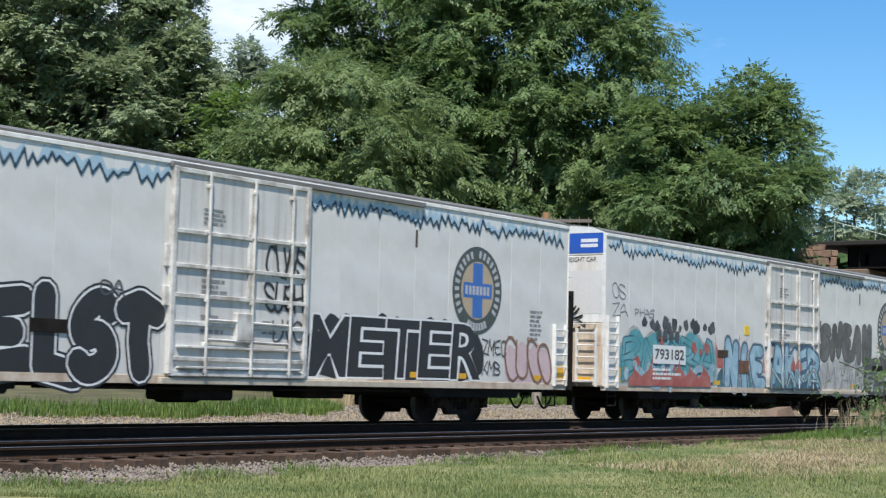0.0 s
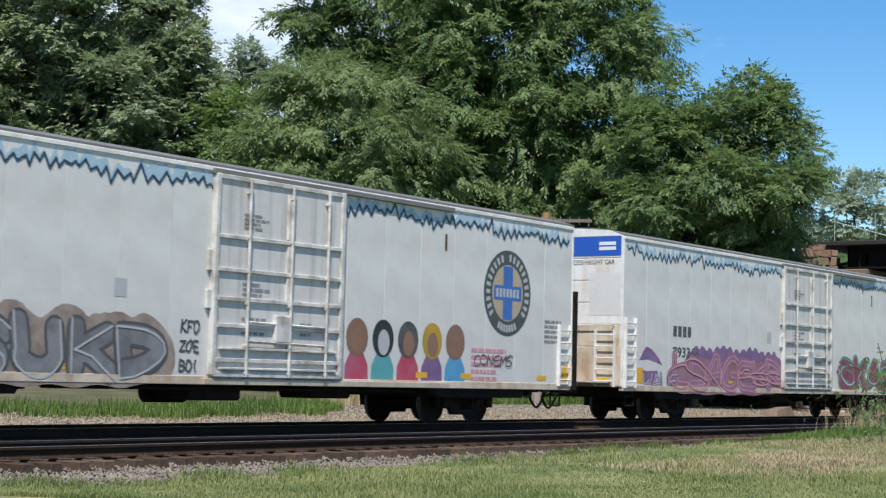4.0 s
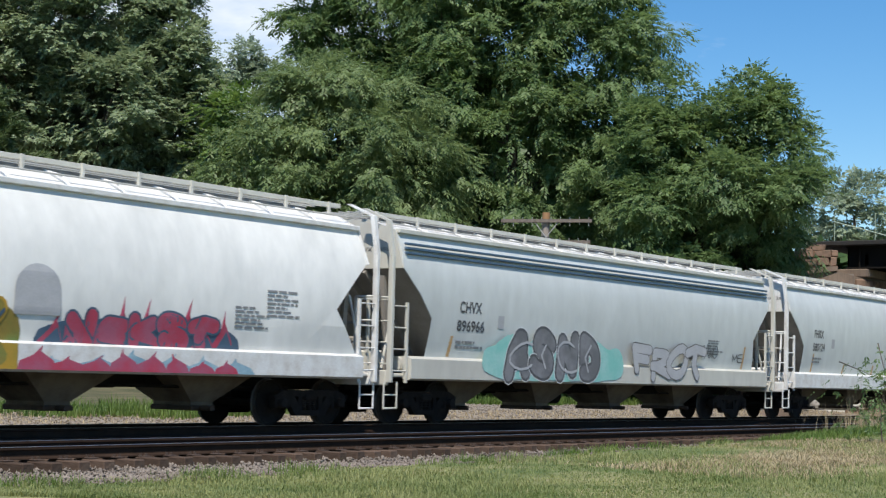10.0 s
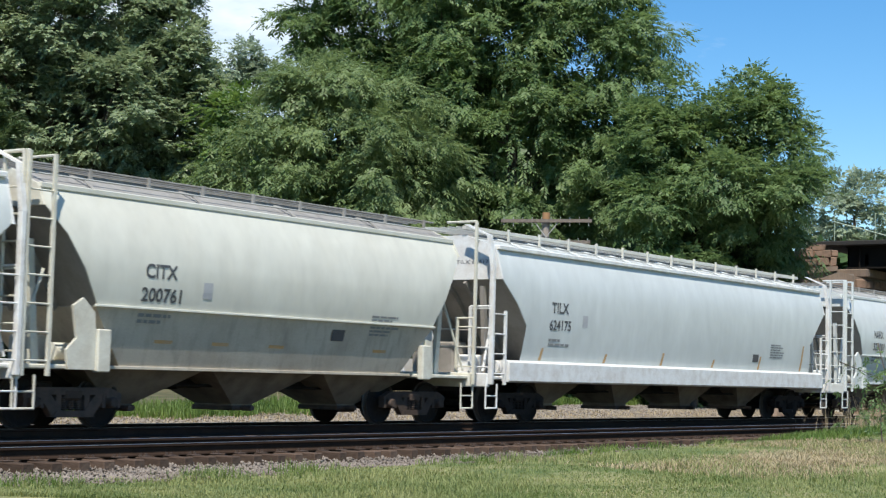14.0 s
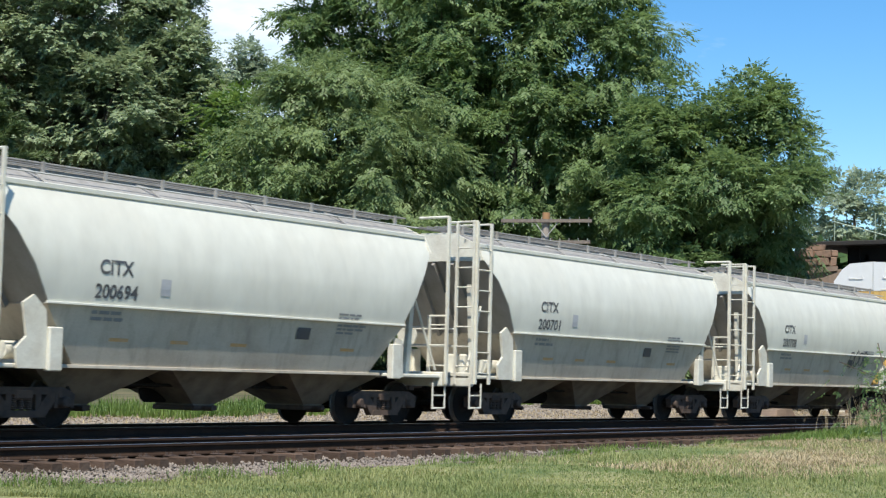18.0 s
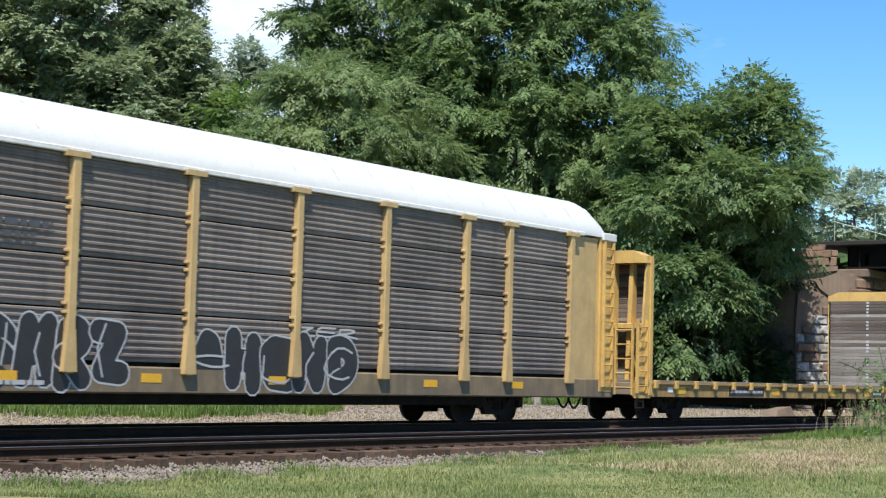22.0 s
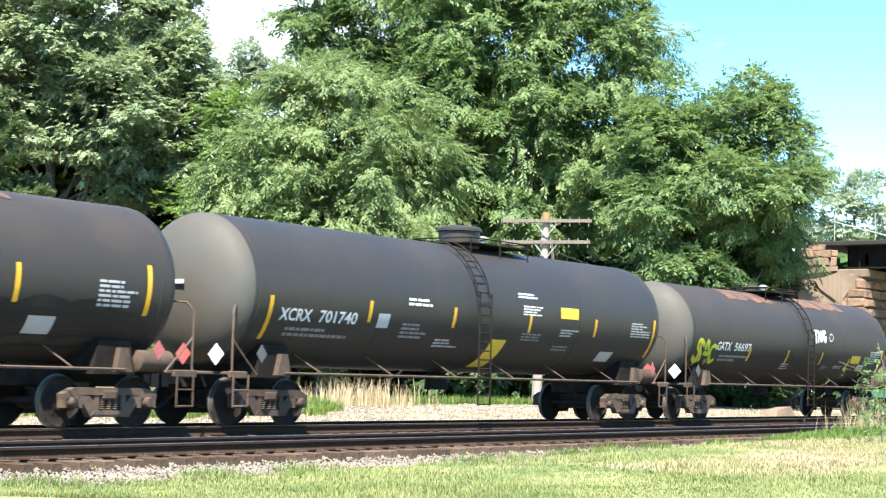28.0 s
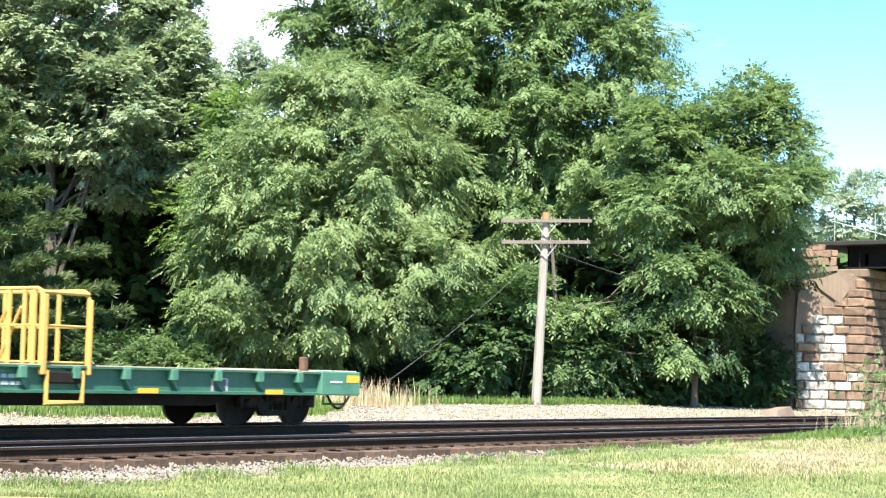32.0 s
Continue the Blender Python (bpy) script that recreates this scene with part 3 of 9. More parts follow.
def scrawl(parent, x0, x1, z0, z1, mat, side, seed, r=0.016, n=4, name="graffiti_tag"):
    """A quick tag: one thin looping line."""
    rng = random.Random(seed)
    s = Solid()
    w = (x1 - x0) / n
    for i in range(n):
        cx, cz = x0 + (i + 0.5) * w, (z0 + z1) / 2
        a0, turns = rng.uniform(0, 6), rng.uniform(0.8, 1.6)
        path = []
        for k in range(11):
            t = a0 + turns * 2 * math.pi * k / 10
            path.append((cx + w * 0.55 * math.cos(t) * rng.uniform(0.6, 1), cz + (z1 - z0) / 2 * math.sin(t) * rng.uniform(0.55, 1)))
        strokes(s, [path], r, side, 0.0205 + 0.0006 * i)
    part(name, s, mat, parent, smooth=False)


def bow(cx, cz, rx, rz, a, b, n=9):
    """Points along part of an ellipse, from a to b degrees."""
    return [(cx + rx * math.cos(radians(a + (b - a) * k / n)), cz + rz * math.sin(radians(a + (b - a) * k / n))) for k in range(n + 1)]


# hand-drawn letters in a unit box, as strokes of a spray can
DRAWN = {
    "A": [[(0.05, 0.0), (0.25, 0.6), (0.45, 1.0), (0.62, 0.95), (0.78, 0.5), (0.95, 0.0)], [(0.25, 0.36), (0.8, 0.4)]],
    "B": [[(0.12, 0.0), (0.1, 1.0)], bow(0.15, 0.75, 0.65, 0.25, 90, -90), bow(0.15, 0.26, 0.8, 0.26, 90, -90)],
    "C": [bow(0.55, 0.5, 0.48, 0.5, 55, 315)],
    "D": [[(0.12, 0.02), (0.1, 0.98)], bow(0.12, 0.5, 0.82, 0.48, 90, -90)],
    "E": [[(0.92, 0.98), (0.3, 0.95), (0.1, 0.75), (0.12, 0.2), (0.3, 0.03), (0.95, 0.06)], [(0.12, 0.5), (0.8, 0.52)]],
    "F": [[(0.95, 0.95), (0.2, 0.92), (0.15, 0.0)], [(0.17, 0.5), (0.75, 0.52)]],
    "G": [bow(0.52, 0.5, 0.46, 0.5, 50, 330), [(0.92, 0.25), (0.92, 0.48), (0.6, 0.46)]],
    "H": [[(0.1, 0.0), (0.12, 1.0)], [(0.9, 1.0), (0.88, 0.0)], [(0.12, 0.48), (0.88, 0.54)]],
    "I": [[(0.45, 0.0), (0.4, 0.55), (0.52, 1.0)]],
    "K": [[(0.12, 0.0), (0.15, 1.0)], [(0.9, 1.0), (0.2, 0.45), (0.5, 0.4), (0.95, 0.0)]],
    "L": [[(0.15, 1.0), (0.12, 0.4), (0.2, 0.05), (0.9, 0.03)]],
    "M": [[(0.05, 0.0), (0.12, 1.0), (0.5, 0.35), (0.88, 1.0), (0.95, 0.0)]],
    "N": [[(0.08, 0.0), (0.15, 1.0), (0.82, 0.05), (0.9, 1.0)]],
    "O": [bow(0.5, 0.5, 0.45, 0.5, 0, 360, 14)],
    "P": [[(0.12, 0.0), (0.15, 1.0)], bow(0.15, 0.72, 0.75, 0.27, 90, -90)],
    "R": [[(0.12, 0.0), (0.12, 0.98)], bow(0.15, 0.72, 0.7, 0.27, 90, -90), [(0.3, 0.45), (0.95, 0.0)]],
    "S": [bow(0.5, 0.74, 0.42, 0.25, 20, 250) + bow(0.48, 0.26, 0.45, 0.25, 80, -160)],
    "T": [[(0.02, 0.92), (0.5, 1.0), (0.98, 0.94)], [(0.5, 0.96), (0.46, 0.4), (0.52, 0.0)]],
    "U": [[(0.1, 1.0), (0.1, 0.4)] + bow(0.5, 0.36, 0.4, 0.35, 180, 360) + [(0.9, 1.0)]],
    "W": [[(0.02, 1.0), (0.25, 0.02), (0.5, 0.65), (0.75, 0.02), (0.98, 1.0)]],
    "Z": [[(0.08, 0.95), (0.92, 0.95), (0.1, 0.06), (0.95, 0.04)]],
}


def drawn_word(parent, text, x0, x1, z0, z1, layers, side, seed=0, lift=0.0065, swell=0.08, lean=0.0, overlap=0.08, name="graffiti"):
    """Hand-drawn letters side by side, each over the one before; layers: (brush radius, paint), the widest first."""
    rng = random.Random(seed)
    w = (x1 - x0) / len(text)
    solids = [Solid() for _ in layers]
    for i, ch in enumerate(text):
        a, b = x0 + (i - overlap) * w, x0 + (i + 1 + overlap) * w
        lo, hi = z0 + rng.uniform(0, swell) * (z1 - z0), z1 - rng.uniform(0, swell) * (z1 - z0)
        core = layers[-1][0]
        tilt = rng.uniform(-0.14, 0.14) + lean
        u = rng.uniform(0, 6)
        wob = lambda p, q: (p + 0.07 * math.sin(5 * q + u), q + 0.06 * math.sin(4 * p + 1.7 * u))
        paths = [[(a + core + p * (b - a - 2 * core) + tilt * (q - 0.5) * (hi - lo), lo + core + q * (hi - lo - 2 * core)) for p, q in (wob(*v) for v in path)] for path in DRAWN[ch]]
        for k, (r, _) in enumerate(layers):
            strokes(solids[k], paths, r, side, lift + i * 0.0016 + k * 0.0005)
    for s, (_, mat) in zip(solids, layers):
        part(name, s, mat, parent, smooth=False)


def spikes(parent, x0, x1, z0, z1, n, mat, side, seed, lift=0.0045, name="graffiti"):
    """Flame-like points of sprayed colour."""
    rng = random.Random(seed)
    s = Solid()
    for i in range(n):
        x, w = x0 + (x1 - x0) * (i + 0.5) / n, (x1 - x0) / n * rng.uniform(0.45, 0.75)
        top, bend = z0 + (z1 - z0) * rng.uniform(0.55, 1.0), rng.uniform(-0.2, 0.2)
        out = [(x - w, z0), (x + w, z0), (x + w * 0.75, z0 + (top - z0) * 0.4), (x + bend * 0.6, z0 + (top - z0) * 0.75), (x + bend, top), (x - w * 0.3 + bend * 0.3, z0 + (top - z0) * 0.6), (x - w * 0.9, z0 + (top - z0) * 0.35)]
        s.add([(p, -side(q) - lift - i * 0.0001, q) for p, q in out], [tuple(range(7))])
    part(name, s, mat, parent, smooth=False)


def dots(parent, x0, x1, z0, z1, n, r, mat, side, seed, lift=0.005, name="graffiti"):
    """Loose blobs of sprayed colour."""
    rng = random.Random(seed)
    s = Solid()
    for i in range(n):
        x, z, k = x0 + (x1 - x0) * (i + rng.random()) / n, rng.uniform(z0, z1), r * rng.uniform(0.6, 1.3)
        ph = rng.uniform(0, 6)
        s.add([(x + k * math.cos(t) * (1 + 0.2 * math.sin(2 * t + ph)), -side(z) - lift - i * 0.0001, z + k * math.sin(t) * (1 + 0.2 * math.cos(3 * t + ph))) for t in [q * math.pi / 6 for q in range(12)]], [tuple(range(12))])
    part(name, s, mat, parent, smooth=False)


def box_board(parent, name, x0, x1, z0, z1, mat, side, lift=0.03, label=""):
    """A small plate fixed on the side."""
    y = -side((z0 + z1) / 2)
    part(name, Solid().soft(x0, x1, y - lift, y + 0.01, z0, z1, 0.004), mat, parent, label)


# ---- running gear shared by all cars ----
def wheelset_mesh():
    s = Solid()
    s.tube((0, -1.14, 0), (0, 1.14, 0), 0.075, 12)
    for sd in (-1, 1):
        prof = [(0.685, 0.10), (0.685, 0.36), (0.675, 0.40), (0.675, 0.482), (0.70, 0.485), (0.712, 0.462), (0.80, 0.455), (0.805, 0.42),
                (0.775, 0.40), (0.755, 0.33), (0.765, 0.2), (0.80, 0.15), (0.80, 0.10)]
        s.turn([(w * sd, r) for w, r in prof], (0, 0, 0), "y", 28)
        for k in range(3):          # lightening marks on the plate, so that turning can be told
            t = k * 2.094 + 0.4
            s.tube((0.25 * math.cos(t), sd * 0.755, 0.25 * math.sin(t)), (0.25 * math.cos(t), sd * 0.772, 0.25 * math.sin(t)), 0.025, 6)
    me = s.mesh("wheelset", m_wheel)
    me.materials.append(m_tread)
    for p in me.polygons:
        c = p.center
        if abs(c.y) > 0.70 and abs(c.y) < 0.803 and math.hypot(c.x, c.z) > 0.44:
            p.material_index = 1        # bare running tread
    return me


def side_frame_mesh(mat):
    s = Solid()
    a, b = -0.08, 0.08
    s.prism([(-1.1, 0.50), (-1.12, 0.60), (-0.86, 0.71), (0.86, 0.71), (1.12, 0.60), (1.1, 0.50), (0.72, 0.585), (-0.72, 0.585)], "y", a, b)
    for m in (-1, 1):
        s.prism([(m * 0.80, 0.62), (m * 0.52, 0.60), (m * 0.24, 0.30), (m * 0.46, 0.205)], "y", a * 0.9, b * 0.9)
        s.prism([(m * 0.38, 0.60), (m * 0.26, 0.60), (m * 0.26, 0.28), (m * 0.38, 0.28)], "y", a * 0.8, b * 0.8)
        s.prism([(m * 1.10, 0.56), (m * 1.03, 0.56), (m * 1.03, 0.36), (m * 1.10, 0.36)], "y", a, b)
        s.prism([(m * 0.75, 0.60), (m * 0.68, 0.58), (m * 0.66, 0.36), (m * 0.74, 0.36)], "y", a, b)
        s.prism([(m * 1.03, 0.60), (m * 0.74, 0.62), (m * 0.76, 0.53), (m * 1.02, 0.53)], "y", a * 1.1, b * 1.1)
    s.prism([(-0.47, 0.20), (0.47, 0.20), (0.38, 0.315), (-0.38, 0.315)], "y", a * 1.1, b * 1.1)
    return s.mesh("side_frame", mat)


def spring_mesh(mat):
    s = Solid()
    for x in (-0.16, 0.0, 0.16):
        prof = [(0.0, 0.02)]
        for k in range(6):
            prof += [(0.015 + k * 0.037, 0.055), (0.03 + k * 0.037, 0.07), (0.042 + k * 0.037, 0.055)]
        s.turn(prof + [(0.24, 0.02)], (x, 0, 0.312), "z", 8)
    return s.mesh("spring_nest", mat)


def bearing_mesh(mat):
    s = Solid()
    s.turn([(-0.16, 0.03), (-0.16, 0.075), (-0.14, 0.095), (-0.02, 0.11), (0.10, 0.11), (0.10, 0.03)], (0, 0, 0), "y", 14)
    return s.mesh("bearing", mat)


def bolster_mesh(mat):
    s = Solid()
    s.soft(-0.2, 0.2, -1.12, 1.12, 0.50, 0.68, 0.03)
    s.soft(-0.25, 0.25, -0.3, 0.3, 0.66, 0.80, 0.03)
    s.tube((-0.62, -0.6, 0.36), (-0.62, 0.6, 0.36), 0.05, 8)
    s.tube((0.62, -0.6, 0.36), (0.62, 0.6, 0.36), 0.05, 8)
    return s.mesh("bogie", mat)


GEAR = dict(wheelset=wheelset_mesh())
# the second set of bogies carries the body's shade in its colour
for tone, mat in (("brown", m_bogie), ("shade_dark", m_bogie_dark)):
    GEAR[tone] = dict(frame=side_frame_mesh(mat), spring=spring_mesh(mat), bearing=bearing_mesh(mat), bolster=bolster_mesh(mat))
WHEELSETS = []


def bogie(car, x, tone):
    g = GEAR[tone]
    b = place("bogie", g["bolster"], car, (x, 0, 0))
    for m in (-1, 1):
        w = place("wheelset", GEAR["wheelset"], b, (m * 0.889, 0, 0.457))
        WHEELSETS.append((w, m))
        place("side_frame", g["frame"], b, (0, m * 1.03, 0))
        place("spring_nest", g["spring"], b, (0, m * 1.03, 0))
        for k in (-1, 1):
            o = place("bearing", g["bearing"], b, (k * 0.889, m * 1.03, 0.457))
            if m > 0:
                o.rotation_euler = (0, 0, math.pi)
    return b


def coupler_mesh():
    s = Solid()
    s.soft(-0.55, 0.0, -0.09, 0.09, 0.78, 0.96, 0.02)
    s.prism([(-0.05, -0.13), (0.12, -0.16), (0.20, -0.05), (0.10, 0.02), (0.17, 0.14), (0.05, 0.17), (-0.05, 0.12)], "z", 0.73, 1.01)
    return s.mesh("coupler", m_bogie)


def hose_mesh():
    s = Solid()
    pts = []
    for i in range(11):
        u = i / 10
        pts.append((-0.6 + 1.15 * u, -0.45 + 0.3 * u, 0.62 - 0.34 * math.sin(u * math.pi * 0.95) * (1 - 0.25 * u)))
    s.pipe(pts, 0.03, 6)
    return s.mesh("air_hose", m_black)


GEAR["coupler"], GEAR["hose"] = coupler_mesh(), hose_mesh()
CARS = []


def car(name, label, category, u, trucks, half, sill=True, group="freight train cars", tone="shade_dark"):
    """A car whose middle stands u metres along the train; half: from its middle to its coupler faces."""
    e = thing(name, label, category, group, loc=(u, 0, 0))
    CARS.append((e, u))
    for m in (-1, 1):
        bogie(e, m * trucks, tone)
        c = place("coupler", GEAR["coupler"], e, (m * (half - 0.1), 0, 0))
        h = place("air_hose", GEAR["hose"], e, (m * (half - 0.15), 0, 0))
        if m < 0:
            c.rotation_euler = h.rotation_euler = (0, 0, math.pi)
    if sill:
        part("center_sill", Solid().soft(-half + 0.5, half - 0.5, -0.22, 0.22, 0.72, 1.0), m_black, e)
    return e


def ladder(parent, name, x, w, z0, z1, side, rungs, mat, stand=0.07, r=0.018, axis="x", label=""):
    """Two stiles and their rungs on the near side (axis x) or on an end (axis y: x is the end's plane, w its two y)."""
    s = Solid()
    if axis == "x":
        y = -side - stand
        for k in (x, x + w):
            s.box(k - 0.022, k + 0.022, y - 0.02, -side, z0, z1)
        for i in range(rungs):
            z = z0 + (z1 - z0) * (i + 0.5) / rungs
            s.tube((x, y, z), (x + w, y, z), r, 6)
    else:
        y0, y1 = w
        for k in (y0, y1):
            s.box(x - 0.02, x + stand, k - 0.022, k + 0.022, z0, z1)
        for i in range(rungs):
            z = z0 + (z1 - z0) * (i + 0.5) / rungs
            s.tube((x, y0, z), (x, y1, z), r, 6)
    return part(name, s, mat, parent, label)


def stirrup(parent, x, mat, z0=0.42, z1=0.95, w=0.42, y=-1.5):
    s = Solid()
    s.pipe([(x, y, z1), (x, y, z0), (x + w, y, z0), (x + w, y, z1)], 0.022, 6)
    s.tube((x, y, (z0 + z1) / 2), (x + w, y, (z0 + z1) / 2), 0.018, 6)
    return part("step", s, mat, parent)


def brake_gear(e, x0, x1, seed):
    """Pipes, cylinder and reservoir under a car."""
    rng = random.Random(seed)
    s = Solid()
    s.tube((x0, -0.55, 0.78), (x1, -0.55, 0.74), 0.03, 6)
    s.tube((x0 * 0.6, 0.5, 0.70), (x1 * 0.6, 0.5, 0.72), 0.03, 6)
    part("brake_pipe", s, m_black, e)
    k = rng.uniform(-1.5, 1.5)
    part("air_reservoir", Solid().turn([(-0.55, 0.05), (-0.5, 0.2), (0.5, 0.2), (0.55, 0.05)], (k, 0.25, 0.62), "x", 14), m_black, e)


def flat_side(y):
    return lambda z: y


# ---- refrigerator cars ----
def reefer(u, label, door=0.35, half=12.75, x0=-11.45, x1=11.45, blue=True, number="", dark_ladder=True, seed=1):
    e = car("refrigerator_car", label, "railway car", u, 7.65, half)
    W, Z0, Z1 = 1.60, 0.90, 4.82
    side = flat_side(W)
    roof = [(W + 0.02, Z1), (W + 0.02, Z1 + 0.06), (W * 0.75, 5.0), (W * 0.4, 5.07), (0, 5.09)]
    roof_line = [(-y, z) for y, z in roof] + [(y, z) for y, z in reversed(roof[:-1])]
    # walls are sheet panels with narrow joints between them
    n = 18
    w = (x1 - x0) / n
    body = Solid()
    body.box(x0, x1, -W + 0.02, W - 0.02, Z0, Z1)
    part("body", body, m_reefer, e)
    pan = Solid().soft(0, w - 0.006, -W, -W + 0.05, Z0, Z1, 0.004).mesh("side_panel", m_reefer)
    for i in range(n):
        a = x0 + i * w
        if a + w < door - 1.9 or a > door + 1.9:
            place("side_panel", pan, e, (a, 0, 0))
    d0, d1 = door - 1.9, door + 1.9
    k0, k1 = x0 + w * math.floor((d0 - x0) / w + 1e-6), x0 + w * math.ceil((d1 - x0) / w - 1e-6)
    part("side_panel", Solid().box(k0, k1, -W, -W + 0.05, Z0, Z1), m_reefer, e)
    part("roof", Solid().prism(roof_line, "x", x0 - 0.03, x1 + 0.03), m_roof, e, "grey metal roof sheet")
    part("eave_rail", Solid().soft(x0, x1, -W - 0.03, -W + 0.02, Z1 - 0.07, Z1 + 0.015, 0.01), m_trim, e)
    part("side_sill", Solid().soft(x0, x1, -W - 0.012, -W + 0.1, Z0 - 0.1, Z0 + 0.06, 0.01), m_reefer_low, e, "dirty lower sill")
    # sliding plug door: sheets, frame, bars and lock rods
    dw = 1.86
    part("door", Solid().soft(door - dw, door + dw, -W - 0.07, -W, 1.02, 4.66, 0.015), m_door, e, "white plug door with lock rods")
    s = Solid()
    for k in (-dw, dw):
        s.soft(door + k - 0.06, door + k + 0.06, -W - 0.12, -W, 0.98, 4.72, 0.015)
    s.soft(door - dw, door + dw, -W - 0.12, -W, 0.94, 1.06, 0.015)
    s.soft(door - dw, door + dw, -W - 0.11, -W, 4.62, 4.72, 0.015)
    part("door_frame", s, m_door_bar, e)
    for k, z in enumerate((1.22, 1.86, 2.36, 2.90, 3.52)):
        part("door_bar", Solid().soft(door - dw + 0.06, door + dw - 0.06, -W - 0.12, -W - 0.06, z, z + 0.08, 0.01), m_door_bar, e)
    for k in (-1.0, 0.24, 1.35):
        rod = Solid().tube((door + k, -W - 0.14, 0.96), (door + k, -W - 0.14, 4.68), 0.03, 8)
        for z in (1.0, 1.5, 2.3, 2.9, 3.55, 4.4):
            rod.soft(door + k - 0.05, door + k + 0.05, -W - 0.16, -W - 0.06, z, z + 0.07, 0.01)
        part("lock_rod", rod, m_door_bar, e)
    part("door_strip", Solid().soft(door + 0.14, door + 0.34, -W - 0.11, -W - 0.06, 2.44, 3.5, 0.01).soft(door + 0.14, door + 0.34, -W - 0.11, -W - 0.06, 3.62, 4.5, 0.01), m_door_bar, e)
    for z in (1.62, 1.98):
        part("lock_lever", Solid().tube((door - 0.95, -W - 0.13, z), (door + 1.3, -W - 0.13, z - 0.03), 0.03, 6), m_door_bar, e)
    for z in (1.45, 1.08):
        part("drip_sill", Solid().soft(door - dw + 0.15, door + dw - 0.15, -W - 0.15, -W - 0.05, z, z + 0.05, 0.01), m_door_bar, e)
    part("hinge_box", Solid().soft(door - dw - 0.18, door - dw - 0.05, -W - 0.07, -W, 2.2, 2.55, 0.01), m_door_bar, e)
    part("rust_streak", Solid().box(door + dw + 3.72, door + dw + 3.80, -W - 0.004, -W, 3.82, 4.2), m_bogie, e, "dark rust streak", smooth=False)
    part("lock_handle", Solid().soft(door - 0.2, door + 0.25, -W - 0.16, -W - 0.05, 1.62, 2.15, 0.02), m_door_bar, e)
    part("door_latch", Solid().soft(door - dw - 0.16, door - dw - 0.06, -W - 0.06, -W, 2.9, 3.3, 0.01), m_door_bar, e)
    part("upper_track", Solid().soft(door - dw - 0.1, min(door + dw + 3.95, x1 - 1), -W - 0.10, -W, 4.70, 4.80, 0.01), m_roof, e, "grimy door track")
    part("lower_track", Solid().soft(door - dw - 0.2, door + dw + 3.9, -W - 0.09, -W, 0.80, 0.92, 0.01), m_sheet_low, e)
    bars(e, door - 1.1, door - 0.35, 3.72, 4.05, 4, p_grey, flat_side(W + 0.072), seed)
    bars(e, door - 1.1, door - 0.3, 2.45, 2.75, 3, p_grey, flat_side(W + 0.072), seed + 1)
    bars(e, door - 1.1, door - 0.4, 1.7, 2.1, 3, p_grey, flat_side(W + 0.072), seed + 2)
    bars(e, door + 0.6, door + 1.1, 1.75, 2.05, 3, p_grey, flat_side(W + 0.072), seed + 3)
    # end that faces the camera
    for xe, d in ((x0, -1), (x1, 1)):
        for k in range(5):
            z = 1.95 + k * 0.58
            part("end_sheet", Solid().soft(min(xe, xe + d * 0.035), max(xe, xe + d * 0.035), -W + 0.02, W - 0.02, z, z + 0.565, 0.012), m_reefer_end if k else m_reefer_low, e)
        part("end_wall_lower", Solid().soft(min(xe, xe + d * 0.05), max(xe, xe + d * 0.05), -W + 0.02, W - 0.02, 0.92, 1.94, 0.012), m_reefer_low, e, "rust-stained lower end wall")
        for y in (-W + 0.03, W - 0.03):
            part("corner_post", Solid().soft(xe - 0.04 if d < 0 else xe, xe if d < 0 else xe + 0.04, y - 0.05, y + 0.05, 0.9, 4.84, 0.01), m_trim, e)
        part("roof_end_fascia", Solid().prism([(-W, 4.84), (-W * 0.75, 4.99), (0, 5.075), (W * 0.75, 4.99), (W, 4.84)], "x", xe, xe + d * 0.045), m_trim, e)
        part("end_platform", Solid().soft(min(xe, xe + d * 0.35), max(xe, xe + d * 0.35), -1.3, 1.3, 0.98, 1.04), m_grate, e)
    if blue:
        part("blue_end_panel", Solid().box(x0 - 0.042, x0, -W + 0.06, W - 0.06, 4.32, 4.83), m_blue, e, "blue painted band on the end")
        end_lettering(e, "EXCESS HEIGHT CAR", x0 - 0.044, 0.1, -1.35, 4.10, 4.22, p_dark)
        s = Solid()
        for r in range(2):
            s.box(x0 - 0.046, x0, -W + 0.22, -W + 0.72, 4.60 - r * 0.13, 4.69 - r * 0.13)
        part("stencil", s, p_white, e, smooth=False)
    s = Solid()
    for r in range(5):
        s.box(x0 - 0.040, x0, 0.1 + 0.1 * (r % 2), 0.75, 3.3 + r * 0.08, 3.33 + r * 0.08)
    part("stencil", s, p_grey, e, smooth=False)
    part("patch_panel", Solid().box(x0 - 0.039, x0, -1.55, -0.6, 2.76, 3.87), m_roof_white, e, "freshly painted white square", smooth=False)
    lm = m_trim
    ladder(e, "end_ladder", x0 - 0.14, (-1.42, -0.85), 0.9, 2.4, 0, 5, lm, axis="y")
    s = Solid()
    s.pipe([(x0 - 0.13, -1.35, 2.5), (x0 - 0.13, 1.3, 2.5)], 0.016)
    for y in (-1.35, -0.2, 1.3):
        s.tube((x0 - 0.13, y, 2.5), (x0, y, 2.5), 0.014, 5)
    part("grab_rail", s, lm, e)
    part("vent_grille", Solid().soft(x0 - 0.07, x0, 0.1, 0.75, 1.25, 1.62), m_black, e, "dark square vent")
    part("reflector", Solid().box(x0 - 0.055, x0 - 0.045, -1.25, -0.8, 1.0, 1.14), m_reflect, e)
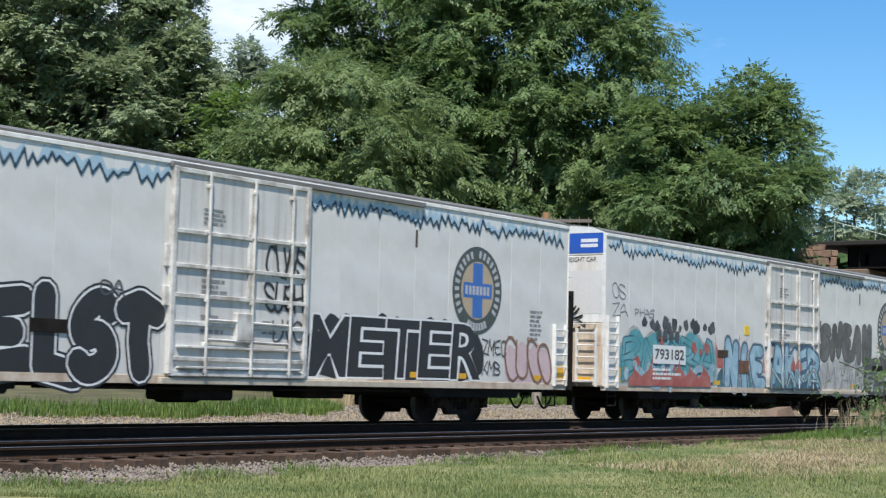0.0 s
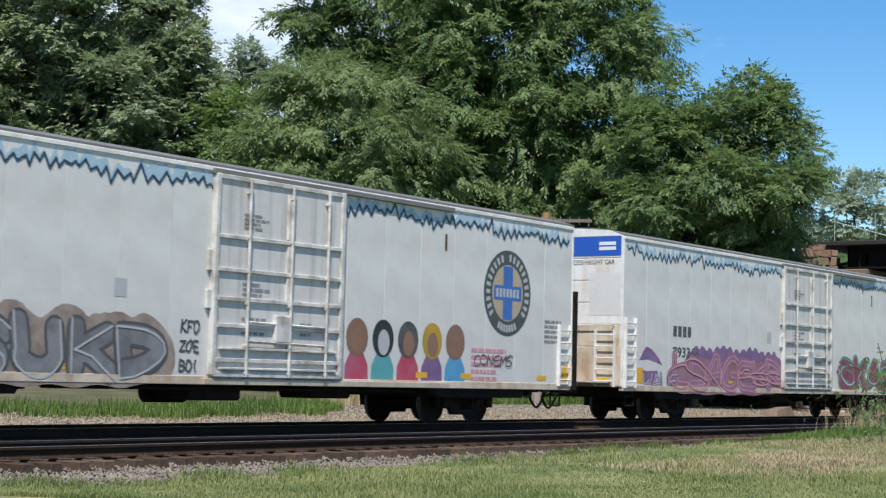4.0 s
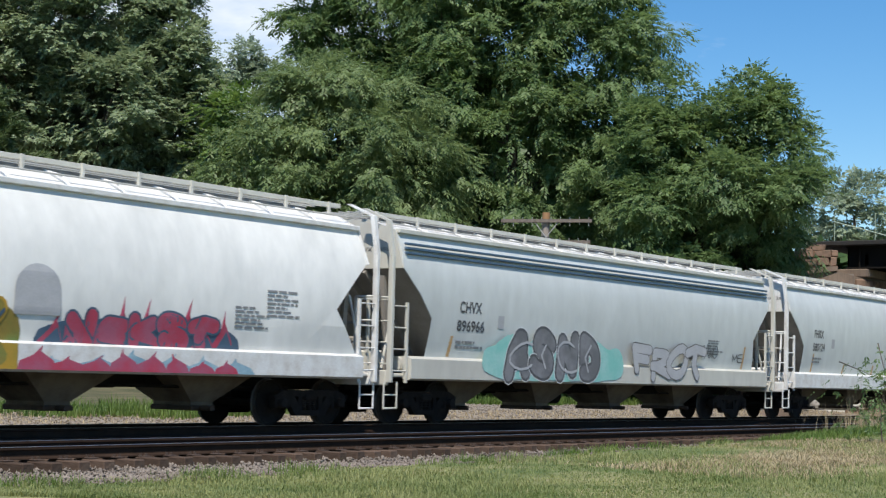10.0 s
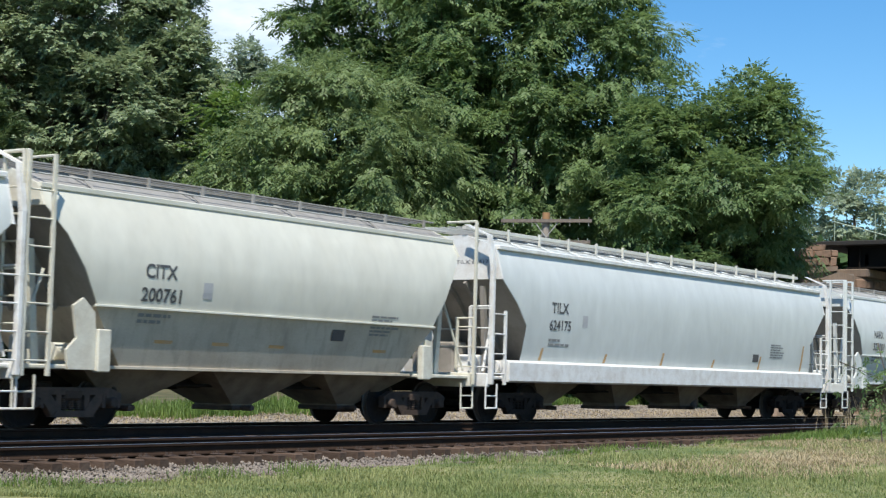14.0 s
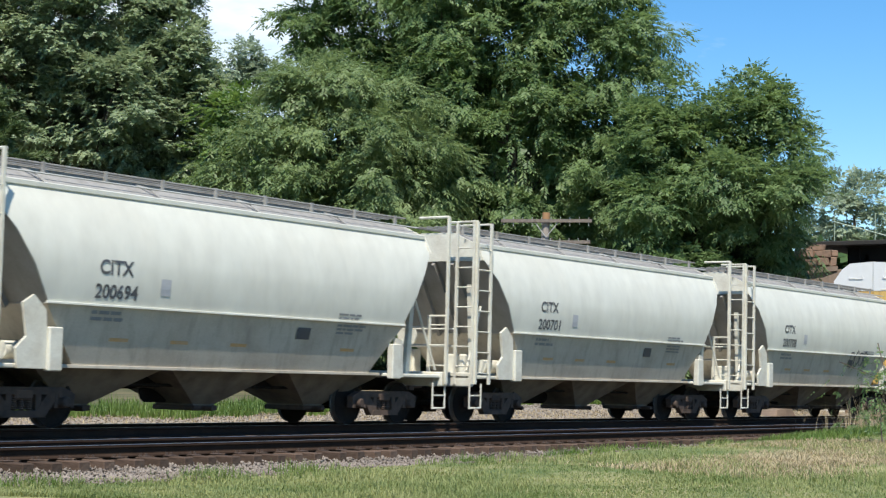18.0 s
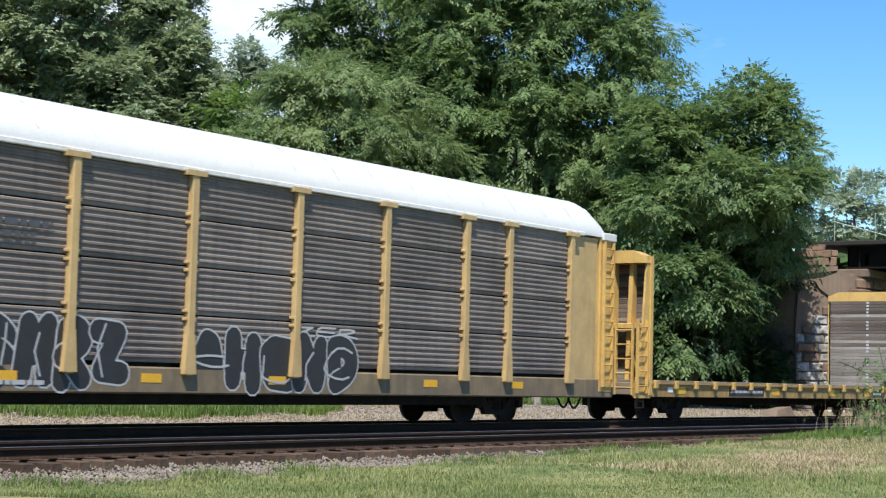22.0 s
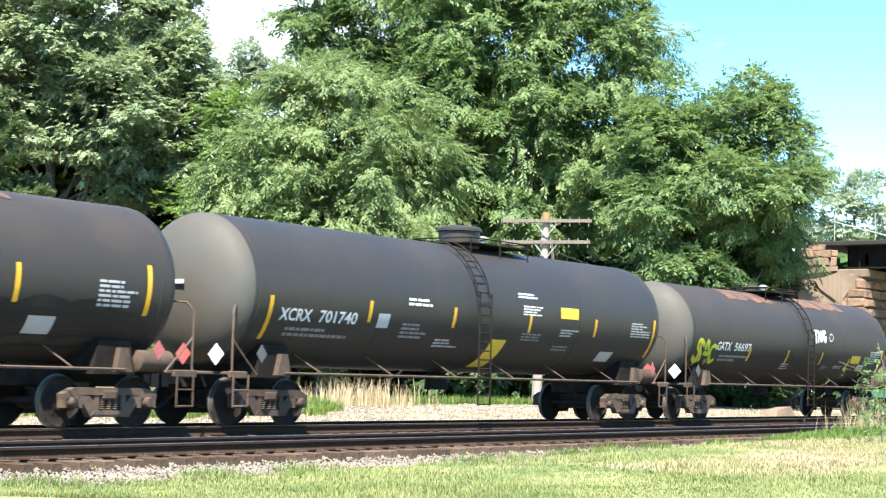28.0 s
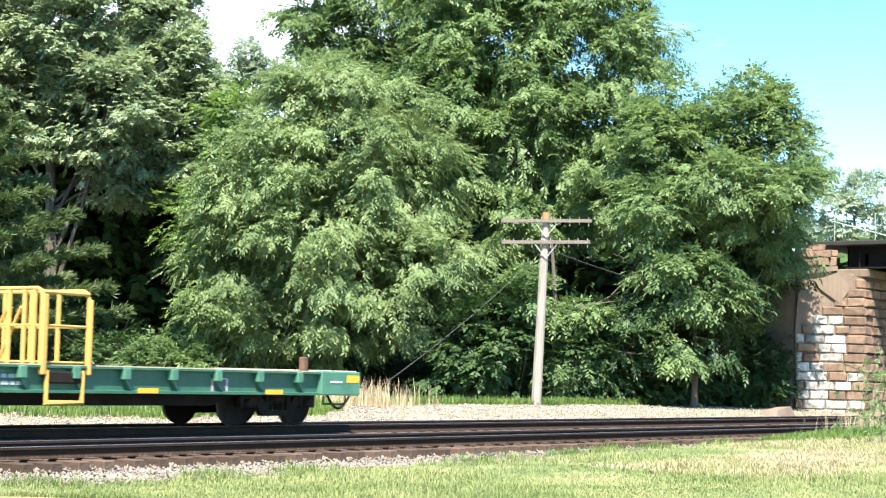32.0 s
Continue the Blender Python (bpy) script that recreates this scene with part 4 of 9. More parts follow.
    ladder(e, "side_ladder", x0 + 0.08, 0.52, 0.88, 2.72, W, 6, lm)
    ladder(e, "side_ladder", x1 - 0.62, 0.52, 0.9, 2.4, W, 5, lm)
    # tall brake ladder on the trailing end
    s = Solid()
    for y in (-1.5, -0.85):
        s.box(x1 + 0.28, x1 + 0.40, y - 0.05, y + 0.05, 0.8, 3.25)
    for i in range(6):
        s.tube((x1 + 0.34, -1.5, 1.0 + i * 0.42), (x1 + 0.34, -0.85, 1.0 + i * 0.42), 0.03, 6)
    for z in (1.3, 2.2, 3.1):
        s.soft(x1, x1 + 0.36, -1.53, -1.45, z, z + 0.06)
    s.soft(x1, x1 + 0.5, -1.4, -0.2, 1.6, 1.68)
    s.soft(x1 + 0.1, x1 + 0.4, -0.9, -0.4, 1.75, 2.3)
    part("brake_ladder", s, m_black if dark_ladder else m_trim, e, "black end ladder" if dark_ladder else "")
    part("brake_wheel", Solid().turn([(-0.03, 0.16), (-0.03, 0.28), (0.03, 0.28), (0.03, 0.16)], (x1 + 0.3, 0.3, 2.6), "x", 18), m_black, e)
    for x, a in ((x0 + 0.62, 0.26), (x1 - 0.4, 0.24)):
        part("reflector", Solid().box(x, x + 0.48, -W - 0.006, -W, 1.02, 1.16 + a), m_reflect, e)
    for x in (-6.9, -5.2, 5.0, 6.7, 9.9):
        part("reflector", Solid().box(x, x + 0.42, -W - 0.006, -W, 1.02, 1.14), m_reflect, e)
    for m in (-1, 1):
        part("bolster_skirt", Solid().prism([(m * 7.65 - 1.95, 0.95), (m * 7.65 - 1.75, 0.60), (m * 7.65 + 1.75, 0.60), (m * 7.65 + 1.95, 0.95)], "y", -1.5, 1.5), m_black, e)
        stirrup(e, m * 10.9 - 0.2, m_black, 0.42, 0.9)
        part("jacking_pad", Solid().soft(m * 5.9 - 0.22, m * 5.9 + 0.22, -1.5, -1.3, 0.68, 0.92), m_black, e)
    s = Solid()
    s.tube((-5.2, -1.45, 0.72), (5.2, -1.45, 0.72), 0.025, 6)
    for x in (-5.0, -2.5, 0.5, 3.2, 5.0):
        s.tube((x, -1.45, 0.72), (x, -1.45, 0.9), 0.02, 6)
    s.soft(-1.6, -0.2, -1.3, -0.3, 0.5, 0.85, 0.05)
    s.soft(2.0, 3.3, -1.2, -0.3, 0.55, 0.85, 0.05)
    part("underframe_gear", s, m_black, e)
    brake_gear(e, -6, 6, seed)
    # ragged pale-blue band under the eave with its dark lower edge
    rng = random.Random(seed * 7 + 3)
    x = x0 + 0.15
    top, low = [], []
    while x < x1 - 0.15:
        peak = math.sin(x * 1.7 + 1.0) > 0.985
        z = 4.50 + 0.05 * math.sin(x * 2.1) + (rng.uniform(-0.22, -0.06) if len(low) % 2 else rng.uniform(-0.04, 0.10)) + (0.13 if peak else 0)
        low.append((x, z))
        top.append((x, 4.765))
        x += rng.uniform(0.07, 0.18)
    band, line = Solid(), Solid()
    band.loft([[(x, -W - 0.004, z) for x, z in low], [(x, -W - 0.004, min(4.76, z + rng.uniform(0.05, 0.30))) for x, z in low]], (False, False), False)
    strokes(line, [low], 0.024, side, 0.007)
    part("painted_band", band, p_pale_blue, e, "ragged pale blue sprayed band", smooth=False)
    part("band_edging", line, p_navy, e, smooth=False)
    return e, side


def round_emblem(e, x, z, r, side):
    """The round emblem in plain shapes: dark ring, pale field, blue cross, marks in place of its words."""
    def disc(rad, n=36):
        return [(x + rad * math.cos(2 * math.pi * i / n), z + rad * math.sin(2 * math.pi * i / n)) for i in range(n)]
    patch(e, "emblem", disc(r), paint("ring", (0.06, 0.075, 0.07)), side, 0.005)
    patch(e, "emblem_field", disc(r * 0.66), p_tan, side, 0.008)
    patch(e, "emblem_cross", rect(x - r * 0.2, x + r * 0.2, z - r * 0.62, z + r * 0.62), p_blue, side, 0.011)
    patch(e, "emblem_cross", rect(x - r * 0.58, x + r * 0.58, z - r * 0.17, z + r * 0.17), p_blue, side, 0.0115)
    s = Solid()
    for i in range(22):
        t = radians(215) - i * radians(250) / 21
        for a in (t, ):
            c, d = math.cos(a), math.sin(a)
            q = [(x + k * c + w * d, z + k * d - w * c) for k, w in ((0.74 * r, -0.04 * r), (0.91 * r, -0.05 * r), (0.91 * r, 0.05 * r), (0.74 * r, 0.04 * r))]
            if i not in (10, ):
                s.add([(a2, -side(b2) - 0.0085, b2) for a2, b2 in q], [(0, 1, 2, 3)])
    for i in range(7):
        a = radians(245 + i * 8)
        c, d = math.cos(a), math.sin(a)
        q = [(x + k * c + w * d, z + k * d - w * c) for k, w in ((0.74 * r, -0.04 * r), (0.91 * r, -0.05 * r), (0.91 * r, 0.05 * r), (0.74 * r, 0.04 * r))]
        s.add([(a2, -side(b2) - 0.0085, b2) for a2, b2 in q], [(0, 1, 2, 3)])
    for i in range(7):
        a = x - r * 0.5 + i * r * 0.145
        s.add([(a, -side(z) - 0.0135, z - r * 0.1), (a + r * 0.1, -side(z) - 0.0135, z - r * 0.1), (a + r * 0.1, -side(z) - 0.0135, z + r * 0.1), (a, -side(z) - 0.0135, z + r * 0.1)], [(0, 1, 2, 3)])
    part("emblem_mark", s, p_silver, e, smooth=False)


def mark_bars(e, x0, x1, z0, z1, n, mat, side):
    """A company's initials as plain upright bars."""
    s = Solid()
    w = (x1 - x0) / n
    for i in range(n):
        a = x0 + i * w
        s.add([(a, -side(z0) - 0.006, z0), (a + w * 0.72, -side(z0) - 0.006, z0), (a + w * 0.72, -side(z1) - 0.006, z1), (a, -side(z1) - 0.006, z1)], [(0, 1, 2, 3)])
    part("company_mark", s, mat, e, smooth=False)


def refrigerator_cars():
    e, sd = reefer(24.17, "dirty white refrigerator car with black and white graffiti", door=-0.50, blue=False, seed=11)
    piece(e, 1.6, 7.7, 0.95, 2.2, p_black, p_white, sd, 5, text="METER", ground=p_black)
    fat = [(0.32, p_black), (0.275, p_white), (0.235, p_black)]
    drawn_word(e, "EL", -6.75, -4.25, 0.72, 2.5, fat, sd, 6)
    drawn_word(e, "ST", -4.65, -2.5, 0.72, 2.48, fat, sd, 16, lift=0.012)
    drawn_word(e, "OA", -4.05, -3.45, 2.3, 2.6, [(0.02, p_dark)], sd, 9, lift=0.018)
    cloud(e, 8.7, 10.75, 0.92, 1.9, paint("pale_pink", (0.56, 0.42, 0.43)), sd, 8, lumps=3)
    drawn_word(e, "CUCO", 8.7, 10.7, 0.92, 2.05, [(0.035, p_brown)], sd, 7, lift=0.009, overlap=0.2)
    drawn_word(e, "CUNS", 0.15, 1.35, 2.85, 3.5, [(0.03, p_black)], flat_side(1.675), 3, overlap=0.12)
    drawn_word(e, "SUSH", 0.15, 1.3, 2.2, 2.8, [(0.03, p_black)], flat_side(1.675), 4, overlap=0.15)
    drawn_word(e, "UIC", 0.4, 1.3, 1.6, 2.1, [(0.025, p_dark)], flat_side(1.675), 5, overlap=0.15)
    drawn_word(e, "ZMEC", 7.75, 8.75, 1.55, 1.95, [(0.018, p_dark)], sd, 4)
    drawn_word(e, "KMB", 7.75, 8.5, 1.1, 1.45, [(0.018, p_dark)], sd, 14)
    round_emblem(e, 7.5, 3.02, 1.0, sd)
    bars(e, 9.75, 10.35, 1.95, 2.7, 7, p_grey, sd, 2)
    box_board(e, "vent_plate", -5.55, -4.75, 1.62, 1.85, m_black, sd, 0.03, "dark rusty plate")

    e, sd = reefer(48.95, "dirty white refrigerator car with teal and red graffiti", door=0.25, seed=12)
    cloud(e, -10.9, -4.9, 0.85, 1.75, p_ice, sd, 19, lift=0.0035, lumps=9)
    dots(e, -9.4, -5.0, 2.45, 2.72, 13, 0.16, p_coal, sd, 18)
    cloud(e, -10.9, -4.95, 0.95, 2.5, p_chalk, sd, 20, lift=0.0045, lumps=5)
    cloud(e, -10.8, -5.05, 0.98, 2.42, p_sea, sd, 20, lift=0.0056, lumps=5)
    drawn_word(e, "BNOBA", -10.6, -5.1, 1.1, 2.3, [(0.10, p_deep_sea), (0.055, p_sea)], sd, 21, lift=0.007, overlap=0.1)
    dots(e, -10.4, -5.3, 1.5, 2.2, 9, 0.13, p_flame, sd, 22, lift=0.018)
    drawn_word(e, "IWUIWCI", -10.7, -4.95, 0.8, 1.7, [(0.10, p_chalk), (0.075, p_ice)], sd, 23, lift=0.020, swell=0.35)
    spikes(e, -10.2, -5.4, 0.95, 1.8, 6, p_flame, sd, 41, lift=0.034)
    spikes(e, -5.15, -4.15, 1.5, 2.5, 3, p_flame, sd, 24)
    spikes(e, -3.9, -2.75, 1.6, 2.55, 2, p_flame, sd, 25)
    spikes(e, -2.2, -1.75, 1.4, 2.5, 2, p_flame, sd, 26)
    cloud(e, -5.0, -1.75, 0.8, 1.55, p_deep_sea, sd, 27, lift=0.004, lumps=4)
    drawn_word(e, "NIE", -4.5, -1.85, 0.85, 2.36, [(0.27, p_chalk), (0.235, p_steel_blue), (0.16, p_ice)], sd, 28, lift=0.007)
    ds = flat_side(1.75)
    cloud(e, -1.6, 2.1, 0.98, 1.75, p_deep_sea, ds, 29, lift=0.002, lumps=6)
    drawn_word(e, "AKER", -1.55, 2.05, 1.0, 2.25, [(0.22, p_steel_blue), (0.12, p_ice)], ds, 30, lift=0.004)
    drawn_word(e, "NWMA", -1.5, 2.05, 0.95, 1.6, [(0.07, p_deep_sea), (0.025, p_chalk)], ds, 32, lift=0.012, overlap=0.2)
    spikes(e, -0.2, 0.65, 1.5, 2.4, 2, p_flame, ds, 31, lift=0.014)
    box_board(e, "repair_plate", -4.95, -4.3, 1.82, 2.02, m_bogie, sd, 0.02, "rust-brown repair plate")
    box_board(e, "repair_plate", -3.55, -2.9, 1.36, 1.75, m_rust_patch, sd, 0.02, "rust-brown repair plate")
    box_board(e, "warning_plate", -3.2, -2.85, 2.5, 2.78, m_sign_yellow, sd, 0.012, "small yellow warning plate")
    dots(e, 2.3, 2.9, 2.95, 3.1, 1, 0.3, p_smoke, sd, 32)
    cloud(e, 2.3, 6.9, 0.74, 1.98, p_chalk, sd, 24, lumps=7)
    drawn_word(e, "WMUAWNU", 2.4, 6.8, 0.85, 1.85, [(0.02, p_grey)], sd, 33, lift=0.006)
    drawn_word(e, "SHEAN", 2.45, 6.95, 1.85, 3.18, [(0.22, p_dark), (0.175, p_smoke)], sd, 34, lift=0.009, overlap=0.04)
    round_emblem(e, 8.5, 3.05, 1.0, sd)
    cloud(e, 6.2, 11.35, 0.78, 2.15, p_coal, sd, 26, lift=0.016, lumps=6)
    spikes(e, 6.5, 11.3, 1.5, 2.6, 9, p_coal, sd, 35, lift=0.0175)
    drawn_word(e, "SCUGCS", 6.4, 11.1, 0.9, 1.95, [(0.05, p_grey)], sd, 36, lift=0.020, swell=0.4)
    dots(e, 6.6, 11.1, 0.95, 1.9, 9, 0.13, p_silver, sd, 37, lift=0.031)
    box_board(e, "vent_plate", 7.0, 7.9, 1.62, 1.8, m_black, sd, 0.04, "dark rusty plate")
    box_board(e, "notice_frame", 8.75, 9.4, 1.15, 1.6, m_trim, sd, 0.045, "white square notice frame")
    box_board(e, "notice_glass", 8.93, 9.22, 1.24, 1.51, m_black, sd, 0.05)
    patch(e, "number_board", rect(-8.9, -7.0, 1.55, 2.05), p_white, sd, 0.034)
    lettering(e, "793182", -8.8, -7.1, 1.66, 1.95, p_dark, sd, lift=0.038)
    mark_bars(e, -8.7, -7.3, 2.2, 2.45, 4, p_dark, flat_side(1.632))
    bars(e, -8.9, -7.3, 1.1, 1.45, 3, p_white, sd, 8, lift=0.036)
    for k, (y, z) in enumerate(((0.0, 2.95), (-0.5, 2.7))):
        s = Solid()
        rng = random.Random(k)
        for i in range(7):
            a, b = y + rng.uniform(-0.5, 0.5), z + rng.uniform(-0.3, 0.3)
            s.pipe([(-11.51, a, b), (-11.51, a + rng.uniform(-0.3, 0.3), b + rng.uniform(-0.35, 0.35))], 0.022, 5)
        part("graffiti_tag", s, p_black, e)
    drawn_word(e, "OS", -11.1, -10.4, 3.15, 3.6, [(0.016, p_grey)], sd, 38)
    drawn_word(e, "ZA", -11.1, -10.3, 2.7, 3.1, [(0.016, p_grey)], sd, 39)
    drawn_word(e, "PHAS", -9.9, -8.8, 2.75, 3.0, [(0.014, p_grey)], sd, 40)

    e, sd = reefer(74.4, "white refrigerator car with grey graffiti and colourful figures", door=0.4, seed=13)
    mark_bars(e, -8.65, -7.6, 2.27, 2.55, 4, p_dark, sd)
    lettering(e, "793302", -8.6, -7.1, 1.73, 2.02, p_dark, sd)
    bars(e, -8.6, -7.7, 1.3, 1.5, 2, p_grey, sd, 5)
    cloud(e, -7.65, -2.35, 0.74, 2.08, p_halo, sd, 30, lift=0.0038, lumps=5)
    drawn_word(e, "SUKD", -7.3, -2.65, 0.85, 1.92, [(0.225, p_dark), (0.165, p_slate)], sd, 31, overlap=0.05)
    drawn_word(e, "SUKD", -7.3, -2.65, 0.85, 1.92, [(0.02, p_silver)], sd, 31, lift=0.016, overlap=0.05)
    drawn_word(e, "KFO", -2.25, -1.75, 1.7, 2.0, [(0.022, p_dark)], sd, 33)
    drawn_word(e, "ZOE", -2.25, -1.75, 1.35, 1.62, [(0.022, p_dark)], sd, 34)
    drawn_word(e, "BOI", -2.25, -1.75, 1.0, 1.28, [(0.022, p_dark)], sd, 35)
    p_skin = paint("clay_brown", (0.24, 0.13, 0.085))
    for i, (c, h) in enumerate(((p_berry, p_brown), (p_teal, p_black), (p_berry, p_coal), (p_plum, p_ochre), (paint("sky", (0.08, 0.30, 0.50)), p_brown))):
        x = 2.92 + i * 0.885
        oval = lambda cx, cz, rx, rz: [(cx + rx * math.cos(t), cz + rz * math.sin(t)) for t in np.linspace(0, 2 * math.pi, 19)[:-1]]
        patch(e, "painted_shape", [(x - 0.4, 0.86), (x + 0.4, 0.86), (x + 0.38, 1.25), (x + 0.22, 1.5), (x - 0.22, 1.5), (x - 0.38, 1.25)], c, sd, 0.005)
        patch(e, "painted_shape", oval(x, 1.82, 0.37, 0.40), h, sd, 0.007)
        patch(e, "painted_shape", oval(x + 0.02, 1.74, 0.2, 0.27), p_skin if i != 1 else p_silver, sd, 0.009)
    bars(e, 7.1, 8.9, 0.95, 1.75, 5, p_pink, sd, 35)
    drawn_word(e, "CONEMS", 7.2, 8.8, 1.3, 1.6, [(0.016, p_dark)], sd, 36, lift=0.009)
    round_emblem(e, 8.55, 3.03, 1.0, sd)
    bars(e, 10.2, 11.1, 1.9, 2.5, 5, p_grey, sd, 6)
    patch(e, "small_notice", rect(-3.9, -3.6, 2.3, 2.62), p_silver, sd, 0.005)

    e, sd = reefer(99.92, "white refrigerator car with purple and magenta graffiti", door=0.4, seed=14)
    mark_bars(e, -8.65, -7.5, 2.31, 2.6, 4, p_dark, sd)
    lettering(e, "793366", -8.65, -7.08, 1.74, 2.03, p_dark, sd)
    cloud(e, -8.0, -1.4, 1.0, 2.12, p_plum, sd, 40, lift=0.0038, lumps=15)
    cloud(e, -9.0, -1.4, 0.74, 1.72, p_clay, sd, 41, lift=0.0055, lumps=6)
    drawn_word(e, "LDAGEKR", -8.6, -1.5, 0.8, 1.85, [(0.15, p_mauve), (0.085, p_rose), (0.05, p_clay)], sd, 42, swell=0.2, overlap=0.15)
    drawn_word(e, "CSNUASG", -8.8, -1.5, 0.8, 1.75, [(0.022, p_pink)], sd, 45, lift=0.021, swell=0.35, overlap=0.2)
    # a pointed hat over a dark face mark
    patch(e, "painted_shape", [(-10.55, 1.62), (-10.35, 1.85), (-10.15, 2.0), (-9.85, 1.92), (-9.5, 1.72), (-9.25, 1.5), (-9.65, 1.6), (-10.1, 1.66)], p_plum, sd, 0.005)
    patch(e, "painted_shape", [(-10.5, 1.42), (-10.2, 1.34), (-9.5, 1.36), (-9.6, 1.1), (-9.9, 0.88), (-10.2, 1.05)], p_plum, sd, 0.005)
    drawn_word(e, "WAUE", -10.3, -8.4, 0.84, 1.3, [(0.05, p_plum), (0.02, p_silver)], sd, 46)
    drawn_word(e, "SKAB", 3.2, 8.0, 0.88, 2.02, [(0.25, p_coal), (0.225, p_emerald), (0.16, p_wine)], sd, 49)
    drawn_word(e, "CIUC", 3.3, 7.9, 1.0, 1.9, [(0.03, p_silver), (0.018, p_mint)], sd, 50, lift=0.017, swell=0.3)
    dots(e, 2.95, 3.15, 1.1, 1.9, 4, 0.07, p_wine, sd, 51)
    drawn_word(e, "DOZ", 8.55, 9.5, 1.1, 1.6, [(0.018, p_mauve)], sd, 43)
    bars(e, 9.5, 10.0, 1.35, 1.5, 2, p_pink, sd, 43)
    round_emblem(e, 8.48, 3.0, 1.0, sd)
    bars(e, 10.3, 11.1, 1.85, 2.4, 6, p_grey, sd, 7)
    patch(e, "small_notice", rect(-2.55, -2.25, 2.3, 2.65), p_silver, sd, 0.005)


# ---- covered hopper cars ----
def profile(points):
    """Half-width at height z, from (z, y) points."""
    zs, ys = [p[0] for p in points], [p[1] for p in points]
    return lambda z: float(np.interp(z, zs, ys))


def hopper_body(s, L, prof, ztop, zlow, zend, xs, n=12, yc=0.5, zroof=4.3, dx=2.0):
    """A body with sloping end sheets: full from zlow to ztop in its middle, only down to zend at its ends."""
    rings = []
    for x, zm in [(-L, zend)] + [(-L + f * xs, zend + (zlow - zend) * f ** 1.15) for f in (0.33, 0.66, 1.0)] + [(L - f * xs, zend + (zlow - zend) * f ** 1.15) for f in (1.0, 0.66, 0.33)] + [(L, zend)]:
        half = [(prof(zm + (ztop - zm) * i / n), zm + (ztop - zm) * i / n) for i in range(n + 1)]
        half.append((yc, zroof))
        rings.append([(x, -y, z) for y, z in half] + [(x, y, z) for y, z in reversed(half)])
    s.loft(rings)


def running_board(e, L, z, mat, zroof, posts, y=0.62, rail=False, deep=0.03):
    for yy in (-y, y - 0.12):
        part("running_board", Solid().soft(-L, L, yy, yy + 0.12, z - deep, z, 0.005), mat, e, "steel grating walkway along the roof")
    for yy in (-0.36, -0.12, 0.12, 0.36):
        part("walkway_slat", Solid().box(-L, L, yy - 0.03, yy + 0.03, z - 0.03, z - 0.005), mat, e)
    for i in range(posts):
        x = -L + 0.4 + (2 * L - 0.8) * i / (posts - 1)
        b = Solid().box(x - 0.03, x + 0.03, -y - 0.03, -y + 0.02, zroof - 0.25, z + (0.05 if rail else 0.01))
        part("walkway_bracket", b, mat, e)
    s = Solid()
    s.prism([(-0.38, zroof - 0.05), (-0.30, zroof + 0.12), (0.30, zroof + 0.12), (0.38, zroof - 0.05)], "x", -L + 0.8, L - 0.8)
    part("hatch_cover", s, m_grate, e)
    part("roof_seam", Solid().pipe([(-L, -0.95, zroof - 0.06), (L, -0.95, zroof - 0.06)], 0.018, 5), m_hop_roof, e)


def outlets(e, xs, w, z1, z0, mat=None, y=1.15):
    for x in xs:
        s = Solid()
        rings = []
        for f, ww, yy in ((0, w, y), (0.9, 0.3, 0.5), (1, 0.3, 0.5)):
            z = z1 + (z0 - z1) * f
            rings.append([(x - ww, -yy, z), (x + ww, -yy, z), (x + ww, yy, z), (x - ww, yy, z)])
        s.loft(rings)
        o = part("discharge_bay", s, mat or m_outlet, e)
        part("outlet_gate", Solid().soft(x - 0.34, x + 0.34, -0.55, 0.55, z0 - 0.05, z0 + 0.05).tube((x - 0.1, -0.85, z0), (x - 0.1, -0.6, z0), 0.05, 8), m_bogie, o)


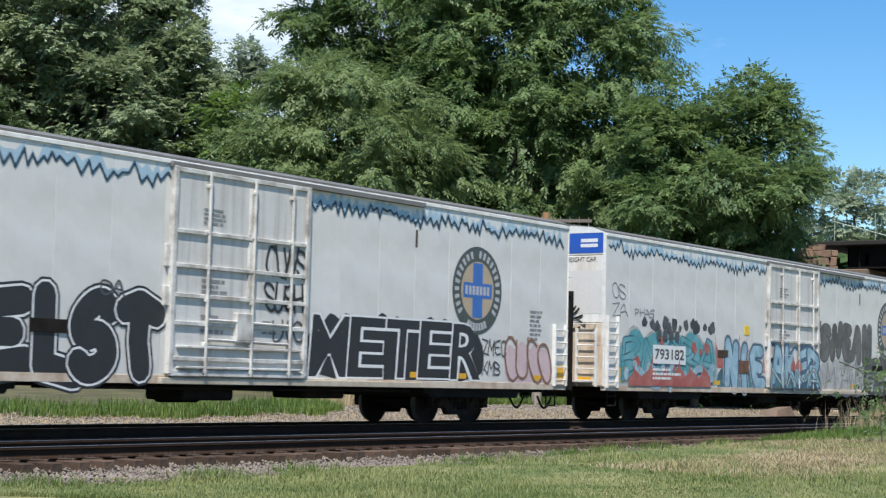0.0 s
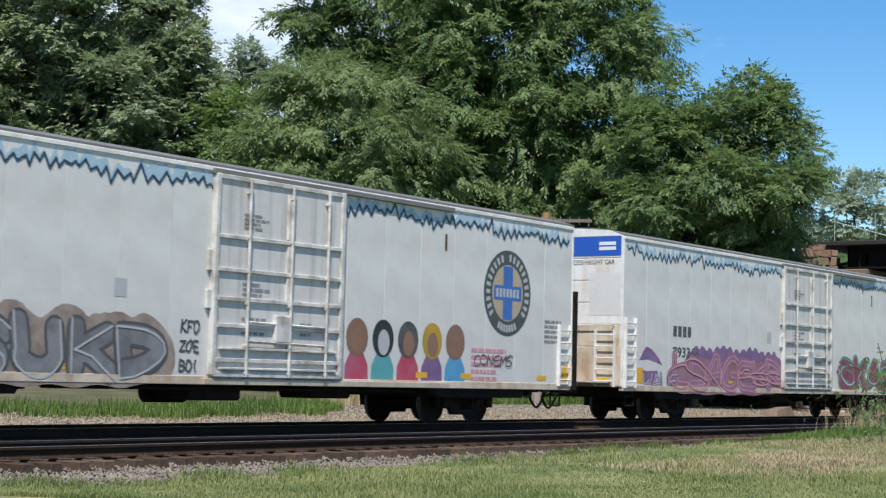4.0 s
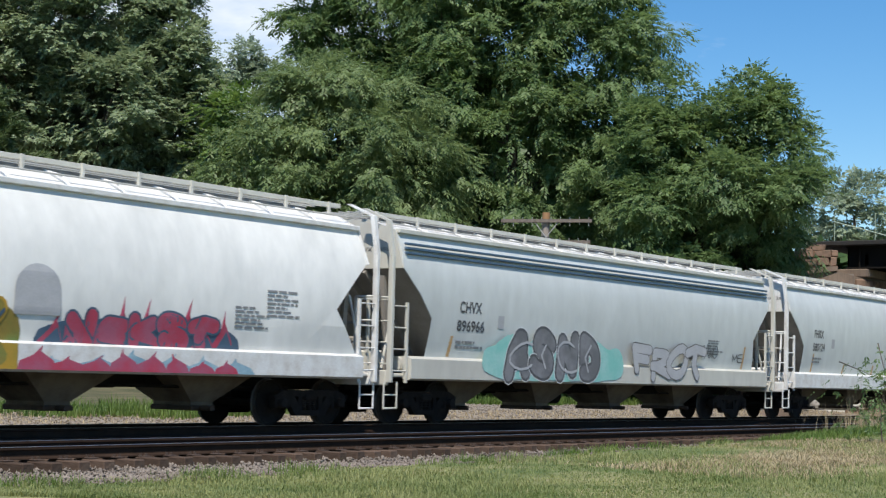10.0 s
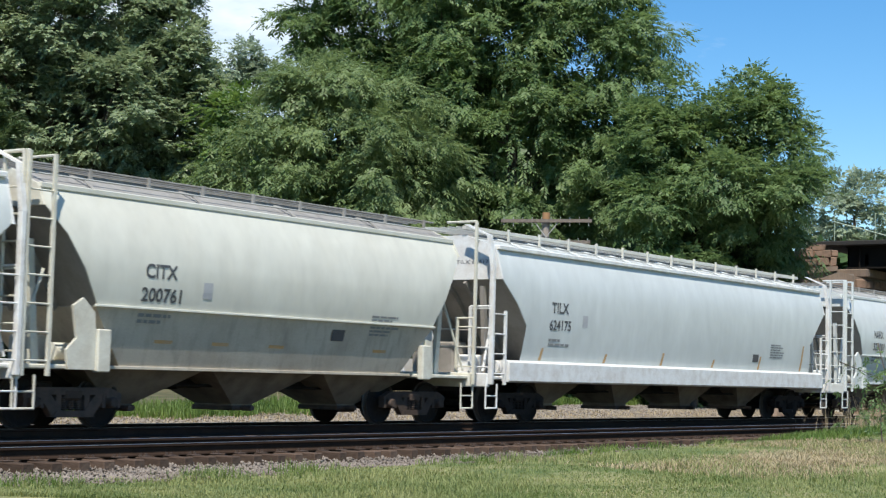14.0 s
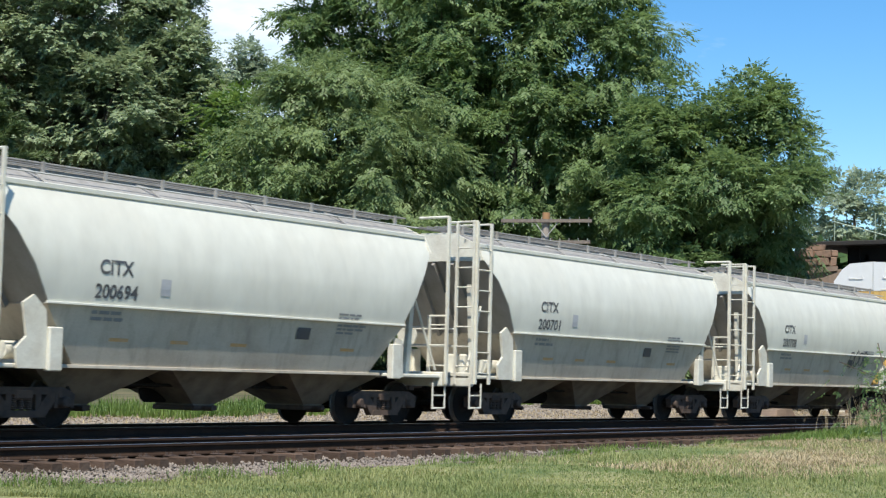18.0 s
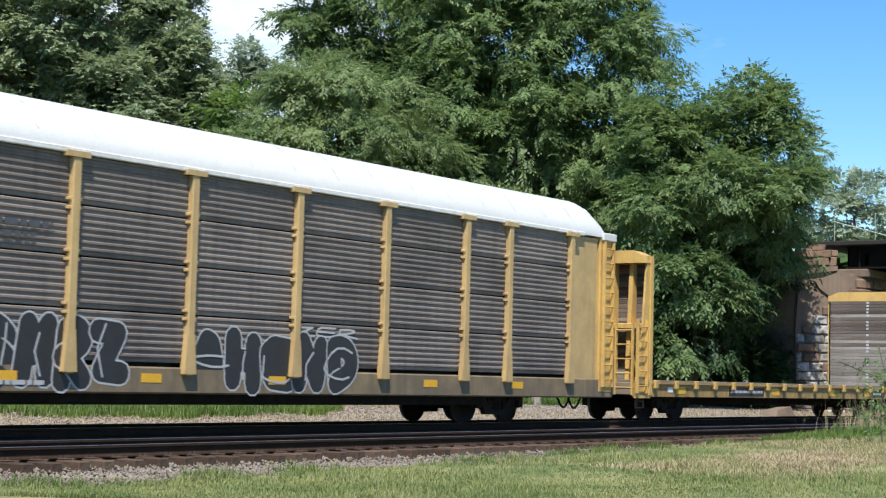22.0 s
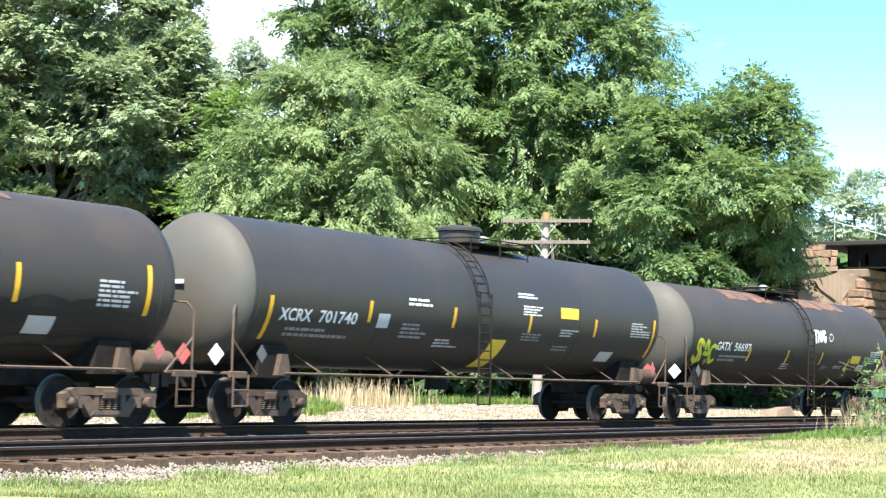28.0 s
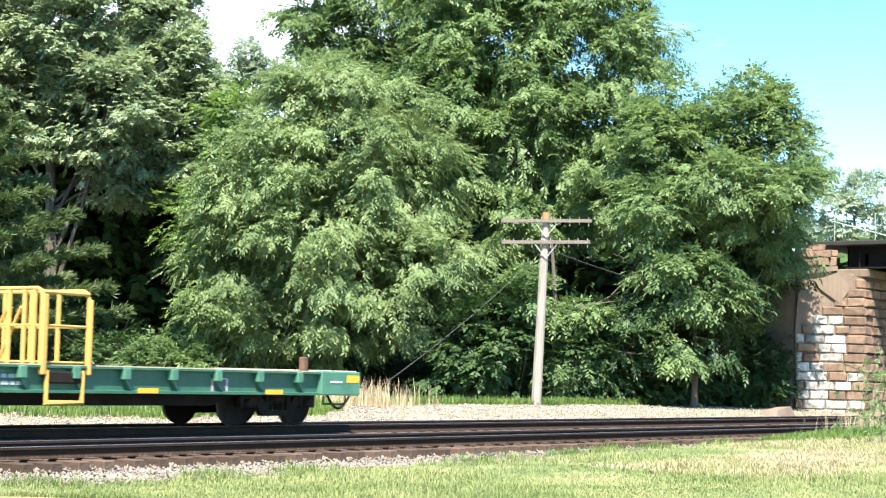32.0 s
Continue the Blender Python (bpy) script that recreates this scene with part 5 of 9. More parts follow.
def end_frame(e, L, xe, mat, ztop, d, style):
    """Platform, corner ladders, posts and braces at one end; d -1 or 1."""
    X = lambda a: d * a
    # short ends: inner posts and rails take the shade-darkened slope colour
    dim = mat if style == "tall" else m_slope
    pl = part("end_platform", Solid().soft(X(L - 1.4), X(xe), -1.45, 1.45, 1.02, 1.10), mat, e)
    s = Solid()
    s.soft(X(xe - 0.12), X(xe), -1.5, 1.5, 0.84, 1.16, 0.02)
    part("end_beam", s, mat, e)
    for y in (-1.0, 1.0):
        s = Solid()
        s.prism([(X(L - 0.1), 3.2), (X(L + 0.02), 3.2), (X(L - 0.15), 1.1), (X(L - 0.3), 1.1)], "y", y - 0.05, y + 0.05)
        part("end_post", s, dim, e)
    s = Solid()
    s.prism([(-0.55, 1.1), (-0.35, 2.2), (0.35, 2.2), (0.55, 1.1)], "x", X(L - 1.9), X(L - 1.82))
    part("bolster_web", s, dim, e)
    # ladder on the side, near the corner
    s = Solid()
    for x in (xe - 0.62, xe - 0.06) if style != "tall" or d < 0 else (xe - 0.06, ):
        s.box(X(x) - 0.03, X(x) + 0.03, -1.60, -1.54, 0.9, ztop if style == "tall" else 2.62 if x < xe - 0.3 else 1.2)
    nr = 7 if style == "tall" else 4
    if style == "tall" and d > 0:
        nr = 0
    for i in range(nr):
        z = 1.15 + i * (0.47 if nr == 7 else 0.46)
        s.tube((X(xe - 0.62), -1.57, z), (X(xe - 0.06), -1.57, z), 0.017, 6)
    if style == "tall":
        s.tube((X(xe - 0.06), -1.57, ztop), (X(xe - 0.06), -0.75, ztop), 0.03, 6)
        if d < 0:
            s.tube((X(xe - 0.62), -1.57, ztop - 0.02), (X(xe - 0.62), -0.65, ztop - 0.02), 0.025, 6)
    part("side_ladder", s, mat, e)
    if style != "tall":
        post = Solid().soft(X(xe - 0.06) - 0.05, X(xe - 0.06) + 0.05, -1.62, -1.50, 0.9, 3.6, 0.012)
        post.loft([[(X(xe - 0.06) + a, y, z) for a, y in ((-0.05, yy), (0.05, yy), (0.05, yy + 0.1), (-0.05, yy + 0.1))] for yy, z in ((-1.62, 3.58), (-1.5, ztop - 0.3), (-0.85, ztop - 0.02))])
        part("corner_post", post, mat, e, "stout corner post up to the roof")
    s = Solid()
    zt = (ztop if d < 0 else 2.4) if style == "tall" else 2.7
    for y in (-1.52, -1.05) if style == "tall" else (-1.0, ):
        s.box(X(xe + 0.0) - 0.03, X(xe + 0.0) + 0.03, y - 0.03, y + 0.03, 0.9, zt)
    for i in range((7 if d < 0 else 3) if style == "tall" else 4):
        z = 1.3 + i * 0.45
        s.tube((X(xe), -1.52, z), (X(xe), -1.0, z), 0.017, 6)
    s.tube((X(xe), -1.0, zt), (X(xe), -1.52, zt), 0.025, 6)
    s.tube((X(xe - 0.1), -1.3, 1.2), (X(L - 0.2), -1.2, 2.7), 0.03, 6)
    part("end_ladder", s, mat, e)
    s = Solid()
    for z in (1.75, 2.15):
        s.tube((X(xe), -1.0, z), (X(xe), 1.4, z), 0.018, 6)
    s.tube((X(xe), 1.4, 1.1), (X(xe), 1.4, 2.15), 0.025, 6)
    part("end_rail", s, dim, e)
    if d < 0:
        part("brake_wheel", Solid().turn([(-0.02, 0.18), (-0.03, 0.27), (0.02, 0.27), (0.02, 0.18)], (X(xe - 0.25), 0.5, 2.0), "x", 16), mat, e)
        part("brake_cylinder", Solid().tube((X(L - 1.35), -0.9, 1.32), (X(L - 0.7), -0.9, 1.32), 0.16, 12), mat, e)
        part("brake_valve", Solid().soft(X(L - 1.0), X(L - 0.6), -0.5, 0.1, 1.1, 1.6, 0.04), mat, e)
    stirrup(e, X(xe) - (0.05 if d < 0 else 0.45), mat, 0.36, 0.92, 0.46)
    return pl


def hopper(u, label, L, trucks, half, mat, end_mat, prof, ztop=4.1, zlow=1.45, zend=3.35, xs=2.0, sill=True, style="short",
           bays=4, number=("", ""), numx=(-6.9, -5.9), numz=2.05, board=4.52, posts=12, zroof=4.32, seed=1, wing=False, xe=None, streaks=0, low_mat=None, seam=None, rail=False, roof_mat=None, gusset=0.1):
    e = car("covered_hopper_car", label, "railway car", u, trucks, half, tone="brown" if wing and L < 8 else "shade_dark")
    xe = xe or half - 0.45
    pf = profile(prof)
    side = lambda z: pf(z) + 0.002
    s = Solid()
    hopper_body(s, L, pf, ztop, zlow if not seam else seam, zend, xs, yc=0.55, zroof=zroof)
    part("body", s, mat, e)
    if seam:
        s = Solid()
        rings = []
        k = xs * 0.8
        for x, zm in ((-L + xs * 0.98, seam - 0.02), (-L + xs * 0.98 + 0.85, zlow), (L - xs * 0.98 - 0.85, zlow), (L - xs * 0.98, seam - 0.02)):
            pts = [(pf(zm + (seam - zm) * i / 6) - 0.012, zm + (seam - zm) * i / 6) for i in range(7)]
            rings.append([(x, -y, z) for y, z in pts] + [(x, y, z) for y, z in reversed(pts)])
        s.loft(rings)
        part("lower_body", s, low_mat, e, "darker grey lower body sheets")
        part("side_seam", Solid().soft(-L + xs * 0.95, L - xs * 0.95, -pf(seam) - 0.045, -pf(seam) + 0.02, seam - 0.02, seam + 0.025, 0.008), mat, e)
        part("lower_seam", Solid().soft(-L + xs * 1.4, L - xs * 1.4, -pf(zlow) - 0.03, -pf(zlow) + 0.05, zlow - 0.04, zlow + 0.02, 0.008), low_mat, e)
    part("roof_edge", Solid().soft(-L, L, -pf(ztop) - (0.11 if sill else 0.06), -pf(ztop) + 0.03, ztop - 0.05, ztop + 0.05, 0.015), end_mat if sill else mat, e)
    yt = pf(ztop)
    part("roof", Solid().prism([(-yt + 0.03, ztop + 0.02), (-0.55, zroof + 0.012), (0.55, zroof + 0.012), (yt - 0.03, ztop + 0.02), (yt - 0.03, ztop - 0.02), (-yt + 0.03, ztop - 0.02)], "x", -L + 0.01, L - 0.01), roof_mat or m_hop_roof, e, "dusty grey roof sheet")
    running_board(e, L + 0.15, board, m_hop_grey if style == "short" else m_grate, zroof, posts, rail=rail, deep=0.09 if style == "short" else 0.03)
    for i in range(0, posts - 1, 1 if style == "short" else 2):
        x = -L + 0.6 + (2 * L - 1.2) * (i + 0.5) / (posts - 1)
        r = Solid()
        r.pipe([(x, -pf(ztop) - 0.01, ztop + 0.03), (x, -0.9, zroof - 0.09 + 0.03), (x, -0.5, zroof + 0.04)], 0.025, 5)
        part("roof_rib", r, roof_mat or m_hop_roof, e)
    for d in (-1, 1):
        s = Solid()
        s.prism([(-pf(ztop) - 0.02, ztop + 0.02), (-0.55, zroof + 0.02), (0.55, zroof + 0.02), (pf(ztop) + 0.02, ztop + 0.02), (pf(zend) + 0.02, zend), (-pf(zend) - 0.02, zend)], "x", d * (L + 0.0), d * (L + 0.06))
        part("end_panel", s, end_mat, e)
        if style == "short" and d < 0:
            end_lettering(e, number[0] + " " + number[1], -L - 0.066, -0.3, -1.3, 3.72, 3.81, p_dark)
        end_frame(e, L, xe, end_mat, board + 0.02, d, style)
        s = Solid()
        for y in (-0.55, 0.0, 0.55):
            s.prism([(d * (L - f * xs + g), zend + ((seam or zlow) - zend) * f ** 1.15 - g) for f, g in ((0, 0.0), (0.33, 0), (0.66, 0), (1, 0), (1, 0.09), (0.66, 0.09), (0.33, 0.09), (0, 0.09))], "y", y - 0.04, y + 0.04)
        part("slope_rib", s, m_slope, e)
        s = Solid()
        zb, xq = (seam or zlow), L - xs
        pa, pb = pf(zend) - 0.01, pf(zb) - 0.02
        k = 0.008
        rows = [(L - f * xs + k, zend + (zb - zend) * f ** 1.15 - k) for f in (0, 0.33, 0.66, 1.0)]
        s.loft([[(d * x, -pf(z) + 0.015, z), (d * x, pf(z) - 0.015, z)] for x, z in rows], (False, False), False)
        part("slope_sheet", s, m_slope, e, "dirty slope sheet with shade put into its colour")
        if style == "short":
            # box added to fill the open gap with the shade-dark slope colour
            part("equipment_box", Solid().soft(d * (L - 1.05), d * (L - 0.45), 0.1, 1.1, 1.12, 1.9, 0.04), m_slope, e, "brake equipment under the slope sheet, shade in its colour")
            zi = zend + (zlow - zend) * 0.52
            xi = L - xs * 0.52 ** (1 / 1.15)
            patch(e, "side_gusset", [(d * (xi - 0.02), zi), (d * (xi + gusset), 1.46), (d * (L - xs - 0.3), 1.46)], mat, side, 0.0)
        if wing:
            for y in (-1.52, 1.44):
                s = Solid()
                horn = [(d * (L - 0.55), 1.02), (d * (L - 0.5), 1.35), (d * (L - 0.72), 1.55), (d * (L - 0.62), 2.1), (d * (L - 0.85), 2.24), (d * (L - 1.12), 2.0), (d * (L - 1.2), 1.02)] if d < 0 else [(d * (L - 1.0), 1.02), (d * (L - 1.05), 1.8), (d * (L - 1.3), 1.86), (d * (L - 1.3), 1.02)]
                s.prism(horn, "y", y, y + 0.06)
                part("side_wing", s, end_mat, e, "cream corner web plate")
                part("wing_flange", Solid().soft(d * (L - 1.46), d * (L - 1.16), y - 0.06, y + 0.1, 0.98, 1.72, 0.02), end_mat, e)
    if sill:
        s = Solid()
        s.prism([(-1.52, 1.48), (-1.66, 1.42), (-1.66, 1.0), (-1.58, 0.96), (-1.4, 1.0), (-1.4, 1.48)], "x", -L + 0.25, L - 0.25)
        part("side_sill", s, end_mat, e, "plain side sill beam")
        part("side_sill", Solid().prism([(1.52, 1.48), (1.66, 1.42), (1.66, 1.0), (1.4, 1.0), (1.4, 1.48)], "x", -L + 0.25, L - 0.25), end_mat, e)
    x0, x1 = -L + xs, L - xs
    bw = (x1 - x0) / bays
    outlets(e, [x0 + (i + 0.5) * bw for i in range(bays)], bw * 0.49, zlow + 0.02, 0.34, None)
    brake_gear(e, -trucks + 1.2, trucks - 1.2, seed)
    if number[0]:
        w = numx[1] - numx[0]
        lettering(e, number[0], numx[0] + 0.06 * w, numx[0] + w * 0.86, numz + 0.42, numz + 0.68, p_dark, side)
        lettering(e, number[1], numx[0], numx[1], numz, numz + 0.26, p_dark, side)
        bars(e, numx[0], numx[1], numz - 0.4, numz - 0.18, 2, p_grey, side, seed)
        patch(e, "small_notice", rect(numx[1] + 0.55, numx[1] + 0.8, numz + 0.12, numz + 0.42), p_silver, side, 0.005)
    bars(e, L - xs - 2.2, L - xs - 1.2, 1.85, 2.3, 6, p_grey, side, seed + 5)
    patch(e, "small_board", rect(L - xs - 3.4, L - xs - 3.0, 1.72, 1.95), p_dark, side, 0.006)
    rng = random.Random(seed)
    for i in range(streaks):
        x = -L + xs - 0.1 + i * (2 * L - 2 * xs + 0.2) / max(1, streaks - 1)
        h = rng.uniform(0.25, 0.9) if i in (0, streaks - 1) else rng.uniform(0.2, 0.4)
        patch(e, "rust_streak", [(x, 1.5), (x + 0.12, 1.5), (x + 0.2, 1.5 + h), (x + 0.1, 1.5 + h)], m_rust_streak, side, 0.005)
    return e, side


ROUND = [(0.9, 1.45), (1.45, 1.55), (2.0, 1.62), (2.6, 1.62), (3.2, 1.53), (3.7, 1.37), (4.1, 1.18), (4.5, 0.9)]
BELLY = [(0.9, 1.22), (1.1, 1.30), (2.1, 1.56), (2.5, 1.625), (2.85, 1.645), (3.2, 1.61), (3.65, 1.47), (4.15, 1.2), (4.55, 0.95)]
STRAIGHT = [(0.9, 1.40), (1.45, 1.47), (1.8, 1.525), (2.2, 1.57), (2.6, 1.60), (2.95, 1.61), (3.25, 1.60), (3.5, 1.57), (3.8, 1.49), (4.1, 1.37), (4.2, 1.32), (4.5, 1.0)]


def covered_hoppers():
    e, sd = hopper(123.45, "grey covered hopper car with faded orange graffiti", 9.45, 8.06, 10.3, m_hop_grey, m_cream, BELLY, ztop=4.15, zlow=1.05, zend=3.8,
                   xs=1.3, sill=False, style="tall", bays=4, number=("CBFX", "451550"), numx=(-7.0, -5.75), numz=2.37, board=4.64, zroof=4.46, posts=13, seed=51, roof_mat=m_grate, wing=True, seam=2.12, low_mat=m_sheet_low)
    cloud(e, -7.05, -1.9, 1.12, 2.2, p_dust, sd, 54, lift=0.004, lumps=9)
    cloud(e, -6.9, -3.0, 1.14, 2.05, p_slate, sd, 57, lift=0.0052, lumps=6)
    drawn_word(e, "NCSMUAWN", -6.9, -2.9, 1.14, 1.62, [(0.085, p_sea)], sd, 53, lift=0.007, swell=0.3, overlap=0.3)
    drawn_word(e, "WAKEMRSA", -6.7, -2.9, 1.42, 2.02, [(0.055, p_flame)], sd, 52, lift=0.021, swell=0.35, overlap=0.3)
    drawn_word(e, "WKSMA", -6.6, -3.2, 1.2, 1.95, [(0.016, p_chalk)], sd, 60, lift=0.034, swell=0.4, overlap=0.3)
    drawn_word(e, "SGS", -3.0, -1.75, 1.25, 2.0, [(0.075, p_dust)], sd, 59, lift=0.009, swell=0.3, overlap=0.3)
    drawn_word(e, "SE", -2.75, -2.1, 1.4, 1.85, [(0.022, p_chalk)], sd, 61, lift=0.016, swell=0.3, overlap=0.2)
    for k in range(5):
        drawn_word(e, "IGSP", -1.0 + k * 1.5, 0.25 + k * 1.5, 1.52, 1.92, [(0.017, p_smoke)], sd, 55 + k, swell=0.3, lean=0.12, overlap=0.16)
    patch(e, "rust_streak", [(-7.75, 2.2), (-7.63, 2.2), (-7.58, 2.62), (-7.68, 2.62)], m_rust_streak, sd, 0.005)
    part("drain_pipe", Solid().tube((-6.4, -0.75, 0.40), (6.4, -0.75, 0.40), 0.07, 8), m_black, e)
    arch = [(0.55 * math.cos(t), 0.45 * math.sin(t)) for t in np.linspace(0, math.pi, 12)]
    patch(e, "emblem", [(0.05 + a, 2.48 + b) for a, b in arch] + [(-0.5, 2.2), (0.6, 2.2)], p_tan, sd, 0.005)
    patch(e, "emblem_field", [(0.05 + a * 0.75, 2.48 + b * 0.75) for a, b in arch], p_pale_blue, sd, 0.008)

    e, sd = hopper(143.53, "white covered hopper car with olive and red graffiti", 9.25, 8.02, 10.0, m_hop_white, m_trim, ROUND, xs=1.95, style="short", bays=4,
                   number=("SHQX", "15278"), numx=(-7.05, -6.1), numz=2.07, board=4.66, posts=14, seed=61, zroof=4.42, roof_mat=m_hop_white, gusset=0.72)
    cloud(e, -6.1, 0.0, 1.2, 2.2, p_moss, sd, 61, lift=0.004, lumps=4)
    drawn_word(e, "KWMWAI", -5.9, -0.1, 1.25, 2.2, [(0.19, p_ochre), (0.14, p_moss)], sd, 62, swell=0.2, overlap=0.2)
    drawn_word(e, "MAN", -4.3, -0.8, 1.6, 2.25, [(0.14, paint("leaf_green", (0.13, 0.25, 0.05)))], sd, 64, lift=0.018)
    strokes_on = Solid()
    strokes(strokes_on, [[(-6.05, 2.32), (-5.6, 2.24), (-5.3, 2.33), (-5.0, 2.2), (-4.6, 2.36), (-3.9, 2.26), (-3.0, 2.24), (-2.2, 2.22)]], 0.05, sd, 0.02)
    for k in range(11):
        x = -5.7 + k * 0.5
        strokes(strokes_on, [[(x, 1.5 + 0.1 * (k % 3)), (x + 0.3, 1.95 - 0.15 * (k % 2))]], 0.03, sd, 0.021)
    part("graffiti", strokes_on, p_steel_blue, e, smooth=False)
    cloud(e, 0.3, 5.3, 1.2, 1.9, p_steel_blue, sd, 65, lift=0.004, lumps=5)
    spikes(e, 0.4, 5.1, 1.2, 2.4, 9, p_berry, sd, 63, lift=0.006)
    drawn_word(e, "NEKST", 0.9, 4.6, 1.22, 2.1, [(0.17, p_steel_blue), (0.13, p_berry)], sd, 66, lift=0.009, swell=0.2)
    fs = flat_side(1.662)
    patch(e, "graffiti_on_sill", rect(-6.15, -0.1, 1.0, 1.42), p_ochre, fs, 0.004)
    dots(e, -5.9, -0.4, 1.1, 1.32, 8, 0.14, p_moss, fs, 67, lift=0.006)
    spikes(e, 0.0, 5.2, 1.0, 1.42, 8, p_berry, fs, 68, lift=0.005)
    spikes(e, 0.3, 5.6, 1.0, 1.42, 6, p_ice, fs, 69, lift=0.004)
    drawn_word(e, "HOMEUBO", -8.0, -5.95, 1.85, 2.22, [(0.014, p_rose)], sd, 70)
    drawn_word(e, "ANK", -8.0, -7.0, 1.5, 1.75, [(0.014, p_rose)], sd, 71)
    drawn_word(e, "BUCK", -7.6, -6.7, 1.1, 1.34, [(0.018, p_dark)], fs, 72, overlap=0.15)
    patch(e, "emblem", [(0.3 + a * 0.9, 2.3 + b) for a, b in arch] + [(-0.2, 1.9), (0.8, 1.9)], p_silver, sd, 0.017)
    bars(e, 6.0, 7.0, 2.1, 2.65, 7, p_grey, sd, 68)

    e, sd = hopper(163.25, "grey covered hopper car with blue-grey stripes and outlined graffiti", 9.3, 7.68, 10.0, m_hop_pale, m_hop_grey, STRAIGHT, ztop=4.16, xs=1.85, style="short", bays=4,
                   number=("CHVX", "896966"), numx=(-7.25, -6.15), numz=2.07, board=4.62, posts=13, seed=71, streaks=2, zroof=4.42, roof_mat=m_trim, xe=9.75)
    for i in range(3):
        part("side_stripe", Solid().soft(-9.2, 9.2, -1.585, -1.5, 3.66 + i * 0.1, 3.71 + i * 0.1, 0.008), p_steel_blue, e)
    fs = flat_side(1.668)
    cloud(e, -6.35, 0.2, 1.02, 2.05, p_mint, fs, 71, lift=0.003, lumps=5)
    drawn_word(e, "ASND", -5.4, -1.0, 1.0, 2.28, [(0.26, p_white), (0.24, p_dark), (0.175, p_slate)], fs, 72, overlap=0.02)
    drawn_word(e, "CICI", -5.2, -1.1, 1.15, 2.05, [(0.03, p_silver)], fs, 73, lift=0.017, swell=0.3)
    drawn_word(e, "FROT", 0.7, 4.8, 1.02, 2.2, [(0.15, p_smoke), (0.122, p_silver)], fs, 74, overlap=0.16, swell=0.2)
    drawn_word(e, "AUEAWO", 4.3, 5.9, 1.75, 2.15, [(0.014, p_dark)], sd, 75)
    drawn_word(e, "ME", 6.9, 7.6, 1.65, 1.95, [(0.016, p_dark)], sd, 76)

    hopper(183.78, "clean pale grey covered hopper car with rust streaks", 9.6, 8.12, 10.0, m_hop_pale, m_trim, STRAIGHT, ztop=4.16, xs=1.85, style="short", bays=4, xe=9.9, zroof=4.44, roof_mat=m_trim,
           number=("FHRX", "580124"), numx=(-7.8, -6.85), numz=2.17, board=4.66, posts=13, seed=81, streaks=7)
    hopper(217.45, "pale blue-grey covered hopper car with white end panel", 9.5, 7.95, 10.4, m_hop_pale, m_trim, STRAIGHT, ztop=4.1, xs=1.85, style="short", bays=4,
           number=("TILX", "624175"), numx=(-7.4, -6.4), numz=2.24, board=4.62, posts=14, seed=91, streaks=6, rail=True, zroof=4.38, roof_mat=m_hop_pale)
    for u, num, sc in ((200.28, "200761", 0), (249.48, "200694", 0), (263.75, "200701", 0), (277.97, "200708", 1)):
        e, sd = hopper(u, "cream-grey three-bay covered hopper car" + (" with a small black tag" if sc else ""), 6.05, 4.97, 7.05, m_hop_cream, m_cream, BELLY, ztop=4.1, zlow=1.08, zend=3.75, xs=1.12, zroof=4.40, roof_mat=m_grate,
                       sill=False, style="tall", bays=3, number=("CITX", num), numx=(-3.95, -2.95), numz=2.24, board=4.58, posts=9, seed=int(num), wing=True,
                       xe=6.62, seam=2.12, low_mat=m_sheet_low)
        for x in (-3.4, -1.9, -0.3, 3.0):
            patch(e, "rust_streak", rect(x, x + 0.45, 1.52, 1.58), m_rust_streak, lambda z: sd(z) - 0.01, 0.006)
        if sc:
            scrawl(e, 1.6, 3.2, 1.65, 2.3, p_dark, sd, 99, 0.03, 4)
    hopper(235.33, "pale blue-grey three-bay covered hopper car", 6.05, 4.97, 6.9, m_hop_pale, m_hop_pale, BELLY, ztop=4.13, zlow=1.2, zend=3.75, xs=1.12, zroof=4.42,
           sill=False, style="tall", bays=3, number=("NAHX", "323001"), numx=(-4.1, -3.05), numz=2.33, board=4.57, posts=9, seed=95, wing=True, xe=6.5, seam=2.14, low_mat=m_hop_pale)


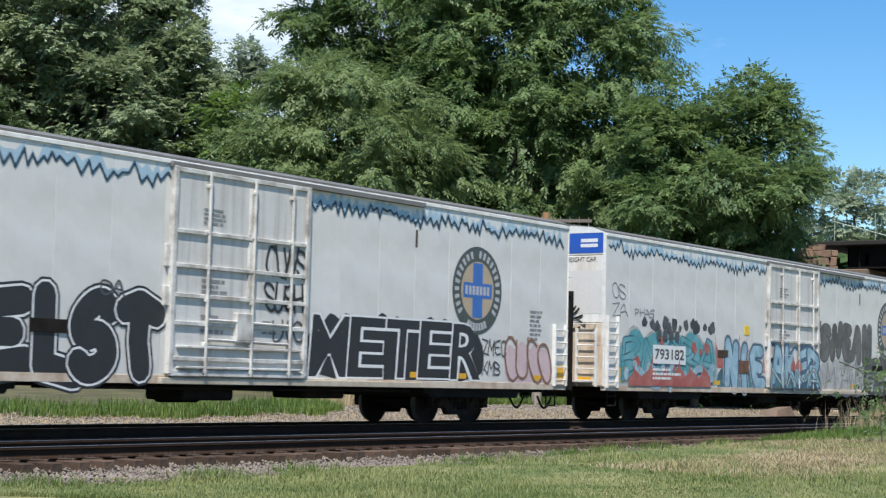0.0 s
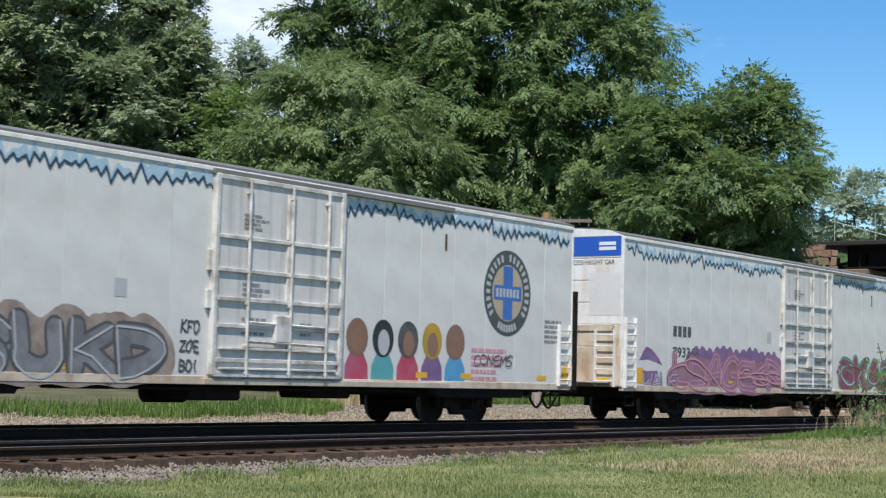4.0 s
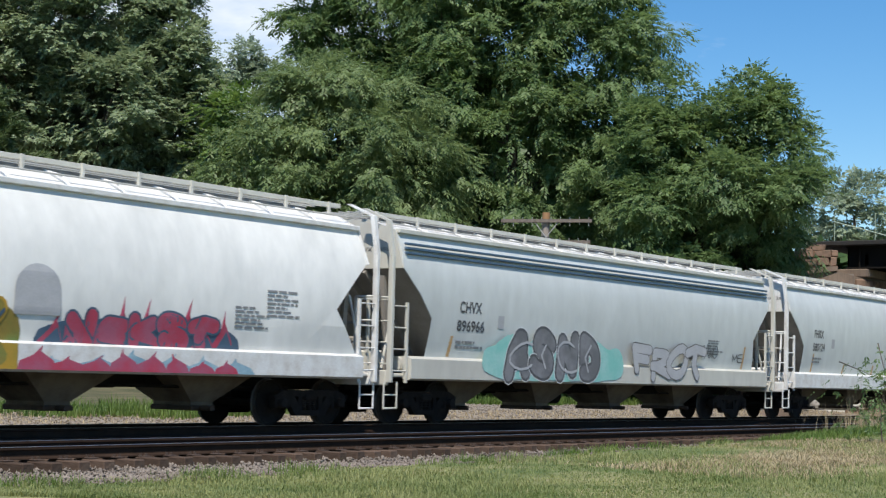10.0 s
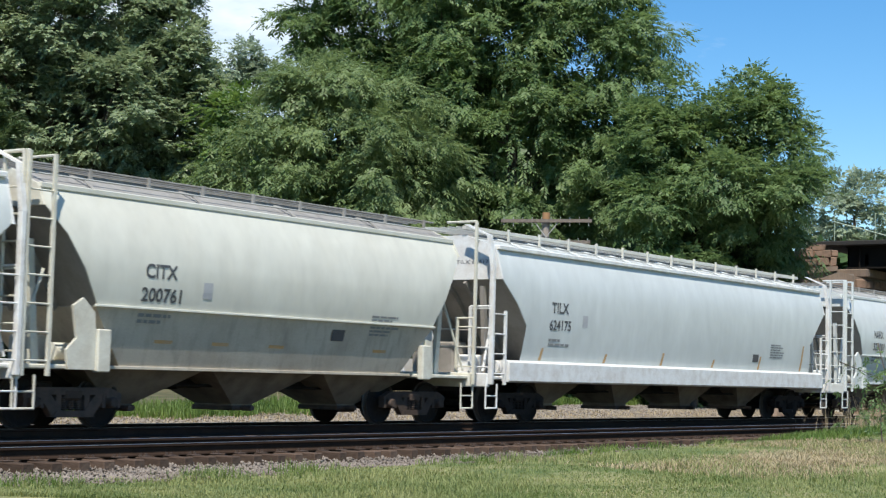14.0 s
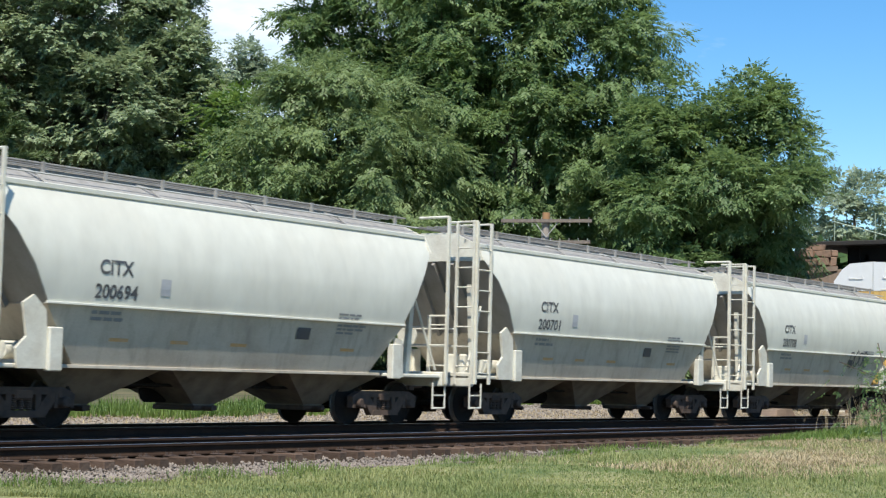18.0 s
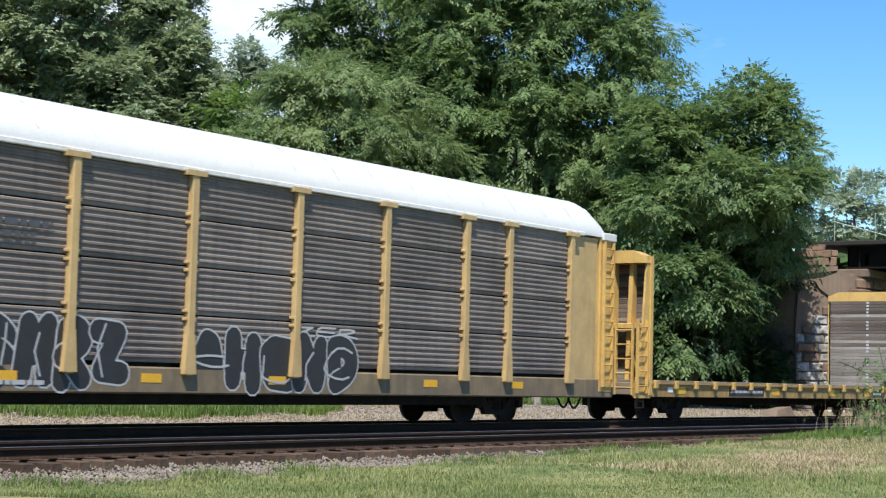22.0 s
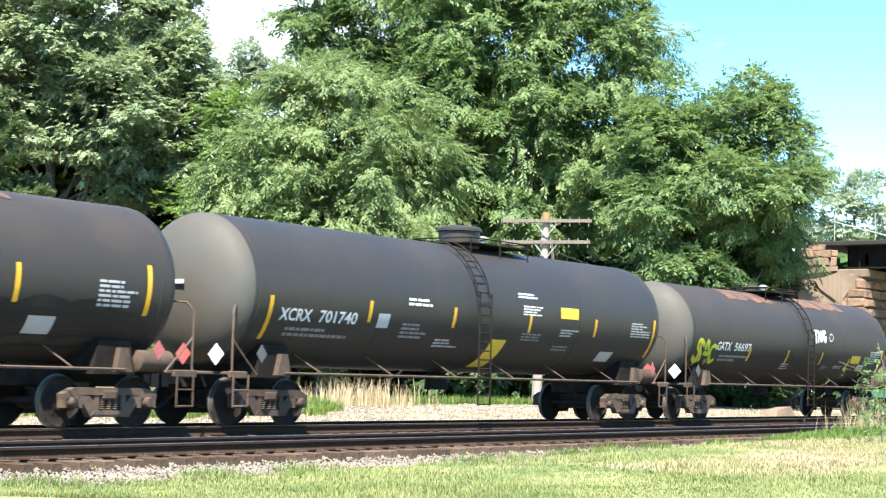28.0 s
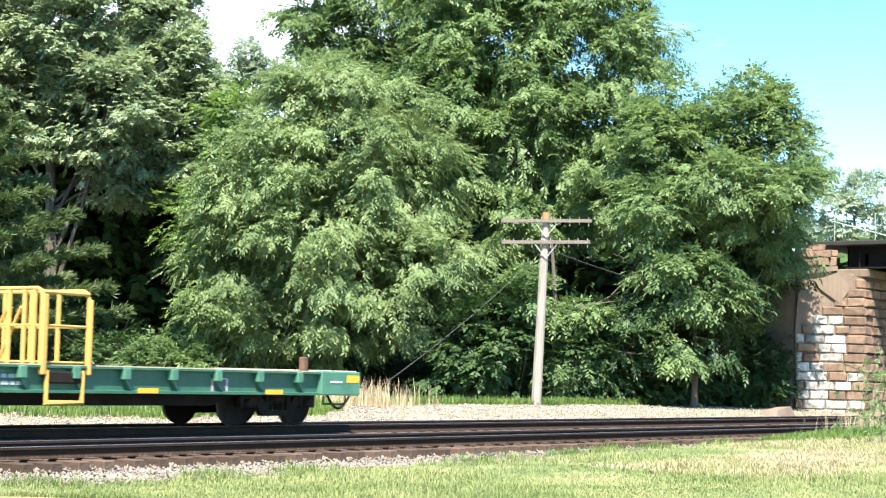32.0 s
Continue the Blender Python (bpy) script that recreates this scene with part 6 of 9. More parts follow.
# ---- enclosed auto carrier ----
def auto_carrier():
    e = car("auto_carrier_car", "yellow enclosed auto carrier with weathered grey side panels and white roof", "railway car", 299.2, 9.9, 14.95)
    W = 1.52
    xa, xb = -11.6, 12.45
    z0, z1 = 1.15, 4.68
    part("deck_frame", Solid().soft(-13.6, 14.6, -1.55, 1.55, 0.62, 1.10, 0.03), m_grimy_sill, e, "grimy brown deck sill")
    # black box stands for the unlit inside seen between the screens
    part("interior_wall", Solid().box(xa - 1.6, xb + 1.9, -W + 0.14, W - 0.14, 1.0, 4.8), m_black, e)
    roof = [(-W - 0.06, 4.70), (-W - 0.06, 4.80), (-W + 0.02, 5.0), (-1.15, 5.42), (-0.8, 5.62), (-0.3, 5.70), (0.3, 5.70), (0.8, 5.62), (1.15, 5.42), (W, 5.0), (W + 0.06, 4.8), (W + 0.06, 4.70)]
    rings = [[(x, y, z if z < 4.85 else 4.8 + (z - 4.8) * k) for y, z in roof] for x, k in ((-13.35, 1.0), (13.5, 1.0), (13.78, 0.97), (13.93, 0.86), (14.0, 0.62), (14.03, 0.1))]
    part("roof", Solid().loft(rings), m_roof_white, e, "bright white corrugated roof, rounded down at its end")
    for i in range(20):
        x = -12.7 + i * 1.33
        r = Solid()
        r.loft([[(x - 0.02, y * 1.004, z + 0.006) for y, z in roof[2:10]], [(x + 0.02, y * 1.004, z + 0.006) for y, z in roof[2:10]]], (False, False), False)
        part("roof_rib", r, m_roof_white, e)
    part("roof_rail", Solid().soft(xa - 0.4, xb + 0.5, -W - 0.1, -W, 4.66, 4.76, 0.015), m_trim, e)
    posts = [-11.45, -8.82, -6.82, -3.95, -1.07, 1.91, 4.78, 7.77, 9.55, 12.35]
    rows = [1.15, 2.04, 2.93, 3.80, 4.66]
    for a, b in zip(posts, posts[1:]):
        for k, (lo, hi) in enumerate(zip(rows, rows[1:])):
            n = 7
            h = (hi - lo - 0.05)
            line = []
            for i in range(n):
                z = lo + 0.05 + h * i / n
                line += [(-W, z), (-W, z + h / n * 0.40), (-W - 0.022, z + h / n * 0.58), (-W - 0.022, z + h / n * 0.86)]
            line.append((-W, hi))
            s = Solid()
            s.loft([[(a + 0.03, y, z) for y, z in line], [(b - 0.03, y, z) for y, z in line]], (False, False), False)
            s.box(a + 0.03, b - 0.03, -W + 0.01, -W + 0.03, lo + 0.03, hi)
            part("side_screen_panel", s, m_panel, e)
    for i, x in enumerate(posts):
        s = Solid()
        s.soft(x - 0.09, x + 0.09, -W - 0.13, -W, 0.95, 4.62, 0.015)
        s.prism([(x - 0.26, 4.60), (x + 0.26, 4.60), (x + 0.26, 4.70), (x - 0.26, 4.70)], "y", -W - 0.15, -W)
        s.prism([(x - 0.09, 1.7), (x + 0.09, 1.7), (x + 0.15, 0.98), (x - 0.15, 0.98)], "y", -W - 0.135, -W - 0.01)
        part("side_post", s, m_yellow_pale, e, "faded yellow side post")
        for z in rows[1:4]:
            part("post_clip", Solid().soft(x - 0.15, x + 0.15, -W - 0.1, -W, z - 0.09, z - 0.03, 0.01).soft(x - 0.15, x + 0.15, -W - 0.1, -W, z + 0.06, z + 0.12, 0.01), m_yellow_pale, e)
    for d in (-1, 1):
        xs, xe = -11.5, -13.0
        C, X = -13.05, -13.4
        if d > 0:
            xs, xe = 12.4, 13.75
            C, X = 14.18, 14.45
        part("end_side_panel", Solid().soft(min(xs, xe), max(xs, xe), -W + 0.0, -W + 0.06, 0.98, 4.66, 0.015), m_yellow_pale, e)
        part("corner_post", Solid().soft(C - 0.35, C + 0.35, -W - 0.04, -W + 0.2, 0.75, 4.75, 0.03), m_yellow_car, e)
        ladder(e, "corner_ladder", C - 0.22, 0.44, 0.9, 4.6, W + 0.05, 10, m_yellow_car)
        part("end_door", Solid().prism([(-W + 0.02, 0.8), (-W + 0.02, 4.62), (-0.01, 4.62), (-0.01, 0.8)], "x", X, X + d * 0.09), m_yellow_car, e, "yellow end door leaf")
        part("end_door", Solid().prism([(W - 0.02, 0.8), (W - 0.02, 4.62), (0.01, 4.62), (0.01, 0.8)], "x", X, X + d * 0.09), m_yellow_car, e, "yellow end door leaf")
        for m in (-1, 1) if d < 0 else ():
            part("end_door_top", Solid().prism([(m * 0.01, 4.63), (m * (W + 0.01), 4.63), (m * (W + 0.01), 5.0), (m * 1.2, 5.45), (m * 0.9, 5.66), (m * 0.01, 5.72)], "x", X, X + d * 0.1), m_roof_white, e, "white end door top")
        part("door_slot", Solid().box(X + d * 0.05, X + d * 0.108, -1.1, -0.35, 2.95, 3.1), m_black, e)
        part("door_slot", Solid().box(X + d * 0.05, X + d * 0.108, 0.35, 1.1, 2.95, 3.1), m_black, e)
        part("door_slot", Solid().box(X + d * 0.05, X + d * 0.118, -W + 0.02, -0.8, 4.68, 4.8), m_black, e)
        for y in (-0.9, 0.4) if d < 0 else ():
            part("door_grip", Solid().pipe([(X + d * 0.13, y, 5.2), (X + d * 0.13, y, 5.1), (X + d * 0.13, y + 0.5, 5.1), (X + d * 0.13, y + 0.5, 5.2)], 0.015), m_trim, e)
        part("end_sill", Solid().soft(X, X + d * 0.45, -1.4, 1.4, 0.62, 1.0, 0.03), m_black, e)
        part("corner_cap", Solid().soft(C - 0.3, C + 0.35, -W - 0.12, -W + 0.15, 4.62, 4.82, 0.02), m_roof_white, e)
    for x in (-11.6, -5.5, -2.2, 1.2, 6.3, 9.8):
        part("reflector", Solid().box(x, x + 0.5, -1.556, -1.55, 0.82, 0.98), m_reflect, e)
    part("floor_pan", Solid().soft(-9.0, 9.0, -1.3, 1.3, 0.42, 0.66, 0.05), m_black, e)
    fs = flat_side(W + 0.05)
    gs = flat_side(W + 0.022)
    cloud(e, -11.9, -7.2, 0.66, 2.0, p_black, gs, 101, lift=0.003, lumps=5)
    drawn_word(e, "ACETI", -11.7, -7.2, 0.70, 2.05, [(0.21, p_black), (0.14, p_chalk)], gs, 101, lean=0.28, overlap=0.06)
    drawn_word(e, "SMRZ", -5.85, -2.6, 0.66, 1.98, [(0.23, p_silver), (0.195, p_black)], gs, 102)
    drawn_word(e, "IIII", -5.6, -2.8, 0.8, 1.9, [(0.02, p_silver)], gs, 105, lift=0.016, swell=0.3)
    drawn_word(e, "AHEND", -1.05, 3.95, 0.64, 1.85, [(0.25, p_silver), (0.215, p_black)], gs, 103)
    drawn_word(e, "CIUIC", -0.9, 3.8, 0.75, 1.7, [(0.022, p_silver)], gs, 104, lift=0.017, swell=0.4)
    drawn_word(e, "ZER", 1.9, 3.9, 1.75, 2.0, [(0.02, p_silver)], gs, 106)
    bars(e, -7.2, -4.4, 0.72, 0.86, 1, p_silver, flat_side(1.555), 104, full=True)
    bars(e, -5.9, -4.3, 3.1, 3.5, 2, p_dark, fs, 105)
    for k in range(3):
        patch(e, "company_mark", rect(-6.7, -5.6, 3.35 - k * 0.1, 3.39 - k * 0.1), p_dark, fs, 0.006)
    brake_gear(e, -8, 8, 6)


# ---- bulkhead flat car ----
def bulkhead_flat():
    e = car("bulkhead_flat_car", "empty yellow bulkhead flat car with weathered timber end walls", "railway car", 325.71, 7.83, 11.45)
    part("deck_frame", Solid().soft(-10.65, 10.65, -1.42, 1.42, 0.70, 1.04, 0.02), m_deck_wood, e)
    s = Solid()
    s.prism([(-1.5, 0.66), (-1.42, 0.66), (-1.42, 1.0), (-1.5, 1.06), (-1.56, 1.06), (-1.56, 1.0), (-1.5, 0.98)], "x", -10.65, 10.65)
    part("side_sill", s, m_yellow_dirty, e)
    part("fish_belly", Solid().prism([(-6.5, 0.72), (-5.5, 0.42), (5.5, 0.42), (6.5, 0.72)], "y", -0.5, 0.5), m_black, e)
    plank = Solid().soft(0, 0.44, -1.54, 1.54, 1.045, 1.105, 0.008).mesh("deck_plank", m_deck_wood)
    for i in range(47):
        place("deck_plank", plank, e, (-10.6 + i * 0.45, 0, 0))
    pocket = Solid().soft(-0.09, 0.09, -1.60, -1.5, 0.88, 1.10, 0.01).mesh("stake_pocket", m_yellow_car)
    for i in range(17):
        place("stake_pocket", pocket, e, (-9.6 + i * 1.2, 0, 0))
    fs = flat_side(1.502)
    for x in (-8.3, -5.0, -2.0, 2.4, 5.6, 8.9):
        part("reflector", Solid().box(x, x + 0.55, -1.507, -1.5, 0.74, 0.94), m_reflect, e)
    patch(e, "number_board", rect(-5.0, -2.6, 0.70, 0.96), p_black, fs, 0.008)
    bars(e, -4.9, -2.7, 0.76, 0.90, 1, p_silver, fs, 5, lift=0.012, full=True)
    patch(e, "number_board", rect(6.3, 7.2, 0.72, 0.95), p_black, fs, 0.008)
    bars(e, 6.35, 7.1, 0.76, 0.90, 1, p_silver, fs, 6, lift=0.012, full=True)
    patch(e, "white_plate", rect(-8.8, -8.5, 0.78, 0.92), p_white, fs, 0.008)
    for d in (-1, 1):
        xf = d * 9.81                  # face of the timber wall
        xo = d * 10.85
        for sd in (-1, 1):
            y = sd * 1.5
            s = Solid()
            s.prism([(xf, 0.62), (xf, 4.42), (xf + d * 0.28, 4.42), (xf + d * 0.5, 2.4), (xo - d * 0.2, 0.9), (xo - d * 0.2, 0.62)], "y", y - 0.03, y + 0.03)
            part("bulkhead_side_plate", s, m_yellow_car, e, "yellow riveted side plate")
            s = Solid()
            s.prism([(xf, 4.42), (xf + d * 0.14, 4.42), (xf + d * 0.14, 0.7), (xf, 0.7)], "y", y - 0.07, y + 0.07)
            part("bulkhead_corner_post", s, m_yellow_car, e)
        for y in (-1.05, -0.5, 0, 0.5, 1.05):
            s = Solid()
            s.prism([(xf + d * 0.1, 4.35), (xf + d * 0.28, 4.35), (xf + d * 0.5, 0.9), (xf + d * 0.1, 0.9)], "y", y - 0.06, y + 0.06)
            part("bulkhead_rib", s, m_yellow_car, e)
        s = Solid()
        s.prism([(-1.55, 4.22), (1.55, 4.22), (1.5, 4.42), (1.15, 4.56), (-1.15, 4.56), (-1.5, 4.42)], "x", xf - d * 0.06, xf + d * 0.5)
        part("bulkhead_cap", s, m_yellow_car, e, "yellow steel cap")
        part("bulkhead_crossbar", Solid().soft(xf + d * 0.1, xf + d * 0.6, -1.5, 1.5, 2.45, 2.6, 0.02), m_yellow_car, e)
        n = 26
        h = (4.22 - 1.11) / n
        kinds = [Solid().soft(min(xf, xf - d * 0.06), max(xf, xf - d * 0.06), -1.46, 1.46, 0, h - 0.008, 0.008).mesh("bulkhead_board", m) for m in (m_board_dark, m_board_pale)]
        for i in range(n):
            place("bulkhead_board", kinds[i < 12 or i in (13, 15, 21)], e, (0, 0, 1.11 + i * h))
        s = Solid()
        rng = random.Random(3)
        for i in range(26):
            if rng.random() < 0.85:
                s.box(xf - d * 0.064, xf - d * 0.062, -0.04 + rng.uniform(-0.02, 0.02), 0.06, 1.14 + i * h, 1.11 + (i + 0.85) * h)
        part("painted_stripe", s, p_silver, e, "worn white centre stripe", smooth=False)
        ladder(e, "side_ladder", min(xf + d * 0.3, xf + d * 0.85), 0.5, 0.75, 2.7, 1.53, 5, m_yellow_car)
        ladder(e, "end_ladder", xo - d * 0.2, (-1.4, -0.9), 0.7, 2.6, 0, 5, m_yellow_car, axis="y")
        stirrup(e, d * 10.4 - 0.2, m_black, 0.36, 0.7)
    brake_gear(e, -6, 6, 5)


# ---- tank cars ----
def tank_car(u, label, R, zc, L, trucks, half, seed, shell=None, head=None, stripes=(), number=("", ""), numx=None, num_z=2.1, platform=1.3, rust=(), top_rail=False, signs=(), num_mat=None, lad=1.0, cage=True, dome=-0.15, neck=1.0):
    e = car("tank_car", label, "railway car", u, trucks, half, sill=False, tone="brown")
    shell, head = shell or m_tank, head or m_tank
    n = 48
    s = Solid()
    s.turn([(-L, R), (-L * 0.5, R * 1.001), (0, R * 1.002), (L * 0.5, R * 1.001), (L, R)], (0, 0, zc), "x", n)
    part("tank_shell", s, shell, e)
    hd = R * 0.46
    for d in (-1, 1):
        prof = [(0.0, R)] + [(hd * math.sin(t), R * math.cos(t)) for t in np.linspace(0.12, math.pi / 2 - 0.02, 9)]
        part("tank_head", Solid().turn([(d * (L + w), r) for w, r in prof], (0, 0, zc), "x", n), head, e, "rounded tank head")
    for x in (-L * 0.98, -L * 0.5, 0.0, L * 0.5, L * 0.98):
        part("weld_band", Solid().turn([(x - 0.03, R * 0.99), (x - 0.02, R * 1.005), (x + 0.02, R * 1.005), (x + 0.03, R * 0.99)], (0, 0, zc), "x", n), shell, e)

    def side(z):
        v = max(0.0, R * R * 1.004 - (z - zc) ** 2)
        return math.sqrt(v)
    # saddle, stub sills, platforms
    for d in (-1, 1):
        part("saddle", Solid().prism([(d * trucks - 0.5, 0.95), (d * trucks + 0.5, 0.95), (d * trucks + 0.38, zc - R * 0.72), (d * trucks - 0.38, zc - R * 0.72)], "y", -1.15, 1.15), m_black, e)
        part("stub_sill", Solid().soft(d * (trucks - 1.6), d * (half - 0.45), -0.25, 0.25, 0.72, 1.05), m_black, e)
        s = Solid()
        s.soft(d * (L + 0.15), d * (half - 0.4), -1.45, 1.45, 0.98, 1.05)
        s.soft(d * (L + 0.15), d * (half - 0.35), -1.5, -1.42, 0.92, 1.06)
        part("end_platform", s, m_bogie, e)
        s = Solid()
        xe = d * (half - 0.45)
        s.pipe([(xe, -1.45, 1.0), (xe, -1.45, 2.15), (xe - d * 0.12, -1.38, 2.3), (xe - d * 0.5, -1.1, 2.32), (xe - d * 0.5, 1.3, 2.32), (xe - d * 0.5, 1.4, 1.0)], 0.022, 6)
        s.tube((xe, -1.45, 1.65), (xe - d * 0.7, -1.45, 1.0), 0.02, 6)
        part("platform_rail", s, m_bogie, e)
        s = Solid()
        s.pipe([(xe, -1.5, 1.0), (xe, -1.5, 0.4), (xe - d * 0.42, -1.5, 0.4), (xe - d * 0.42, -1.5, 1.0)], 0.022, 6)
        s.tube((xe, -1.5, 0.7), (xe - d * 0.42, -1.5, 0.7), 0.018, 6)
        part("step", s, m_bogie, e)
        # placards stand on the platform edge
        for y, c in ((-0.35, p_red), (-1.2, p_white)):
            q = Solid().prism([(y, 1.16), (y + 0.2, 1.37), (y, 1.58), (y - 0.2, 1.37)], "x", d * (L + hd + 0.03), d * (L + hd + 0.04))
            if d < 0:
                part("placard", q, c, e, "diamond hazard placard", smooth=False)
        part("placard", Solid().prism([(d * trucks + d * 0.75, 1.22), (d * trucks + d * 0.75 + 0.15, 1.40), (d * trucks + d * 0.75, 1.58), (d * trucks + d * 0.75 - 0.15, 1.40)], "y", -1.49, -1.48), p_red if d > 0 and neck == 1 else p_dark, e, smooth=False)
        if d > 0:
            part("air_reservoir", Solid().turn([(-0.45, 0.05), (-0.4, 0.2), (0.4, 0.2), (0.45, 0.05)], (d * (trucks + 0.95), -1.1, 1.2), "x", 14), m_bogie, e)
        s = Solid()
        s.prism([(d * (trucks - 0.2), 1.0), (d * (trucks + 0.2), 1.0), (d * (trucks + 0.08), 1.42), (d * (trucks - 0.1), 1.42)], "y", -1.42, -1.3)
        part("saddle_bracket", s, m_bogie, e)
    # walkway pipe along the lower side with its struts
    s = Solid().tube((-trucks, -1.42, 1.04), (trucks, -1.42, 1.04), 0.028, 6)
    for i in range(6):
        x = -trucks + 2 * trucks * (i + 0.5) / 6
        s.tube((x, -1.42, 1.04), (x - 0.25, -side(1.45) - 0.0, 1.42), 0.018, 5)
    part("side_rail", s, m_bogie, e)
    # ladder and dome
    x = lad
    s = Solid()
    zs = np.linspace(0.45, zc, 12)
    for k in (x, x + 0.48):
        s.pipe([(k, -R - 0.16, 0.42), (k, -R - 0.16, zc + 0.3)], 0.022, 6)
        arc = [(k, -(R + 0.12) * math.cos(a), zc + (R + 0.12) * math.sin(a)) for a in np.linspace(0.15, 1.25, 8)]
        s.pipe([(k, -R - 0.16, zc + 0.2)] + arc, 0.022, 6)
    for z in zs:
        s.tube((x, -R - 0.16, z), (x + 0.48, -R - 0.16, z), 0.016, 5)
    for a in np.linspace(0.2, 1.2, 5):
        p = (-(R + 0.12) * math.cos(a), zc + (R + 0.12) * math.sin(a))
        s.tube((x, *p), (x + 0.48, *p), 0.016, 5)
    part("ladder", s, m_black, e)
    s = Solid()
    x += dome + 0.15
    s.soft(x - 0.9, x + 1.6, -0.85, 0.85, zc + R + 0.02, zc + R + 0.07)
    part("dome_platform", s, m_grate if cage else m_black, e)
    s = Solid().turn([(a * neck, b * neck) for a, b in ((0, 0.05), (0, 0.50), (0.40, 0.50), (0.42, 0.55), (0.48, 0.55), (0.53, 0.48), (0.58, 0.1))], (x - 0.15, 0, zc + R - 0.05), "z", 20)
    for i in range(8):
        t = i * math.pi / 4
        px, py = x - 0.15 + 0.47 * neck * math.cos(t), 0.47 * neck * math.sin(t)
        s.tube((px, py, zc + R + 0.18 * neck), (px, py, zc + R + 0.37 * neck), 0.03, 6)
    part("manway_dome", s, shell, e)
    s = Solid()
    zr = zc + R + (0.75 if top_rail else 0.48 if cage else 0.16)
    a, b = (x - 1.3, x + 2.0) if top_rail else (x - 0.9, x + 1.6)
    loop = [(a, -0.85), (b, -0.85), (b, 0.85), (a, 0.85), (a, -0.85)]
    s.pipe([(p, q, zr) for p, q in loop], 0.018, 5)
    for p, q in loop[:4] + [((a + b) / 2, -0.85), ((a + b) / 2, 0.85)]:
        s.tube((p, q, zc + R * 0.8), (p, q, zr), 0.016, 5)
    part("dome_rail", s, m_grate if cage else m_black, e)
    part("relief_valve", Solid().turn([(0, 0.1), (0.25, 0.1), (0.27, 0.14), (0.33, 0.13), (0.36, 0.04)], (x + 1.0, 0.1, zc + R), "z", 12), m_grate, e)
    s = Solid().turn([(0, 0.3), (0.35, 0.26), (0.38, 0.12), (0.5, 0.1)], (0.0, 0, 0.75), "z", 16)
    part("bottom_outlet", s, m_black, e)
    for xx, za, zb in stripes:
        w = 0.055
        pts = [(xx - w, za), (xx + w, za)] + [(xx + w, za + (zb - za) * i / 6) for i in range(1, 7)] + [(xx - w, za + (zb - za) * i / 6) for i in range(6, 0, -1)]
        patch(e, "reflective_stripe", pts, m_reflect, side, 0.005)
    rng = random.Random(seed)
    if number[0]:
        lettering(e, number[0], numx[0], numx[0] + (numx[1] - numx[0]) * 0.4, num_z, num_z + 0.25, num_mat or p_silver, side)
        lettering(e, number[1], numx[0] + (numx[1] - numx[0]) * 0.5, numx[1], num_z, num_z + 0.25, num_mat or p_silver, side)
        bars(e, numx[0] + 0.3, numx[1], num_z - 0.32, num_z - 0.1, 2, p_grey, side, seed)
    for x0, x1, za, zb, rows, mat in signs:
        bars(e, x0, x1, za, zb, rows, mat, side, rng.randint(0, 999))
    for x0, x1, za, zb in rust:
        s = Solid()
        rows = []
        for j in range(7):
            f = j / 6
            ang = za + (zb - za) * f
            ln = []
            for i in range(25):
                g = i / 24
                xx = x0 + (x1 - x0) * g
                wob = 0.10 * noise.noise((xx * 1.3, f * 3, seed))
                aa = min(max(ang + wob * (1 - abs(2 * f - 1)) + (0.12 * noise.noise((xx * 2.1, 7, seed)) if j == 0 else 0), za - 0.1), zb)
                ln.append((xx, -(R * 1.004 + 0.004) * math.cos(aa), zc + (R * 1.004 + 0.004) * math.sin(aa)))
            rows.append(ln)
        s.loft(rows, (False, False), False)
        part("rust_patch", s, m_rust_patch, e, "orange-brown rust patch on the crown")
    return e, side


